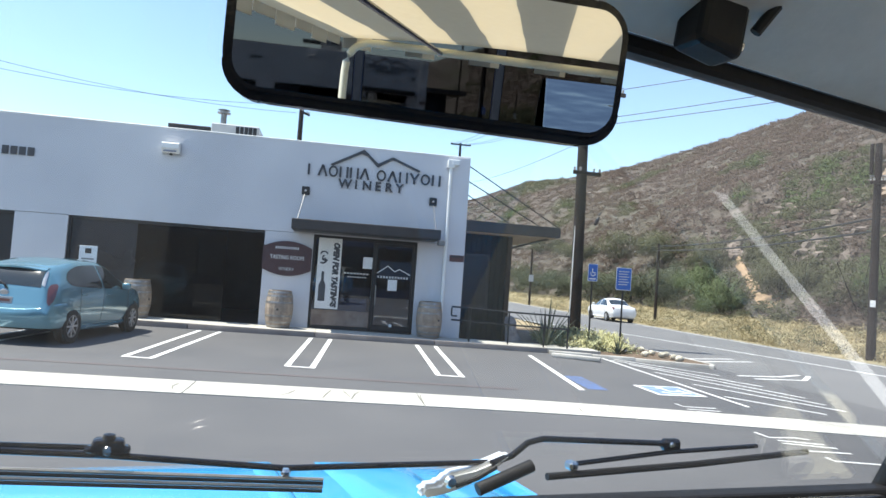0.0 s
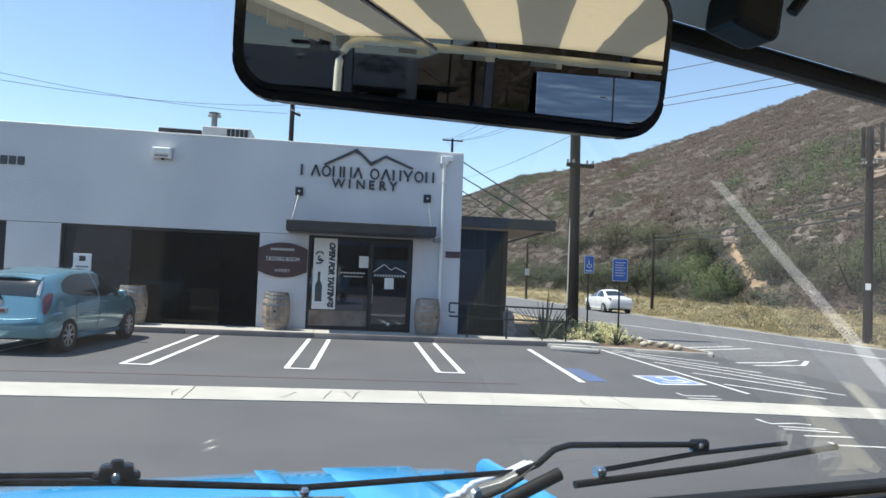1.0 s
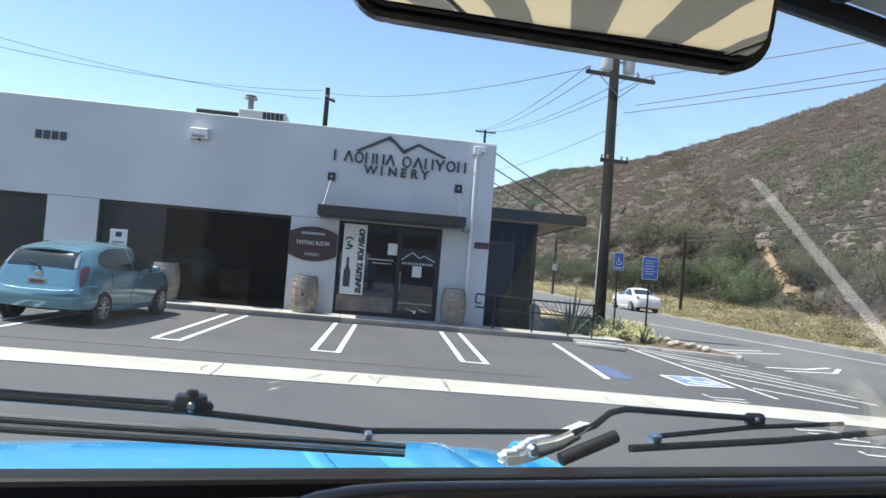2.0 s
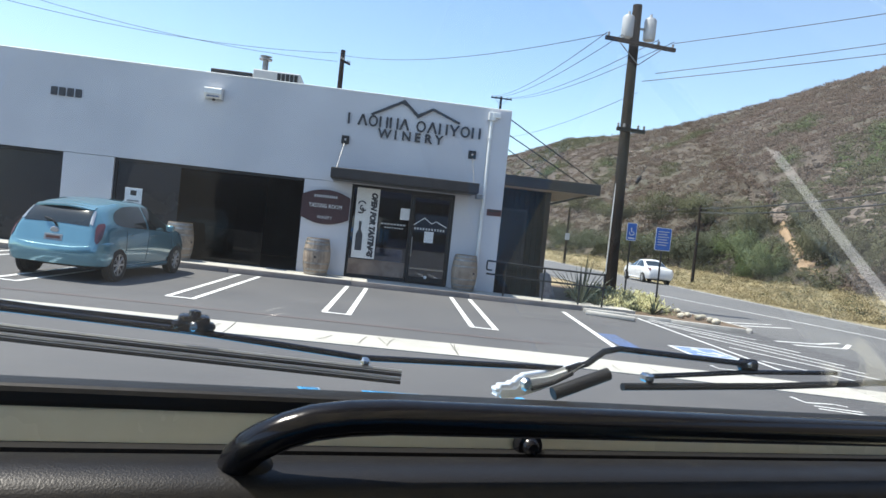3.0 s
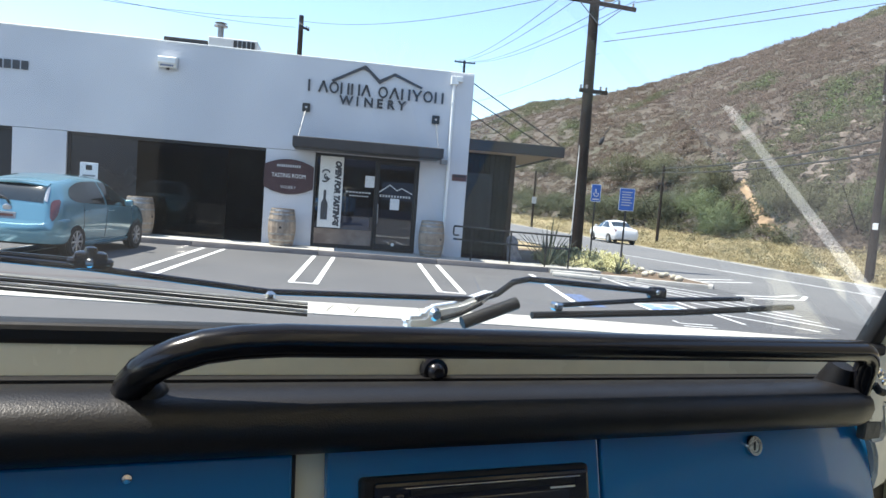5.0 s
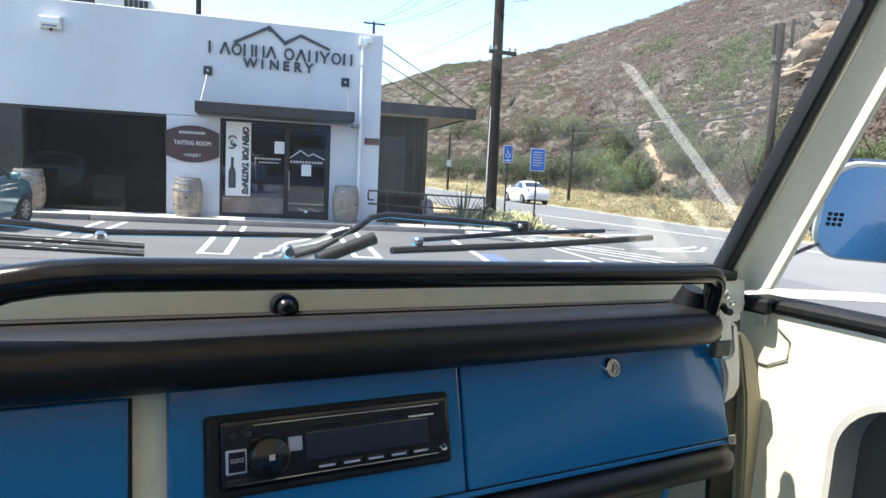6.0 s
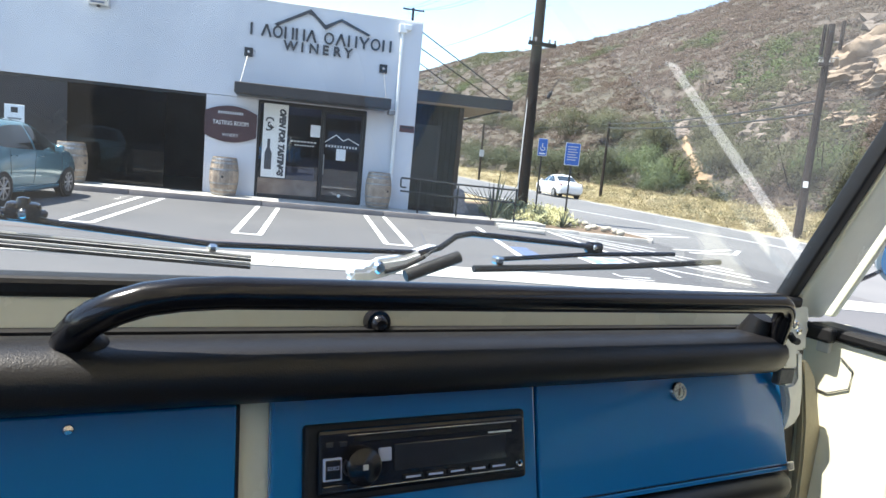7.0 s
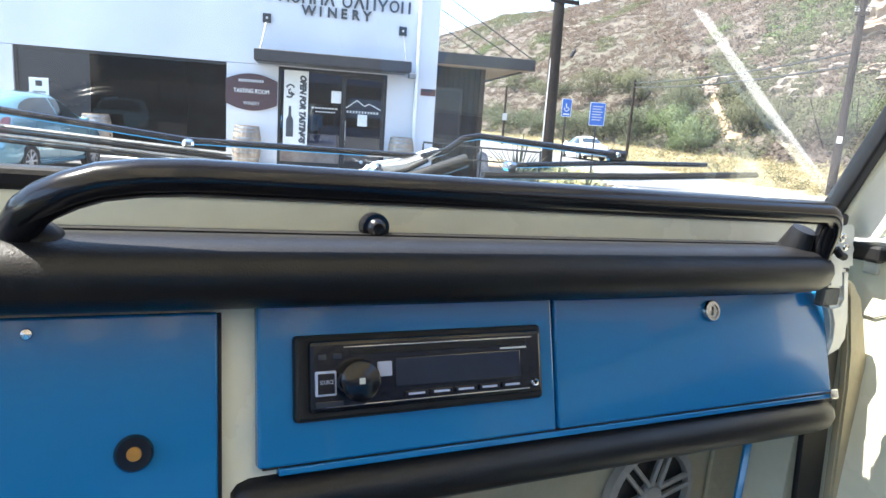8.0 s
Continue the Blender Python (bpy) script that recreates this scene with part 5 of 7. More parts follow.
def agave(x, y, r, n, seed, label, thin=0.03, spread=60):
    """A rosette of stiff blades."""
    rs = random.Random(seed)
    ob = thing("agave_plant", x, y, lot(x) + 0.0, 0, label, "agave", "agaves by the porch")
    for k in range(n):
        a, tilt = rs.random() * 6.28, radians(8 + spread * rs.random())
        L_ = r * (0.75 + 0.4 * rs.random())
        d = Vector((math.cos(a) * math.sin(tilt), math.sin(a) * math.sin(tilt), math.cos(tilt)))
        s = d.cross(Vector((0, 0, 1))).normalized() * thin
        bm = bmesh.new()
        rows = []
        for t, w in ((0, 0.7), (0.35, 1.0), (0.7, 0.6), (1.0, 0.05)):
            c = d * L_ * t - Vector((0, 0, 0.25 * L_ * t * t * math.sin(tilt)))
            up = d.cross(s).normalized() * 0.006
            rows.append([bm.verts.new(c - s * w), bm.verts.new(c + up * 2), bm.verts.new(c + s * w), bm.verts.new(c - up)])
        for p, q in zip(rows, rows[1:]):
            for i in range(4):
                bm.faces.new((p[i], p[(i + 1) % 4], q[(i + 1) % 4], q[i]))
        part("leaf_blade", bm, M["agave"], ob)
    return ob


agave(6.25, 17.85, 1.55, 24, 1, "tall spiky green agave by the hand rail", 0.026, 38)
agave(6.7, 17.75, 0.6, 22, 2, "dark spiky agave rosette by the hand rail", 0.035)
agave(8.25, 17.6, 0.5, 26, 4, "small dark agave rosette by the sign post", 0.03)
agave(7.3, 18.9, 0.7, 24, 6, "spiky green agave among ground cover", 0.025)
rs = np.random.RandomState(21)
pts = []
for _ in range(230):
    x, y = 6.95 + 1.85 * rs.rand(), 17.9 + 3.0 * rs.rand()
    pts.append((x, y, lot(x) - 0.02, 0.28 + 0.2 * rs.rand(), 0.42 + 0.35 * rs.rand()))
scatter("ground_cover", pts, M["yellowshrub"], 110, 0.09, 22, "yellow-green flowering ground cover in the island", "ground cover", 1.0)
STONES = ((9.1, 18.9), (9.15, 18.55), (8.5, 17.75), (9.37, 18.45), (8.85, 17.2), (9.28, 17.65), (9.3, 17.1), (9.58, 17.4), (9.42, 16.7), (9.36, 16.3))
for k, (x, y) in enumerate(STONES):
    bm = bmesh.new()
    bmesh.ops.create_icosphere(bm, subdivisions=2, radius=0.098 + 0.010 * math.sin(2.3 * k))
    for v in bm.verts:
        v.co += 0.03 * noise.noise_vector(v.co * 9 + Vector((k, 0, 0)))
        v.co.z *= 0.85
    ob = part("border_stone", bm, M["rock"], smooth=True)
    ob.matrix_basis = pose(x, y, 0.008, 0, 0, 40 * k)
    tagged(ob, label="rounded cream border stone in the planting island", category="stone", group="border stones")


# ---- cars ----
def smooth_rows(xs, tab):
    """A smooth curve without overshoot through the columns of a table: a function of x."""
    xs, tab = np.array(xs, float), np.array(tab, float)
    d = np.diff(tab, axis=0) / np.diff(xs)[:, None]
    m = np.zeros_like(tab)
    m[0], m[-1] = d[0], d[-1]
    for i in range(1, len(xs) - 1):
        ok = d[i - 1] * d[i] > 0
        m[i] = np.where(ok, 2 * d[i - 1] * d[i] / np.where(ok, d[i - 1] + d[i], 1), 0)

    def at(x):
        i = int(np.clip(np.searchsorted(xs, x) - 1, 0, len(xs) - 2))
        h = xs[i + 1] - xs[i]
        t = min(1.0, max(0.0, (x - xs[i]) / h))
        return (2 * t ** 3 - 3 * t * t + 1) * tab[i] + (t ** 3 - 2 * t * t + t) * h * m[i] + (3 * t * t - 2 * t ** 3) * tab[i + 1] + (t ** 3 - t * t) * h * m[i + 1]
    return at


# stations: y, bottom half width and height, widest half width and height, belt, roof edge, height of the middle
HATCH = ((-2.00, .50, .42, .60, .50, .58, .56, .50, .60, .605), (-1.965, .64, .36, .73, .50, .70, .60, .60, .66, .67), (-1.935, .70, .34, .775, .51, .735, .66, .615, .80, .82), (-1.90, .73, .33, .80, .52, .75, .72, .60, .93, .955),
         (-1.85, .75, .32, .82, .54, .755, .80, .575, 1.03, 1.06), (-1.75, .77, .30, .835, .57, .765, .88, .545, 1.165, 1.205), (-1.62, .78, .27, .843, .59, .775, .93, .53, 1.27, 1.325), (-1.3, .785, .24, .847, .60, .79, .95, .53, 1.345, 1.405),
         (-.6, .79, .21, .847, .60, .81, .94, .55, 1.42, 1.49), (.05, .79, .20, .845, .60, .825, .925, .55, 1.41, 1.485), (.5, .79, .20, .845, .60, .82, .905, .555, 1.315, 1.395), (.95, .79, .20, .845, .60, .81, .90, .60, 1.11, 1.18),
         (1.22, .78, .20, .84, .60, .80, .91, .69, 0.99, 1.045), (1.5, .77, .21, .83, .60, .78, .87, .66, 0.91, 0.955), (1.8, .70, .24, .77, .55, .72, .75, .57, .78, .80), (1.95, .58, .30, .66, .5, .62, .65, .5, .67, .68), (2.02, .44, .40, .5, .5, .48, .56, .4, .575, .58))
SEDAN = ((-2.25, .55, .44, .62, .52, .60, .62, .50, .66, .67), (-2.2, .68, .35, .74, .52, .73, .72, .62, .86, .88), (-2.1, .73, .30, .79, .54, .775, .84, .64, .95, .965), (-1.6, .77, .24, .84, .60, .82, .93, .64, .99, 1.01),
         (-1.35, .78, .23, .845, .60, .825, .94, .61, 1.06, 1.10), (-.9, .79, .21, .845, .60, .83, .935, .575, 1.27, 1.33)) + ((-.6, .79, .21, .845, .60, .825, .955, .545, 1.38, 1.455), (.05, .79, .20, .845, .60, .825, .925, .55, 1.34, 1.41), (.5, .79, .20, .845, .60, .82, .905, .555, 1.22, 1.285), (.95, .79, .20, .845, .60, .81, .90, .60, 1.02, 1.08), (1.22, .78, .20, .84, .60, .80, .91, .69, .945, .985)) + ((1.6, .77, .21, .83, .60, .78, .86, .66, .885, .92), (2.0, .70, .24, .77, .55, .72, .75, .57, .78, .80), (2.18, .58, .30, .66, .5, .62, .65, .5, .67, .68), (2.26, .44, .40, .5, .5, .48, .56, .4, .575, .58))


def car(name, label, paint, x, y, rz, rows, hatch=True, wb=1.275):
    """A car: one lofted shell of smooth sections, with panes, lamps, bumper and wheels on it."""
    ob = thing(name, x, y, lot(x), rz, label, "car")
    ob.matrix_basis = pose(x, y, lot(x), 0, 0.8, rz)
    sec = smooth_rows([r[0] for r in rows], [r[1:] for r in rows])

    def ctrl(q):
        w0, z0, wm, zm, wb_, zb, wr, zr, zt = sec(q)
        return np.array([(0, z0), (w0 * 0.88, z0), (w0, z0 + 0.05), (wm, zm), (wb_, zb), ((wb_ + wr) / 2 + 0.03 * (zr - zb) / 0.4, (zb + zr) / 2), (wr, zr), (wr * 0.62, zr + 0.72 * (zt - zr)), (0, zt)])

    def shell(q, v, side=1, off=0.0):
        """The point at length q and place v along the section: 4 is the belt, 6 the roof edge, 8 the middle."""
        c = ctrl(q)

        def at(u):
            i = int(min(7, max(0, math.floor(u))))
            t = u - i
            p0, p1, p2, p3 = c[max(0, i - 1)], c[i], c[i + 1], (c[i + 2] if i < 7 else np.array([-c[7][0], c[7][1]]))
            return 0.5 * ((2 * p1) + (p2 - p0) * t + (2 * p0 - 5 * p1 + 4 * p2 - p3) * t * t + (3 * p1 - p0 - 3 * p2 + p3) * t ** 3)
        p = at(v)
        if off:
            a, b = at(max(0, v - 0.05)), at(min(8, v + 0.05))
            d = b - a
            n = np.array([d[1], -d[0]]) / max(1e-6, float(np.hypot(*d)))
            e = 0.02
            s0, s1 = shell(q - e, v), shell(q + e, v)
            ty = Vector(((s1.x - s0.x), 2 * e, (s1.z - s0.z)))
            tv = Vector((d[0], 0, d[1]))
            nn = ty.cross(tv).normalized()
            if nn.x * n[0] + nn.z * n[1] < 0:
                nn = -nn
            return Vector((side * (p[0] + off * nn.x), q + off * nn.y, p[1] + off * nn.z))
        return Vector((side * p[0], q, p[1]))

    ys = sorted(set([r[0] for r in rows] + list(np.linspace(rows[0][0], rows[-1][0], 46)) + list(np.linspace(rows[0][0], rows[0][0] + 0.4, 22))))
    vv = [i / 4 for i in range(33)]
    bm = bmesh.new()
    loops = []
    for q in ys:
        half = [shell(q, v) for v in vv]
        loops.append([bm.verts.new(p) for p in half] + [bm.verts.new((-p.x, p.y, p.z)) for p in half[-2:0:-1]])
    n = len(loops[0])
    for a, b in zip(loops, loops[1:]):
        for i in range(n):
            bm.faces.new((a[i], a[(i + 1) % n], b[(i + 1) % n], b[i]))
    bm.faces.new(loops[0])
    bm.faces.new(loops[-1])
    bmesh.ops.recalc_face_normals(bm, faces=bm.faces[:])
    part("body", bm, paint, ob, "painted steel body", smooth=True)

    def patch(nm, edge, sides, material, lab="", off=0.006, nq=16, nv=6, parent=None):
        """A piece laid on the shell: edge holds rows of (length, lower place, upper place)."""
        bm = bmesh.new()
        lo, hi = [(e[0], e[1]) for e in edge], [(e[0], e[2]) for e in edge]
        grid_ = []
        for q in np.linspace(edge[0][0], edge[-1][0], nq):
            a = float(np.interp(q, [e[0] for e in lo], [e[1] for e in lo]))
            b = float(np.interp(q, [e[0] for e in hi], [e[1] for e in hi]))
            if sides == 0:
                col = [shell(q, a + (b - a) * i / nv, 1, off) for i in range(nv + 1)]
                col = col + [Vector((-p.x, p.y, p.z)) for p in col[::-1][1:]]
            else:
                col = [shell(q, a + (b - a) * i / nv, sides, off) for i in range(nv + 1)]
            grid_.append([bm.verts.new(p) for p in col])
        for a, b in zip(grid_, grid_[1:]):
            for i in range(len(a) - 1):
                bm.faces.new((a[i], a[i + 1], b[i + 1], b[i]))
        bmesh.ops.recalc_face_normals(bm, faces=bm.faces[:])
        return part(nm, bm, material, parent or ob, lab, smooth=True)

    y0, y1 = rows[0][0], rows[-1][0]
    rear = [(-1.34, 4.60, 4.95), (-1.28, 4.36, 5.25), (-1.15, 4.22, 5.5), (-0.9, 4.16, 5.7), (-0.18, 4.10, 5.82)] if hatch else [(-1.42, 4.15, 4.4), (-1.1, 4.12, 5.1), (-0.8, 4.10, 5.6), (-0.18, 4.10, 5.80)]
    front = [(-0.10, 4.10, 5.82), (0.28, 4.10, 5.78), (0.55, 4.12, 5.68), (0.80, 4.16, 5.45), (0.95, 4.25, 4.9)]
    for side in (1, -1):
        patch("side_window", rear, side, M["panel2"], "dark rear side window")
        patch("side_window", front, side, M["panel2"], "dark front side window")
        part("door_mirror", box(side * 0.82 if side > 0 else -0.98, 0.98 if side > 0 else -0.82, 0.66, 0.77, 0.93, 1.06, bevel=0.035, seg=3), paint, ob, smooth=True)
        for q0 in (-0.14, 0.98, -1.02):
            part("door_gap", tube([shell(q0 + 0.04 * (v > 3.5), v, side, 0.001) for v in (2.3, 2.7, 3.0, 3.4, 3.8, 4.05)], 0.005, 5), M["dark"], ob)
        for q0 in (-0.90, 0.06):
            part("door_handle", tube([shell(q0 - 0.09, 3.72, side, 0.012), shell(q0 - 0.05, 3.72, side, 0.03), shell(q0 + 0.05, 3.72, side, 0.03), shell(q0 + 0.09, 3.72, side, 0.012)], 0.012, 6), M["carwhite"] if not hatch else paint, ob, smooth=True)
        part("side_sill", tube([(side * 0.785, -0.9, 0.25), (side * 0.80, 0.0, 0.24), (side * 0.785, 0.9, 0.25)], 0.05, 8), paint, ob, smooth=True)
        lp = [(-1.925, 4.0, 4.7), (-1.89, 3.85, 5.1), (-1.84, 3.8, 5.25), (-1.78, 3.95, 5.15), (-1.72, 4.2, 4.95), (-1.66, 4.45, 4.7)] if hatch else [(y0 + 0.06, 4.0, 5.6), (y0 + 0.16, 4.0, 5.6), (y0 + 0.36, 4.2, 4.8)]
        lm = patch("tail_lamp", lp, side, M["lampred"], "red and clear tail lamp", 0.014, 12, 5)
        if not hatch:
            patch("lamp_lens", [(e[0] + 0.012, e[1] + 0.42 * (e[2] - e[1]), e[1] + 0.66 * (e[2] - e[1])) for e in lp[1:4]], side, M["alloy"], "clear lens", 0.022, 6, 3, lm)
        patch("head_lamp", [(y1 - 0.48, 4.3, 4.8), (y1 - 0.3, 3.9, 5.6), (y1 - 0.12, 3.8, 5.8)], side, M["alloy"], "clear head lamp", 0.008, 10, 4)
        for q0 in (-wb, wb):
            part("wheel_arch", lathe([(0.315, -0.03), (0.345, -0.03), (0.345, 0.010), (0.315, 0.010)], 28, pose(side * 0.826, q0, 0.315, 0, 90 * side)), M["dark"], ob)
            part("arch_shadow", lathe([(0, -0.06), (0.335, -0.06), (0.335, 0.004), (0, 0.004)], 28, pose(side * 0.828, q0, 0.315, 0, 90 * side)), M["ink"], ob)
            wm = pose(side * 0.765, q0, 0.305, 0, 90 * side)
            w = part("wheel", lathe([(0.19, -0.09), (0.285, -0.09), (0.305, -0.06), (0.305, 0.075), (0.285, 0.095), (0.205, 0.095), (0.20, 0.06)], 28, wm), M["rubber"], ob, "black tyre", smooth=True)
            part("rim", lathe([(0.17, 0.085), (0.205, 0.095), (0.205, 0.05), (0.18, 0.045), (0.0, 0.04)], 26, wm), M["galv"], w, smooth=True)
            for k in range(8):
                part("spoke", box(0.02, 0.19, -0.017, 0.017, 0.07, 0.095, bevel=0.006, m=wm @ pose(0, 0, 0, 0, 0, 45 * k)), M["alloy"], w)
            part("hub_cap", lathe([(0, 0.105), (0.04, 0.10), (0.05, 0.07)], 14, wm), M["alloy"], w, smooth=True)
    if hatch:
        for side in (1, -1):
            patch("lamp_spike", [(-1.86, 5.72, 6.08), (-1.80, 5.70, 6.05), (-1.72, 5.78, 6.02), (-1.66, 5.88, 6.0)], side, M["alloy"], "clear lamp spike beside the rear glass", 0.012, 8, 3)
        patch("rear_window", [(-1.885, 6.14, 8), (-1.645, 6.10, 8)], 0, M["panel2"], "dark tinted rear glass", 0.006, 10, 8)
        bm = bmesh.new()
        rows_ = []
        for u in np.linspace(-1, 1, 15):
            xx, e = 0.515 * u, u * u
            zt = 1.335 - 0.045 * e
            rows_.append([bm.verts.new(p) for p in ((xx, -1.40, zt + 0.022), (xx, -1.60, zt + 0.012), (xx, -1.745 + 0.06 * e, zt - 0.026), (xx, -1.745 + 0.06 * e, zt - 0.052), (xx, -1.62, zt - 0.05))])
        for a, b in zip(rows_, rows_[1:]):
            for q in range(4):
                bm.faces.new((a[q], a[q + 1], b[q + 1], b[q]))
        part("spoiler", bm, paint, ob, "roof lip over the rear glass", smooth=True)
        part("rear_wiper", tube([(0.03, -1.925, 0.93), (0.0, -1.935, 0.99), (-0.07, -1.925, 1.03), (-0.20, -1.90, 1.06)], 0.019, 8), M["dark"], ob)
        part("badge", lathe([(0, 0.012), (0.05, 0.009), (0.06, 0)], 18, pose(0, -1.93, 0.86, 98) @ Matrix.Diagonal((1.3, 1, 1, 1))), M["alloy"], ob, "oval chrome badge")
        plan = [(0.848, -1.52), (0.846, -1.62), (0.838, -1.72), (0.81, -1.83), (0.755, -1.905), (0.64, -1.97), (0.42, -2.015), (0.2, -2.03), (0, -2.035)]
        plan = plan + [(-a, b) for a, b in plan[::-1][1:]]
        prof = [(-0.12, 0.285), (-0.03, 0.295), (0.004, 0.36), (0.02, 0.46), (0.02, 0.54), (0.004, 0.59), (-0.045, 0.615), (-0.14, 0.625)]
        bm = bmesh.new()
        loops = []
        for i, p in enumerate(plan):
            d = Vector(plan[min(i + 1, len(plan) - 1)]) - Vector(plan[max(i - 1, 0)])
            o = Vector((d.y, -d.x)).normalized() * -1
            up = 0.11 * (abs(p[0]) / 0.84) ** 3
            loops.append([bm.verts.new((p[0] + o.x * k * (1 if abs(p[0]) < 0.8 else 0.6), p[1] + o.y * k, z + (up if z > 0.5 else 0))) for k, z in prof])
        for a, b in zip(loops, loops[1:]):
            for i in range(len(prof) - 1):
                bm.faces.new((a[i], a[i + 1], b[i + 1], b[i]))
        bmesh.ops.recalc_face_normals(bm, faces=bm.faces[:])
        part("bumper", bm, paint, ob, "painted rear bumper with a lip", smooth=True)
        part("plate", box(-0.16, 0.16, -0.012, 0.0, -0.055, 0.055, bevel=0.003, m=pose(0, -1.945, 0.735, -8)), M["plate"], ob, "plain dull plate")
        part("plate_bar", box(-0.12, 0.12, -0.016, -0.013, -0.022, 0.022, m=pose(0, -1.945, 0.735, -8)), M["signred"], ob)
    else:
        patch("rear_window", [(-1.42, 6.1, 8), (-0.86, 6.1, 8)], 0, M["panel2"], "dark tinted rear glass", 0.006, 10, 8)
    patch("windscreen", [(0.30, 6.12, 8), (1.05, 6.12, 8)], 0, M["panel2"], "dark tinted windscreen", 0.006, 14, 8)
    part("under_tray", box(-0.66, 0.66, -1.35, 1.6, 0.19, 0.27), M["dark"], ob)
    return ob


M["plate"] = mat("worn_plate", (0.22, 0.24, 0.27), 0.5, var=0.1, scale=8, fine=50, bump=0.05)
car("hatchback_car", "teal blue compact hatchback parked in a bay", M["teal"], -4.88, 14.33, -7.1, HATCH)
car("sedan_car", "white sedan out on the road", M["carwhite"], 18.3, 41.0, -1, SEDAN, hatch=False, wb=1.32)


# ---- the truck in which the camera rides ----
truck = thing("off_road_truck", m=pose(0.3, 0.6, 0, 0, 2.0, 14.3), label="open-sided blue off-road truck with cream trim and striped canopy", category="truck")
T = dict(
    blue=mat("blue_dash_paint", (0.004, 0.150, 0.36), 0.24, var=0.015, scale=2, fine=90, bump=0.02, coat=0.35, spec=0.4),
    body=mat("light_blue_body_paint", (0.04, 0.36, 0.72), 0.25, var=0.04, scale=3, fine=90, bump=0.0, coat=0.7),
    cream=mat("cream_enamel", (0.74, 0.73, 0.58), 0.26, var=0.04, scale=6, fine=70, bump=0.03, col2=(0.68, 0.66, 0.52)),
    vinyl=mat("black_grained_vinyl", (0.0096, 0.0095, 0.0108), 0.40, var=0.1, scale=25, fine=760, bump=0.26, dist=0.001, spec=0.38),
    gloss=mat("gloss_black_tube", (0.008, 0.008, 0.010), 0.16, var=0.08, scale=20, fine=120, bump=0.02, spec=0.35),
    gasket=mat("black_gasket", (0.008, 0.008, 0.009), 0.55, var=0.1, scale=20, fine=90, bump=0.05, spec=0.35),
    plastic=mat("black_plastic", (0.007, 0.007, 0.010), 0.2, var=0.08, scale=25, fine=150, bump=0.03),
    chrome=mat("worn_chrome", (0.60, 0.60, 0.59), 0.18, metal=1.0, var=0.06, scale=40, fine=150, bump=0.03),
    latch=mat("grey_cast_latch", (0.58, 0.58, 0.54), 0.35, metal=0.25, var=0.08, scale=30, fine=120, bump=0.05),
    silver=mat("bright_silver_casting", (0.80, 0.80, 0.79), 0.3, metal=0.4, var=0.08, scale=40, fine=150, bump=0.05),
    lcd=mat("dark_display", (0.022, 0.026, 0.034), 0.12, var=0.06, scale=30, fine=90, bump=0.0, coat=0.5),
    button=mat("pale_blue_button", (0.42, 0.46, 0.60), 0.35, var=0.05, scale=30, fine=90, bump=0.0),
    orange=mat("amber_knob", (0.45, 0.22, 0.04), 0.35, var=0.1, scale=60, fine=150, bump=0.0),
    kick=mat("tan_kick_panel", (0.36, 0.32, 0.22), 0.6, var=0.07, scale=6, fine=70, bump=0.1),
    pocket=mat("grey_door_pocket", (0.075, 0.075, 0.07), 0.6, var=0.08, scale=8, fine=120, bump=0.15),
    header=mat("grey_header", (0.72, 0.69, 0.63), 0.55, var=0.06, scale=8, fine=90, bump=0.06),
    grille=mat("grey_grille", (0.30, 0.29, 0.28), 0.5, metal=0.3, var=0.08, scale=40, fine=150, bump=0.05),
    floor=mat("black_floor_liner", (0.03, 0.03, 0.03), 0.8, var=0.1, scale=8, fine=120, bump=0.2),
)
T["mirror"] = bpy.data.materials.new("mirror_silver")
T["mirror"].use_nodes = True
_b = T["mirror"].node_tree.nodes["Principled BSDF"]
_b.inputs["Base Color"].default_value, _b.inputs["Metallic"].default_value, _b.inputs["Roughness"].default_value = (0.88, 0.89, 0.89, 1), 1.0, 0.0
S = 0.303                                   # slant of the dashboard face
NY, NZ = -0.957, 0.29


def face_y(z):
    return -0.006 + (z - 1.383) * S


FACE = Matrix.Translation((0, face_y(1.383), 1.383)) @ Matrix.Rotation(math.atan2(1, S), 4, "X")  # x along, y up the slant, z out to the cabin


def on_face(x0, x1, z0, z1, proud, deep, bevel=0.002, bm=None, seg=2):
    k = math.sqrt(1 + S * S)
    return box(x0, x1, (z0 - 1.383) * k, (z1 - 1.383) * k, -deep, proud, bevel=bevel, bm=bm, seg=seg, m=FACE)


dash = thing("dashboard")
dash.parent = truck
part("back_plate", on_face(-0.78, 0.509, 1.255, 1.40, -0.006, 0.02, 0.0), T["cream"], dash, "cream steel dash face behind the panels")
part("driver_panel", on_face(-0.77, -0.121, 1.262, 1.3915, 0.004, 0.005, 0.002), T["blue"], dash, "satin blue dash panel")
part("lower_seam", on_face(-0.092, 0.507, 1.2885, 1.2945, 0.001, 0.004, 0.0), T["gasket"], dash)
part("radio_panel", on_face(-0.096, 0.1465, 1.2905, 1.3965, 0.006, 0.005, 0.002), T["blue"], dash, "satin blue radio panel")
part("panel_gap", on_face(-0.1208, -0.1185, 1.262, 1.391, 0.002, 0.004, 0.0), T["gasket"], dash)
glove = part("glove_box_door", on_face(0.1495, 0.508, 1.2905, 1.3945, 0.006, 0.005, 0.0025), T["blue"], dash, "satin blue glove box door")
part("lower_lip", on_face(-0.082, 0.507, 1.2845, 1.2892, 0.005, 0.004, 0.001), T["blue"], dash, "blue lower lip of the dash")
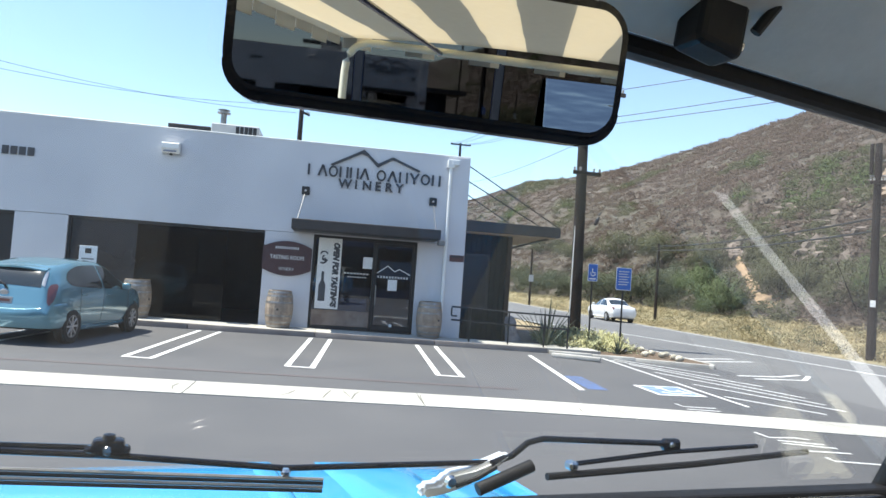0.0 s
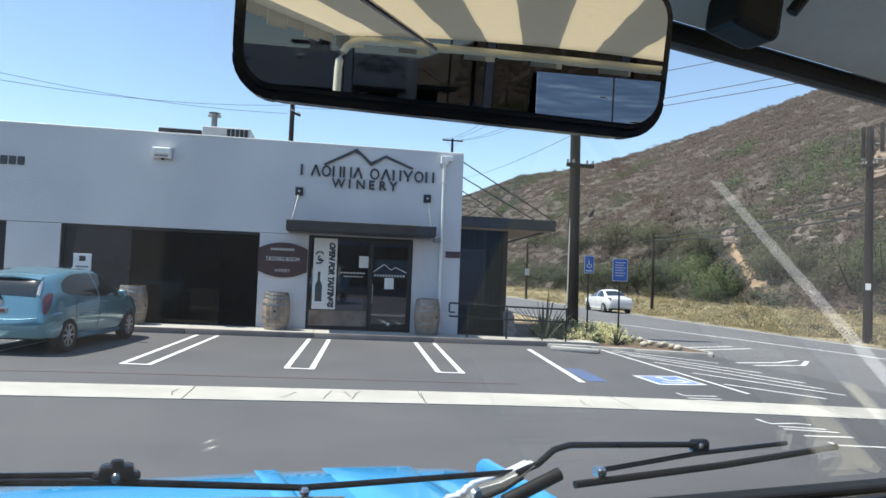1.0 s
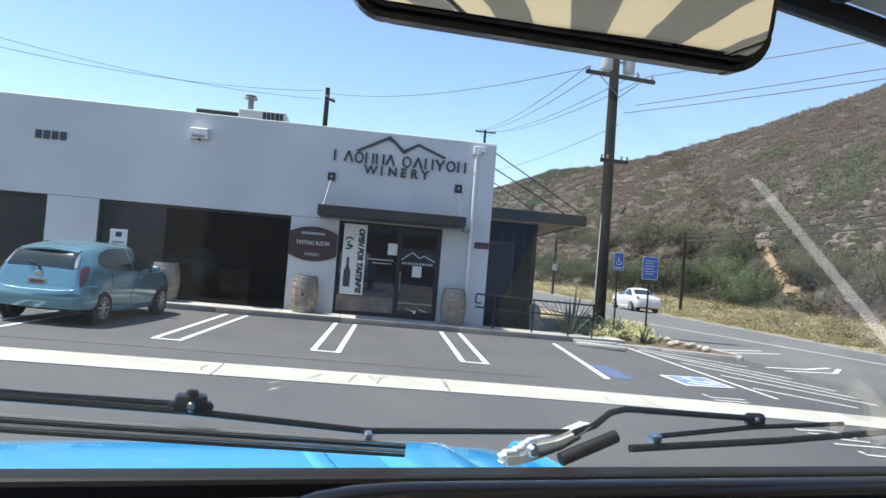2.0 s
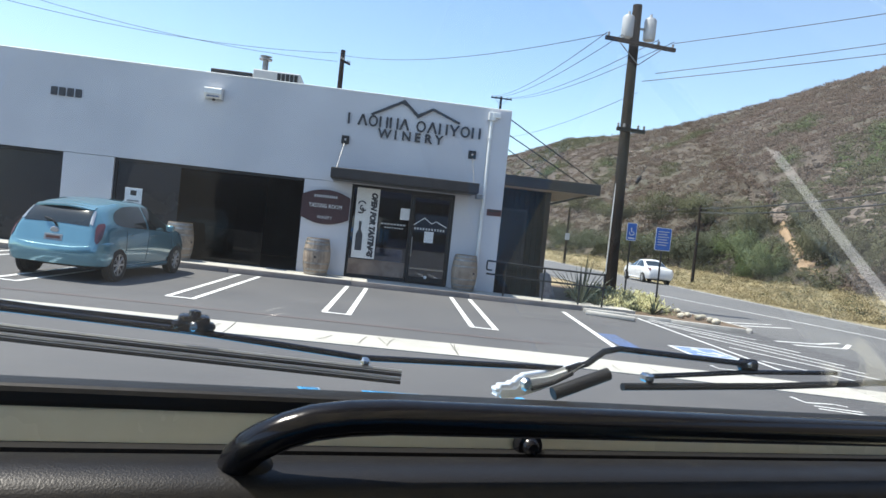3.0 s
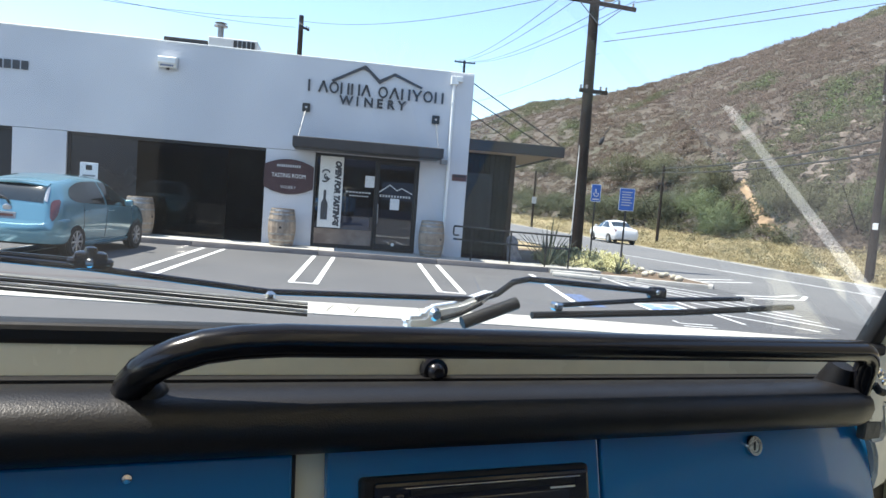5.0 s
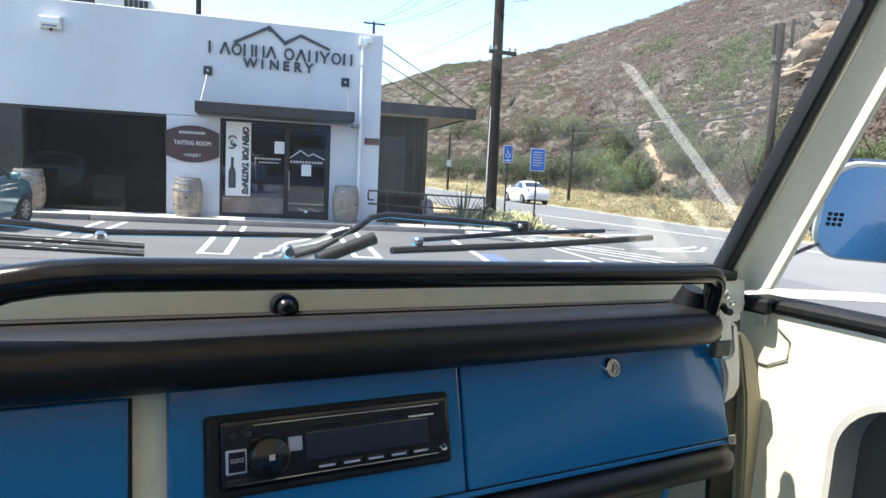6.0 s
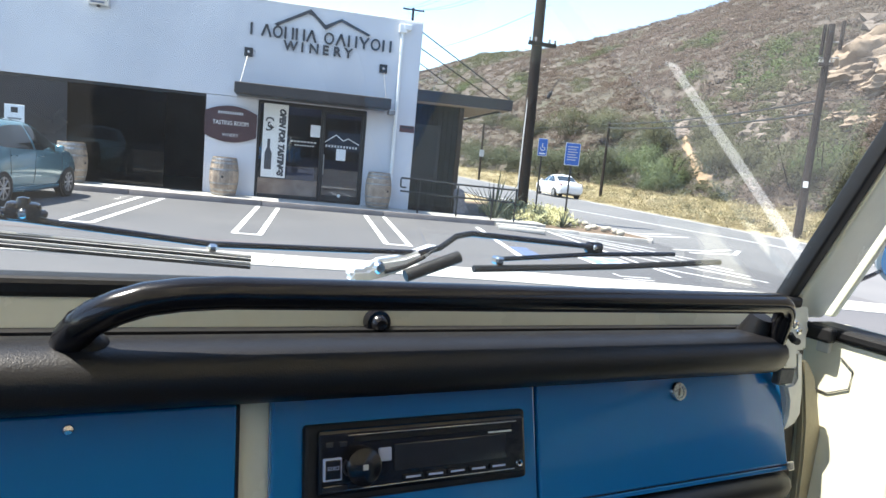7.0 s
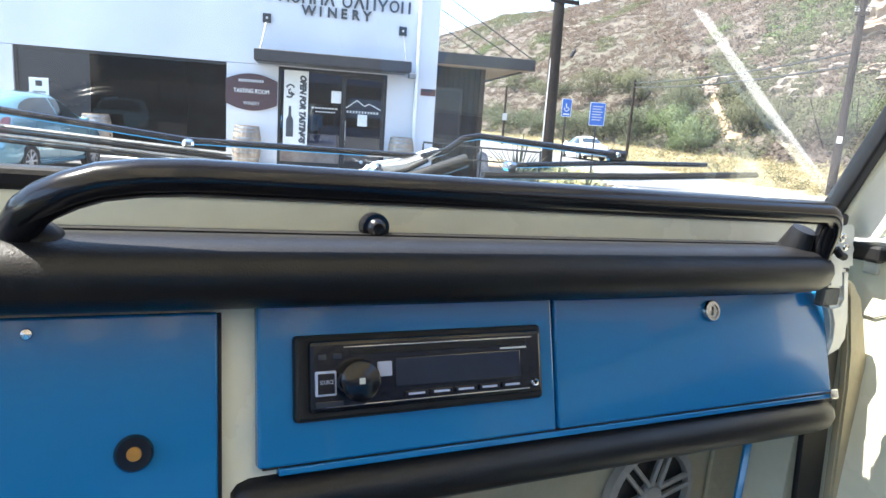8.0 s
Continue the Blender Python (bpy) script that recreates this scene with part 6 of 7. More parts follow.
for x0, x1, z0, z1 in ((0.511, 0.5155, 1.386, 1.394), (0.511, 0.516, 1.284, 1.294)):
    part("hinge_tab", on_face(x0 - 0.008, x1 - 0.001, z0, z1, 0.009, -0.0065, 0.001), T["chrome"], dash)
bm = lathe([(0, 0.004), (0.0062, 0.004), (0.0066, 0.005), (0.0092, 0.005), (0.0104, 0.002), (0.0104, 0)], 28, FACE @ pose(0.3325, -0.0045, 0.006))
lk = part("lock", bm, T["chrome"], glove, "round chrome key lock", smooth=True)
part("key_slot", box(-0.0008, 0.0008, -0.0042, 0.0042, 0.0, 0.0046, m=FACE @ pose(0.3325, -0.0045, 0.006, 0, 0, -12)), T["plastic"], dash)
bm = lathe([(0, 0.004), (0.010, 0.004), (0.0115, 0.001), (0.0115, 0)], 24, FACE @ pose(-0.171, -0.0765, 0.004))
kn = part("lighter_knob", bm, T["plastic"], dash, "black lighter knob with amber centre", smooth=True)
part("knob_centre", lathe([(0, 0.0055), (0.004, 0.0055), (0.0045, 0.004)], 16, FACE @ pose(-0.171, -0.0765, 0.004)), T["orange"], kn, "amber knob centre")
part("screw", lathe([(0, 0.003), (0.003, 0.0025), (0.0038, 0)], 12, FACE @ pose(-0.229, -0.001, 0.004)), T["chrome"], dash)


def extrude_x(profile, x0, x1, material, name, parent, label="", taper=0.0):
    """A profile (y, z) drawn along x, with rounded ends."""
    bm = bmesh.new()
    cy, cz = sum(p[0] for p in profile) / len(profile), sum(p[1] for p in profile) / len(profile)
    rows = []
    ends = [(0.0, 0.55), (0.004, 0.82), (0.012, 0.97), (0.03, 1.0)]
    xs = [(x0 + d, k) for d, k in ends] + [(x0 + (x1 - x0) * i / 24, 1.0) for i in range(2, 23)] + [(x1 - d, k) for d, k in reversed(ends)]
    for x, k in xs:
        rows.append([bm.verts.new((x, cy + (y - cy) * k, cz + (z - cz) * k)) for y, z in profile])
    n = len(profile)
    for a, b in zip(rows, rows[1:]):
        for i in range(n):
            bm.faces.new((a[i], a[(i + 1) % n], b[(i + 1) % n], b[i]))
    bm.faces.new(rows[0])
    bm.faces.new(rows[-1])
    return part(name, bm, material, parent, label, smooth=True)


pad = [(0.020, 1.437), (-0.004, 1.445), (-0.022, 1.4455), (-0.036, 1.442), (-0.045, 1.434), (-0.048, 1.424), (-0.045, 1.413), (-0.036, 1.404), (-0.022, 1.3985), (-0.005, 1.397), (0.020, 1.397)]
extrude_x(pad, -0.79, 0.471, T["vinyl"], "dash_pad", dash, "black grained vinyl crash pad")
roll = [(-0.020, 1.283), (-0.036, 1.2825), (-0.046, 1.277), (-0.050, 1.267), (-0.047, 1.255), (-0.038, 1.247), (-0.020, 1.2445), (-0.002, 1.248), (-0.002, 1.279)]
extrude_x(roll, -0.112, 0.517, T["vinyl"], "knee_roll", dash, "black padded knee roll")
extrude_x(roll, -0.78, -0.124, T["vinyl"], "knee_roll", dash, "black padded knee roll")

# radio
radio = thing("car_stereo")
radio.parent = truck


def rface(x0, x1, y0, y1, z0, z1, bevel=0.001, seg=2):
    return box(x0, x1, y0, y1, z0, z1, bevel=bevel, seg=seg, m=FACE @ pose(0.0, -0.0385, 0.006))


part("surround", rface(-0.0725, 0.131, -0.0300, 0.0290, -0.004, 0.006, 0.003), T["gasket"], radio, "matt black plastic surround")
part("face_plate", rface(-0.0635, 0.127, -0.0240, 0.0250, 0.004, 0.011, 0.003), T["plastic"], radio, "gloss black stereo face")
part("disc_slot", rface(-0.035, 0.112, 0.0145, 0.0185, 0.009, 0.0118, 0.0005), T["gasket"], radio)
part("trim_line", rface(-0.040, 0.117, 0.0195, 0.0205, 0.009, 0.0124, 0.0003), T["chrome"], radio)
part("trim_line", rface(-0.053, 0.114, -0.0205, -0.0196, 0.009, 0.0122, 0.0003), T["chrome"], radio)
part("display", rface(-0.001, 0.106, -0.0105, 0.0105, 0.010, 0.0122, 0.001), T["lcd"], radio, "dark glossy display window")
bm = lathe([(0, 0.012), (0.012, 0.0118), (0.0142, 0.010), (0.015, 0.002), (0.015, 0)], 32, FACE @ pose(-0.030, -0.0415, 0.0165))
vk = part("volume_knob", bm, T["plastic"], radio, "large black volume knob", smooth=True)
part("knob_mark", box(-0.002, 0.002, -0.002, 0.002, 0.012, 0.0127, m=FACE @ pose(-0.030, -0.0415, 0.0165)), T["latch"], vk)
sb = part("source_button", rface(-0.0600, -0.0450, -0.0125, 0.0045, 0.010, 0.0128, 0.001), T["button"], radio, "pale blue lit source button")
part("button_face", rface(-0.0585, -0.0465, -0.0110, 0.0030, 0.0118, 0.0133, 0.0006), T["plastic"], sb)
text_part("lettering", "SOURCE", 0.004, FACE @ pose(-0.0525, -0.0415, 0.0198), T["button"], sb, width=0.0095, depth=0.0002)
part("mode_button", rface(-0.0145, -0.0035, -0.002, 0.0085, 0.010, 0.0128, 0.001), T["button"], radio, "small pale blue button")
for i in range(5):
    part("preset_button", rface(0.006 + 0.0205 * i, 0.024 + 0.0205 * i, -0.0180, -0.0135, 0.009, 0.0128, 0.0007), T["plastic"], radio)
    part("button_print", rface(0.0085 + 0.0205 * i, 0.0215 + 0.0205 * i, -0.0166, -0.0150, 0.0120, 0.0132, 0.0), T["button"], radio)
part("brand_bar", rface(0.088, 0.112, 0.0115, 0.0130, 0.0105, 0.0116, 0.0), T["latch"], radio)
part("socket", lathe([(0.0015, 0.001), (0.0028, 0.0014), (0.0034, 0.0), (0.0034, -0.002)], 14, FACE @ pose(0.1195, -0.0545, 0.0172)), T["chrome"], radio)
for x in (-0.058, -0.047):
    part("small_button", rface(x, x + 0.006, 0.0120, 0.0160, 0.009, 0.0122, 0.0005), T["lcd"], radio)
part("small_button", rface(-0.060, -0.040, -0.0205, -0.0160, 0.009, 0.0122, 0.0006), T["lcd"], radio)

# windscreen frame, glass, posts
RAKE = -0.347


def glass_y(z):
    return 0.034 + RAKE * (z - 1.474)


frame_ob = thing("windscreen_frame")
frame_ob.parent = truck
extrude_x([(0.018, 1.425), (0.016, 1.437), (0.020, 1.446), (0.024, 1.466), (0.060, 1.466), (0.075, 1.425)], -0.80, 0.60, T["cream"], "lower_rail", frame_ob, "cream lower windscreen rail")
# black strip stands in for the shade in the gap above the pad
part("shadow_gap", box(-0.79, 0.50, 0.006, 0.0175, 1.434, 1.4445), T["gasket"], frame_ob, "black strip for the shadow line between rail and pad")
part("lower_gasket", box(-0.78, 0.575, 0.020, 0.046, 1.464, 1.478, bevel=0.004, seg=2), T["gasket"], frame_ob, "black rubber windscreen gasket")
part("glass", prism([(-0.74, 1.470), (0.565, 1.470), (0.575, 1.85), (-0.75, 1.85)], 0.005, Matrix.Translation((0, glass_y(0), 0)) @ Matrix(((1, 0, 0, 0), (0, RAKE, 1, 0), (0, 1, 0, 0), (0, 0, 0, 1)))), M["clear"], frame_ob, "clear flat windscreen glass").visible_shadow = False


def slanted(x0, x1, dy0, dy1, z0, z1, bevel, material, name, label="", sgn=1):
    """A post along the rake of the windscreen, leaning a little out and back towards its top."""
    bm = box(x0, x1, dy0, dy1, z0, z1, bevel=bevel, seg=3)
    for v in bm.verts:
        v.co.y += glass_y(v.co.z) - 0.05 * (v.co.z - 1.48)
        v.co.x += sgn * 0.045 * (v.co.z - 1.48)
    return part(name, bm, material, frame_ob, label, smooth=True)


for sgn, xr in ((1, 0.0), (-1, -0.18)):
    f = lambda a, b: sorted((sgn * a + xr, sgn * b + xr))
    slanted(*f(0.552, 0.571), -0.008, 0.014, 1.468, 1.86, 0.004, T["gasket"], "side_gasket", "black rubber windscreen gasket", sgn)
    slanted(*f(0.5715, 0.645), -0.012, 0.022, 1.448, 1.90, 0.005, T["cream"], "post", "cream windscreen post", sgn)
    slanted(*f(0.676, 0.687), -0.005, 0.022, 1.448, 1.90, 0.003, T["cream"], "drip_rail", "cream drip rail outside the windscreen post", sgn)
extrude_x([(-0.088, 1.862), (-0.098, 1.848), (-0.106, 1.842), (-0.150, 1.858), (-0.235, 1.900), (-0.24, 1.915), (-0.09, 1.915)], -0.80, 0.625, T["header"], "header", frame_ob, "grey windscreen header")
part("upper_gasket", box(-0.76, 0.58, -0.101, -0.083, 1.832, 1.846, bevel=0.003), T["gasket"], frame_ob)
part("visor_bracket", box(-0.0195, 0.0195, -0.152, -0.124, 1.826, 1.885, bevel=0.005, seg=2, m=pose(0.068, 0, 1.82, 0, 8, 0) @ pose(0, 0, -1.82)), T["gasket"], frame_ob, "black plastic visor bracket")
part("visor_clip", tube([(0.101, -0.148, 1.846), (0.112, -0.158, 1.868), (0.122, -0.165, 1.90)], 0.004, 8), T["gasket"], frame_ob)
part("clip_screw", lathe([(0, 0.003), (0.004, 0.002), (0.005, 0)], 10, pose(0.097, -0.138, 1.8385, 110)), T["chrome"], frame_ob)

bar = thing("grab_bar")
bar.parent = truck
LEG = [(-0.2335, -0.014, 1.428), (-0.2325, -0.019, 1.440), (-0.2300, -0.026, 1.451), (-0.2250, -0.033, 1.460), (-0.2180, -0.038, 1.4665), (-0.206, -0.0395, 1.473), (-0.191, -0.041, 1.4785), (-0.170, -0.042, 1.482), (-0.142, -0.043, 1.484)]
part("tube", tube(LEG + arc_path([(-0.05, -0.043, 1.484), (0.448, -0.043, 1.484), (0.456, -0.030, 1.44)], 0.062, 10), 0.0112, 16), T["gloss"], bar, "gloss black grab bar tube", smooth=True)
part("foot", lathe([(0, 0.010), (0.007, 0.009), (0.012, 0.005), (0.015, -0.006)], 22, pose(-0.221, -0.020, 1.442, 12)), T["gasket"], bar, smooth=True)
part("foot", lathe([(0, 0.030), (0.012, 0.030), (0.018, 0.0)], 18, pose(0.440, -0.010, 1.436, 20)), T["vinyl"], bar, smooth=True)
kb = part("mount_knob", lathe([(0, 0.017), (0.004, 0.018), (0.0065, 0.016), (0.0075, 0.013), (0.0105, 0.013), (0.0112, 0.009), (0.0105, 0.003), (0.007, 0.0)], 20, pose(-0.008, 0.022, 1.449, 90)), T["plastic"], frame_ob, "round black screw knob", smooth=True)

lt = thing("side_latch")
lt.parent = truck
part("bracket", prism([(0.468, 1.456), (0.474, 1.461), (0.490, 1.463), (0.502, 1.459), (0.511, 1.451), (0.518, 1.426), (0.501, 1.426), (0.508, 1.404), (0.483, 1.405), (0.474, 1.433), (0.467, 1.444)], 0.016, pose(0, -0.014, 0) @ UPRIGHT, bevel=0.003), T["latch"], lt, "grey cast latch bracket", smooth=True)
part("lever", prism([(0.502, 1.424), (0.515, 1.424), (0.530, 1.373), (0.534, 1.347), (0.526, 1.334), (0.508, 1.327), (0.504, 1.331), (0.508, 1.346), (0.505, 1.365), (0.494, 1.384), (0.509, 1.386), (0.512, 1.392)], 0.012, pose(0, -0.016, 0) @ UPRIGHT, bevel=0.003), T["latch"], lt, "grey cast latch lever", smooth=True)
part("inner_block", box(0.482, 0.510, -0.026, -0.016, 1.384, 1.4045, bevel=0.002), T["pocket"], lt)
part("pivot_pin", lathe([(0, 0.002), (0.0035, 0.0015), (0.0045, 0)], 14, pose(0.496, -0.030, 1.449, 90)), T["chrome"], lt)
part("hook", tube([(0.464, -0.040, 1.449), (0.468, -0.043, 1.443), (0.476, -0.043, 1.441)], 0.004, 8), T["gasket"], lt)
part("rivet", lathe([(0, 0.002), (0.004, 0.001), (0.005, 0)], 12, pose(0.469, -0.042, 1.460, 90)), T["chrome"], lt)

# inside mirror
mm = pose(-0.1415, -0.180, 1.7670, 0, 0, 0) @ Matrix.Rotation(radians(-15.3), 4, "Z") @ Matrix.Rotation(radians(7.6), 4, "X")
mir = thing("rear_view_mirror")
mir.parent = truck
part("shell", prism(rounded(0.1945, 0.072, 0.018, 7), 0.018, mm @ pose(0, -0.002, 0, 90, 0, 0) @ pose(0, 0, -0.018), bevel=0.004), T["plastic"], mir, "black plastic mirror shell", smooth=True)
part("mirror_glass", prism(rounded(0.1835, 0.060, 0.013, 7), 0.0012, mm @ pose(0, -0.0025, 0, 90, 0, 0)), T["mirror"], mir, "silvered mirror glass")
part("arm", tube([tuple(mm @ Vector((0, 0.015, 0.01))), (-0.13, -0.12, 1.80), (-0.12, -0.10, 1.855)], 0.007, 8), T["plastic"], mir)

# wipers on the outside of the glass
W = 0.052
wip = thing("wiper")
wip.parent = truck
for k, dz in enumerate((0.0, -0.003, -0.006, -0.009)):
    part("blade", tube([(-0.62, W + 0.004, 1.522 + dz), (-0.36, W + 0.002, 1.506 + dz), (-0.107, W, 1.493 + dz)], 0.0014, 6), T["gasket"] if k % 2 else M["galv"], wip)
part("blade_back", tube([(-0.62, W + 0.008, 1.530), (-0.264, W + 0.008, 1.511), (-0.137, W + 0.008, 1.500), (0.050, W + 0.01, 1.502)], 0.0026, 8), T["plastic"], wip, smooth=True)
part("clip", box(-0.141, -0.133, W - 0.002, W + 0.010, 1.4955, 1.5015, bevel=0.002), T["chrome"], wip)
part("arm", tube([(-0.62, W + 0.012, 1.535), (-0.36, W + 0.012, 1.5185), (-0.272, W + 0.012, 1.5155)], 0.0022, 6), T["plastic"], wip)
part("coupler", box(-0.275, -0.253, W + 0.002, W + 0.016, 1.510, 1.523, bevel=0.0035, seg=2), T["plastic"], wip, smooth=True)
part("coupler_pin", lathe([(0, 0.003), (0.0025, 0.0025), (0.0036, 0)], 14, pose(-0.264, W + 0.002, 1.5155, 90)), T["chrome"], wip, smooth=True)
part("coupler_side", box(-0.279, -0.249, W + 0.004, W + 0.014, 1.512, 1.518, bevel=0.002), T["plastic"], wip)
part("coupler_cap", lathe([(0, 0.007), (0.004, 0.006), (0.005, 0.0)], 14, pose(-0.264, W + 0.007, 1.520)), T["plastic"], wip)
part("hub", prism([(-0.020, 1.477), (-0.017, 1.4845), (-0.003, 1.4855), (0.005, 1.494), (0.030, 1.4985), (0.047, 1.505), (0.063, 1.511), (0.068, 1.508), (0.051, 1.4965), (0.037, 1.488), (0.021, 1.481), (0.004, 1.476), (-0.015, 1.473)], 0.016, pose(0.0, W + 0.02, 0) @ UPRIGHT, bevel=0.003), T["silver"], wip, "silver wiper drive hub", smooth=True)
part("hub_arm", tube([(0.030, W - 0.004, 1.4825), (0.062, W - 0.004, 1.4945), (0.083, W - 0.004, 1.5025)], 0.0058, 10), T["gasket"], wip, smooth=True)
part("hub_gap", tube([(0.012, W + 0.002, 1.4845), (0.032, W + 0.002, 1.4905), (0.050, W + 0.002, 1.500)], 0.0022, 8), T["gasket"], wip)
part("hub_bolt", lathe([(0, 0.004), (0.004, 0.004), (0.006, 0)], 12, pose(0.006, W + 0.002, 1.488, 90)), T["chrome"], wip)
wip2 = thing("wiper")
wip2.parent = truck
part("arm", tube([(0.046, W + 0.006, 1.502), (0.068, W + 0.008, 1.508), (0.084, W + 0.008, 1.520), (0.10, W + 0.008, 1.5235), (0.252, W + 0.008, 1.519)], 0.0030, 8), T["plastic"], wip2, smooth=True)
part("blade", tube([(0.103, W, 1.491), (0.28, W, 1.500), (0.446, W, 1.512)], 0.0035, 8), T["gasket"], wip2)
part("blade_back", tube([(0.128, W + 0.004, 1.5005), (0.25, W + 0.006, 1.511), (0.372, W + 0.004, 1.5175)], 0.0025, 8), T["plastic"], wip2)
part("clip", box(0.127, 0.137, W - 0.002, W + 0.010, 1.496, 1.504, bevel=0.002), T["chrome"], wip2)
part("coupler", box(0.244, 0.266, W + 0.003, W + 0.014, 1.512, 1.524, bevel=0.003), T["plastic"], wip2)
part("coupler_pin", lathe([(0, 0.002), (0.002, 0.0015), (0.0028, 0)], 12, pose(0.252, W + 0.003, 1.519, 90)), T["chrome"], wip2, smooth=True)

# right door, jamb, kick panel, loudspeaker
dr = thing("cab_door")
dr.parent = truck
PY, PZ, PW, PH, PR = -0.418, 1.170, 0.64, 0.385, 0.075    # pocket in the door


def side_frame(x0, x1, outer, inner, material, name, parent, label=""):
    """A plate with a hole, lying in a plane of constant x."""
    bm = bmesh.new()
    rings = []
    for x in (x0, x1):
        rings.append(([bm.verts.new((x, y, z)) for y, z in outer], [bm.verts.new((x, y, z)) for y, z in inner]))
    n = len(outer)
    for i in range(n):
        k = (i + 1) % n
        for o, q in rings:
            bm.faces.new((o[i], o[k], q[k], q[i]))
        for e in (0, 1):
            bm.faces.new((rings[0][e][i], rings[0][e][k], rings[1][e][k], rings[1][e][i]))
    return part(name, bm, material, parent, label, smooth=True)


hole = [(PY + a, PZ + b) for a, b in rounded(PW, PH, PR, 8)]


def out_to(y0, y1, z0, z1):
    """The hole's outline pushed out to a rectangle, point by point."""
    out = []
    for y, z in hole:
        dy, dz = y - PY, z - PZ
        k = min(((y1 - PY) if dy > 0 else (PY - y0)) / max(abs(dy), 1e-6), ((z1 - PZ) if dz > 0 else (PZ - z0)) / max(abs(dz), 1e-6))
        out.append((PY + dy * k, PZ + dz * k))
    return out


side_frame(0.612, 0.640, out_to(-1.02, 0.045, 0.62, 1.428), hole, T["cream"], "door_skin", dr, "cream painted inner door skin")
side_frame(0.606, 0.664, hole, [(PY + a, PZ + b) for a, b in rounded(PW - 0.016, PH - 0.016, PR - 0.007, 8)], T["latch"], "pocket_rim", dr, "grey pocket rim")
part("pocket", box(0.660, 0.668, PY - PW / 2 - 0.02, PY + PW / 2 + 0.02, PZ - PH / 2 - 0.02, PZ + PH / 2 + 0.02), T["pocket"], dr, "recessed grey door pocket")
part("outer_skin", box(0.670, 0.70, -1.02, -0.012, 0.62, 1.428, bevel=0.012, seg=2), T["body"], dr, "light blue outer door skin", smooth=True)
part("outer_lip", box(0.657, 0.692, -1.02, 0.03, 1.4285, 1.441, bevel=0.003, seg=2), T["cream"], dr, "cream lip along the top of the door", smooth=True)
part("corner_seal", box(0.590, 0.6055, -0.012, 0.045, 1.4265, 1.4465, bevel=0.004, seg=2), T["gasket"], dr, "black rubber corner seal")
part("sill_seal", box(0.606, 0.655, -1.02, 0.03, 1.430, 1.446, bevel=0.005, seg=2), T["gasket"], dr, "black window sill seal")
hexl = [(0.6105, 0.012, 1.363), (0.6105, -0.009, 1.362), (0.6105, -0.034, 1.376), (0.6105, -0.035, 1.399), (0.6105, -0.018, 1.411)]
part("pull_wire", tube(hexl, 0.0009, 6), T["pocket"], dr)
jm = thing("door_jamb")
LEAN = Matrix(((1, 0, -0.12, 0.12 * 1.40), (0, 1, 0, 0), (0, 0, 1, 0), (0, 0, 0, 1)))    # the jamb runs outwards towards the floor
jm.parent = truck
part("jamb_post", box(0.602, 0.70, 0.050, 0.11, 0.62, 1.42, bevel=0.006, seg=2), T["cream"], jm, "cream door jamb", smooth=True)
part("jamb_trim", prism([(0.548, 1.408), (0.560, 1.405), (0.577, 1.386), (0.590, 1.352), (0.602, 1.315), (0.6105, 1.27), (0.6105, 0.63), (0.568, 0.63), (0.570, 1.278), (0.566, 1.325), (0.556, 1.37)], 0.012, LEAN @ pose(0, 0.002, 0) @ UPRIGHT, bevel=0.003), T["kick"], jm, "tan trim on the door jamb", smooth=True)
part("jamb_gap", box(0.518, 0.5655, 0.001, 0.008, 0.66, 1.42, bevel=0.002, m=LEAN), T["gasket"], jm, "black rubber seal strip")
part("sill_tab", box(0.604, 0.612, -0.004, 0.012, 1.412, 1.4285, bevel=0.001), T["latch"], jm)
part("screw", lathe([(0, 0.002), (0.003, 0.001), (0.004, 0)], 10, pose(0.584, 0.01, 1.235, 0, -90)), T["chrome"], jm)
kp = thing("kick_panel")
kp.parent = truck
part("panel", box(-0.78, 0.60, 0.115, 0.13, 0.62, 1.40, bevel=0.004), T["kick"], kp, "tan fibreboard panel under the dash")
part("rib", box(0.530, 0.540, 0.108, 0.1148, 0.65, 1.26, bevel=0.002), T["kick"], kp)
sm = pose(0.425, 0.113, 1.103, 90, 0, 0)
spk = thing("loudspeaker")
spk.parent = truck
part("rim", lathe([(0.060, 0.0), (0.072, 0.0), (0.070, 0.010), (0.060, 0.012), (0.058, 0.004)], 36, sm), T["grille"], spk, "grey round loudspeaker rim", smooth=True)
part("cone", lathe([(0, 0.001), (0.06, 0.003)], 32, sm), T["gasket"], spk, "black loudspeaker cone")
part("hub", lathe([(0, 0.014), (0.014, 0.013), (0.018, 0.006), (0.018, 0.003)], 20, sm), T["grille"], spk, smooth=True)
for k in range(6):
    a = k * 60 + 15
    for d in (-0.007, 0.007):
        part("spoke", box(0.014, 0.062, d - 0.003, d + 0.003, 0.006, 0.012, bevel=0.001, m=sm @ pose(0, 0, 0, 0, 0, a)), T["grille"], spk)

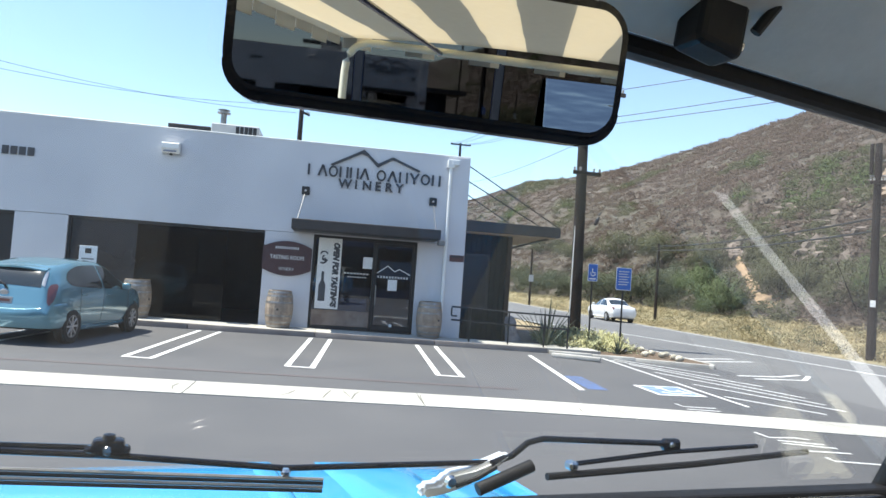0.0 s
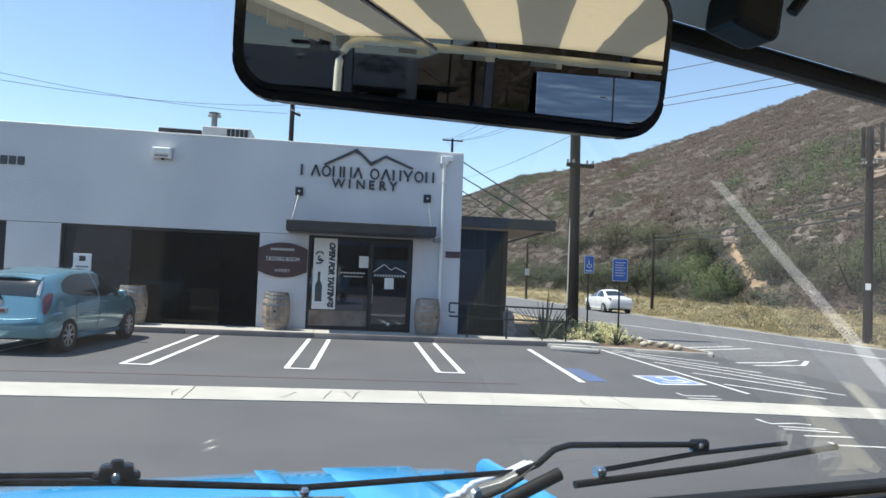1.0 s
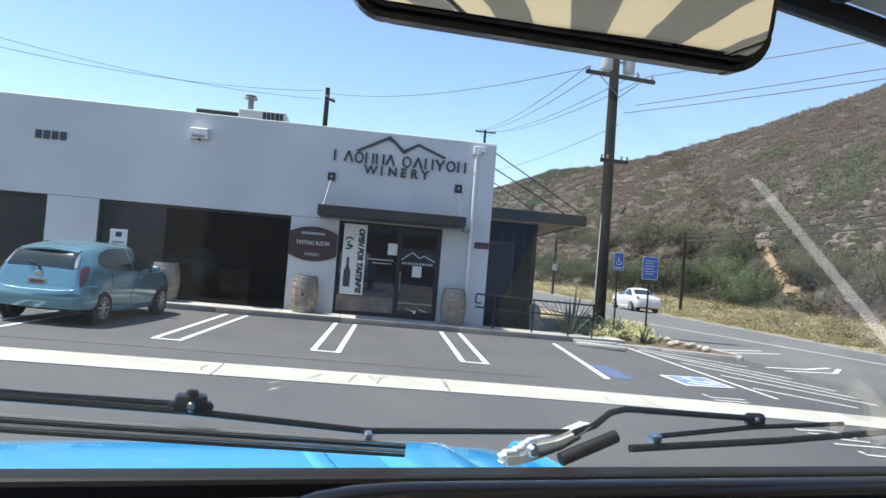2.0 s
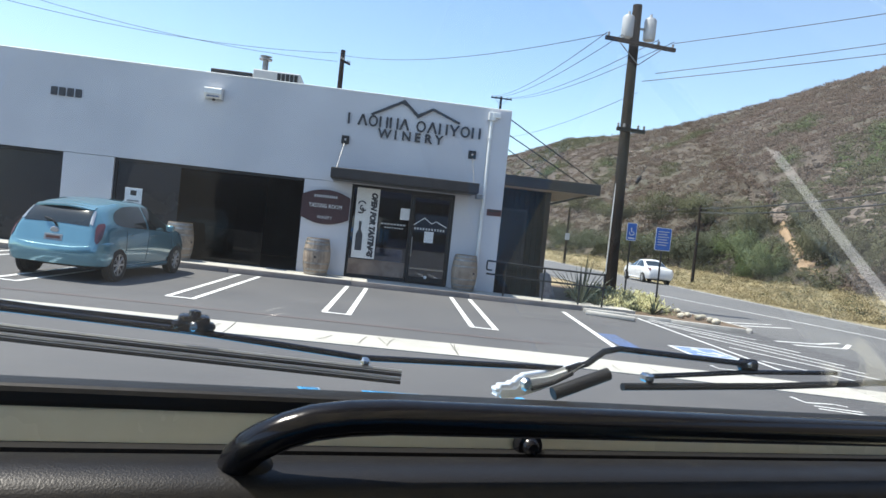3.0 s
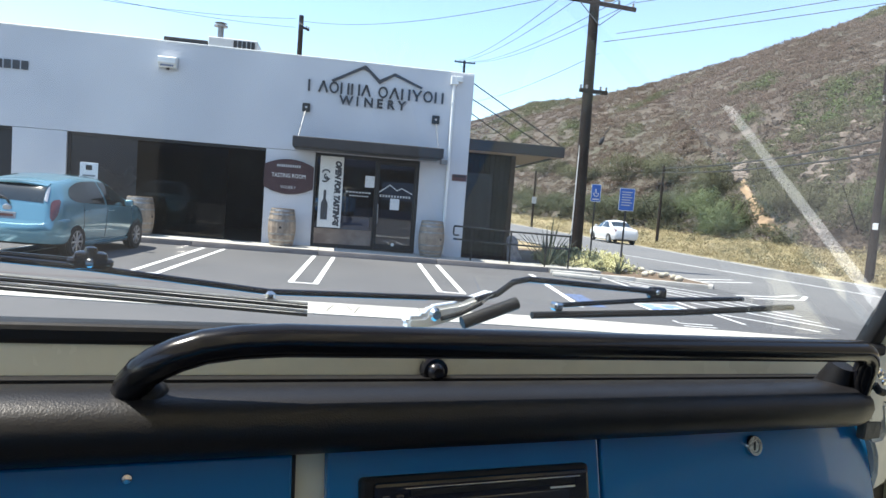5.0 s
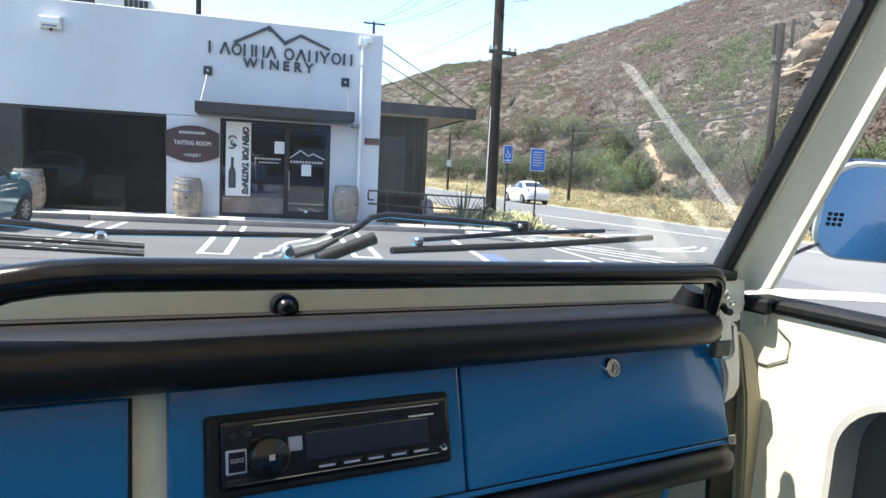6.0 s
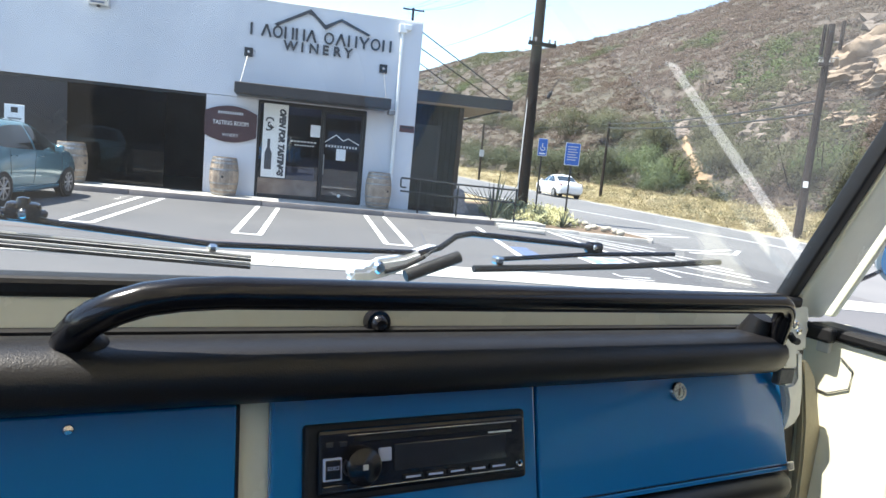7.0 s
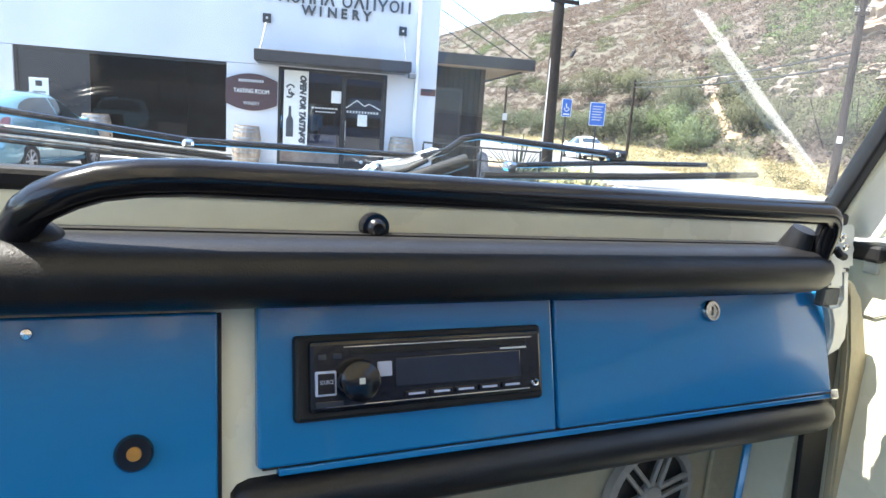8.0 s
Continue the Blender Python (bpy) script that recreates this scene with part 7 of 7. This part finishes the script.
# outside mirror on the door
om = pose(0.887, 0.03, 1.561, 0, 0, -43) @ pose(0.046, 0, 0, 17)
sdm = thing("door_mirror")
sdm.parent = truck
part("head", prism(rounded(0.232, 0.150, 0.045, 7), 0.045, om @ pose(0, 0.002, 0, 90, 0, 0) @ pose(0, 0, -0.045), bevel=0.008), T["plastic"], sdm, "black mirror head", smooth=True)
part("mirror_glass", prism(rounded(0.225, 0.143, 0.042, 7), 0.002, om @ pose(0, 0.0015, 0, 90, 0, 0)), T["mirror"], sdm, "silvered mirror glass")
for a in range(3):
    for b in range(3):
        part("mirror_dot", box(-0.104 + 0.008 * a, -0.099 + 0.008 * a, -0.0022, -0.0004, -0.006 - 0.008 * b, -0.001 - 0.008 * b, m=om), T["gasket"], sdm)
part("rim", prism(rounded(0.235, 0.153, 0.046, 7), 0.010, om @ pose(0, 0.013, 0, 90, 0, 0)), T["latch"], sdm, "pale grey mirror rim", smooth=True)
part("arm", tube([tuple(om @ Vector((-0.10, 0.02, -0.06))), (0.80, 0.064, 1.507), (0.705, 0.045, 1.492)], 0.003, 8), T["plastic"], sdm)

# bonnet, wings, tub, canopy, wheels
bod = thing("truck_body")
bod.parent = truck
bm = bmesh.new()
rows = []
for y in np.linspace(0.10, 1.16, 10):
    t = (y - 0.10) / 1.06
    zc = 1.262 - 0.045 * t - 0.05 * max(0, t - 0.85) ** 2 * 20
    rows.append([bm.verts.new((x, y, zc - 0.012 * ((x + 0.09) / 0.6) ** 2 - (0.03 if abs(x + 0.09) > 0.64 else 0))) for x in np.linspace(-0.78, 0.60, 15)])
for a, b in zip(rows, rows[1:]):
    for i in range(14):
        bm.faces.new((a[i], a[i + 1], b[i + 1], b[i]))
hood = part("bonnet", bm, T["body"], bod, "bright light blue bonnet", smooth=True)
sol = hood.modifiers.new("thickness", "SOLIDIFY")
sol.thickness, sol.offset = 0.03, -1
for cx, w_, h_ in ((0.27, 0.11, 0.011), (0.033, 0.026, 0.006)):
    bm = bmesh.new()
    rows = []
    for y in np.linspace(0.5, 1.10, 8):
        zc = 1.262 - 0.045 * (y - 0.10) / 1.06
        e_ = min(1.0, (y - 0.5) * 5, (1.10 - y) * 12)
        rows.append([bm.verts.new((cx + w_ * u, y, zc - 0.012 * ((cx + w_ * u + 0.09) / 0.6) ** 2 - 0.002 + (h_ + 0.002) * max(0.0, 1 - u ** 4) * max(0.0, e_))) for u in np.linspace(-1, 1, 11)])
    for a, b in zip(rows, rows[1:]):
        for i in range(10):
            bm.faces.new((a[i], a[i + 1], b[i + 1], b[i]))
    part("bonnet_bulge", bm, T["body"], bod, "raised pressing on the bonnet", smooth=True)
part("front", box(-0.78, 0.60, 1.10, 1.20, 0.62, 1.15, bevel=0.03, seg=2), T["body"], bod, smooth=True)
part("grille", box(-0.66, 0.48, 1.201, 1.215, 0.82, 1.06, bevel=0.008), M["white"], bod, "white grille panel")
for x in (-0.56, 0.38):
    part("headlight", lathe([(0, 0.03), (0.08, 0.02), (0.095, 0.0)], 20, pose(x, 1.215, 0.94, -90)), M["alloy"], bod, smooth=True)
for x0, x1 in ((-0.83, -0.781), (0.601, 0.65)):
    part("wing", box(x0, x1, 0.10, 1.18, 0.62, 1.20, bevel=0.015), T["body"], bod, smooth=True)
    part("rear_side", box(x0 - (0.05 if x0 < 0 else 0), x1 + (0 if x0 < 0 else 0.05), -2.3, -1.04, 0.62, 1.40, bevel=0.015), T["body"], bod, smooth=True)
part("driver_door", box(-0.86, -0.79, -1.02, 0.0, 0.62, 1.40, bevel=0.012), T["cream"], bod, smooth=True)
part("tailgate", box(-0.78, 0.60, -2.32, -2.26, 0.62, 1.35, bevel=0.012), T["body"], bod, smooth=True)
part("floor_pan", box(-0.80, 0.62, -2.25, 0.11, 0.60, 0.66), T["floor"], bod, "black floor liner")
part("fire_wall", box(-0.79, 0.61, 0.14, 0.16, 0.62, 1.235), T["body"], bod)
part("cowl", box(-0.80, 0.62, 0.062, 0.14, 1.36, 1.418, bevel=0.006), T["body"], bod)
for x in (-0.78, 0.60):
    for y in (0.72, -1.62):
        w = part("wheel", lathe([(0.16, -0.10), (0.34, -0.11), (0.37, -0.07), (0.37, 0.07), (0.34, 0.11), (0.16, 0.10)], 28, pose(x, y, 0.385 + (0.0), 0, 90)), M["rubber"], bod, smooth=True)
        part("rim", lathe([(0, 0.02), (0.10, 0.04), (0.165, 0.09), (0.165, -0.09), (0, -0.09)], 20, pose(x, y, 0.385, 0, 90 if x > 0 else -90)), M["alloy"], w, smooth=True)

can = thing("canopy")
can.parent = truck


def canopy_mat():
    """Woven stripes of cream and grey, letting a little light through."""
    m = bpy.data.materials.new("striped_canvas")
    m.use_nodes = True
    t = m.node_tree
    L = t.links.new
    b = t.nodes["Principled BSDF"]
    tc, sp, mo, gt, mx = (t.nodes.new("ShaderNode" + k) for k in ("TexCoord", "SeparateXYZ", "Math", "Math", "Mix"))
    L(tc.outputs["Object"], sp.inputs["Vector"])
    mo.operation, gt.operation, mx.data_type = "PINGPONG", "GREATER_THAN", "RGBA"
    mo.inputs[1].default_value, gt.inputs[1].default_value = 0.115, 0.0575
    L(sp.outputs["X"], mo.inputs[0])
    L(mo.outputs["Value"], gt.inputs[0])
    L(gt.outputs["Value"], mx.inputs["Factor"])
    mx.inputs["A"].default_value, mx.inputs["B"].default_value = (0.80, 0.73, 0.58, 1), (0.42, 0.41, 0.36, 1)
    L(mx.outputs["Result"], b.inputs["Base Color"])
    b.inputs["Roughness"].default_value = 0.85
    nz, bp = t.nodes.new("ShaderNodeTexNoise"), t.nodes.new("ShaderNodeBump")
    nz.inputs["Scale"].default_value = 14
    L(tc.outputs["Object"], nz.inputs["Vector"])
    L(nz.outputs["Fac"], bp.inputs["Height"])
    bp.inputs["Strength"].default_value, bp.inputs["Distance"].default_value = 0.4, 0.02
    L(bp.outputs["Normal"], b.inputs["Normal"])
    tl, ms = t.nodes.new("ShaderNodeBsdfTranslucent"), t.nodes.new("ShaderNodeMixShader")
    L(mx.outputs["Result"], tl.inputs["Color"])
    ms.inputs["Fac"].default_value = 0.6
    L(b.outputs["BSDF"], ms.inputs[1])
    L(tl.outputs["BSDF"], ms.inputs[2])
    L(ms.outputs["Shader"], t.nodes["Material Output"].inputs["Surface"])
    return m


T["canvas"] = canopy_mat()
bm = bmesh.new()
rows = []
for y in np.linspace(-0.20, -2.15, 14):
    sag = 0.006 * math.sin((y + 0.2) * 7.6) ** 2
    rows.append([bm.verts.new((x, y, 1.93 + 0.035 * (1 - ((x + 0.09) / 0.72) ** 2) - sag * (1 - ((x + 0.09) / 0.8) ** 2))) for x in np.linspace(-0.80, 0.62, 17)])
for a, b in zip(rows, rows[1:]):
    for i in range(16):
        bm.faces.new((a[i], a[i + 1], b[i + 1], b[i]))
cl = part("canvas", bm, T["canvas"], can, "cream and grey striped canvas", smooth=True)
sol = cl.modifiers.new("thickness", "SOLIDIFY")
sol.thickness = 0.003
for k in range(13):
    x = -0.80 + 1.42 * k / 13
    part("valance_flap", box(x + 0.004, x + 1.42 / 13 - 0.004, -2.153, -2.149, 1.908 if k % 2 else 1.894, 1.935, bevel=0.001), T["canvas"], can, "scalloped canvas flap")
for sx in (-0.80, 0.62):
    for k in range(12):
        y = -0.45 - 0.14 * k
        part("valance_flap", box(sx - 0.002, sx + 0.002, y - 0.136, y - 0.004, 1.902 if k % 2 else 1.89, 1.932, bevel=0.001), T["canvas"], can, "scalloped canvas flap")
for y in (-2.12,):
    part("bow", tube(arc_path([(-0.77, y, 1.35), (-0.77, y, 1.92), (0.59, y, 1.92), (0.59, y, 1.35)], 0.1, 6), 0.013, 10), T["cream"] if y < -1.5 else T["gloss"], can, "bent tube canopy bow", smooth=True)
for x in (-0.45, 0.27):
    part("spar", tube([(x, -0.22, 1.915), (x, -2.12, 1.915)], 0.007, 8), T["gloss"], can, smooth=True)

# a dark glazed building behind the truck, seen in the mirror
rear = thing("rear_building", 0, 0, 0, 0, "dark navy building front with one bright window", "building")
part("wall", box(-25, 25, -14.3, -14.0, -0.4, 6.0), M["navy"], rear)
for i in range(14):
    w = part("window", box(-21 + 3 * i, -18.2 + 3 * i, -13.99, -13.95, 0.6, 3.6, bevel=0.01), M["navyglass"], rear, "dark reflective window")
    part("window_frame", box(-18.18 + 3 * i, -18.02 + 3 * i, -13.99, -13.9, 0.5, 3.7), M["dark"], rear)
# tilt is made up, so this pane throws bright sky into the mirror
hp = part("hopper_window", box(3.9, 7.4, -0.02, 0.02, -0.55, 0.85, bevel=0.008, m=pose(0, -13.6, 1.86, 12)), M["skyglass"], rear, "window pane with an added tilt to reflect the sky")
part("window_frame", box(5.6, 5.63, 0.021, 0.035, -0.55, 0.85, m=pose(0, -13.6, 1.86, 12)), M["dark"], hp)
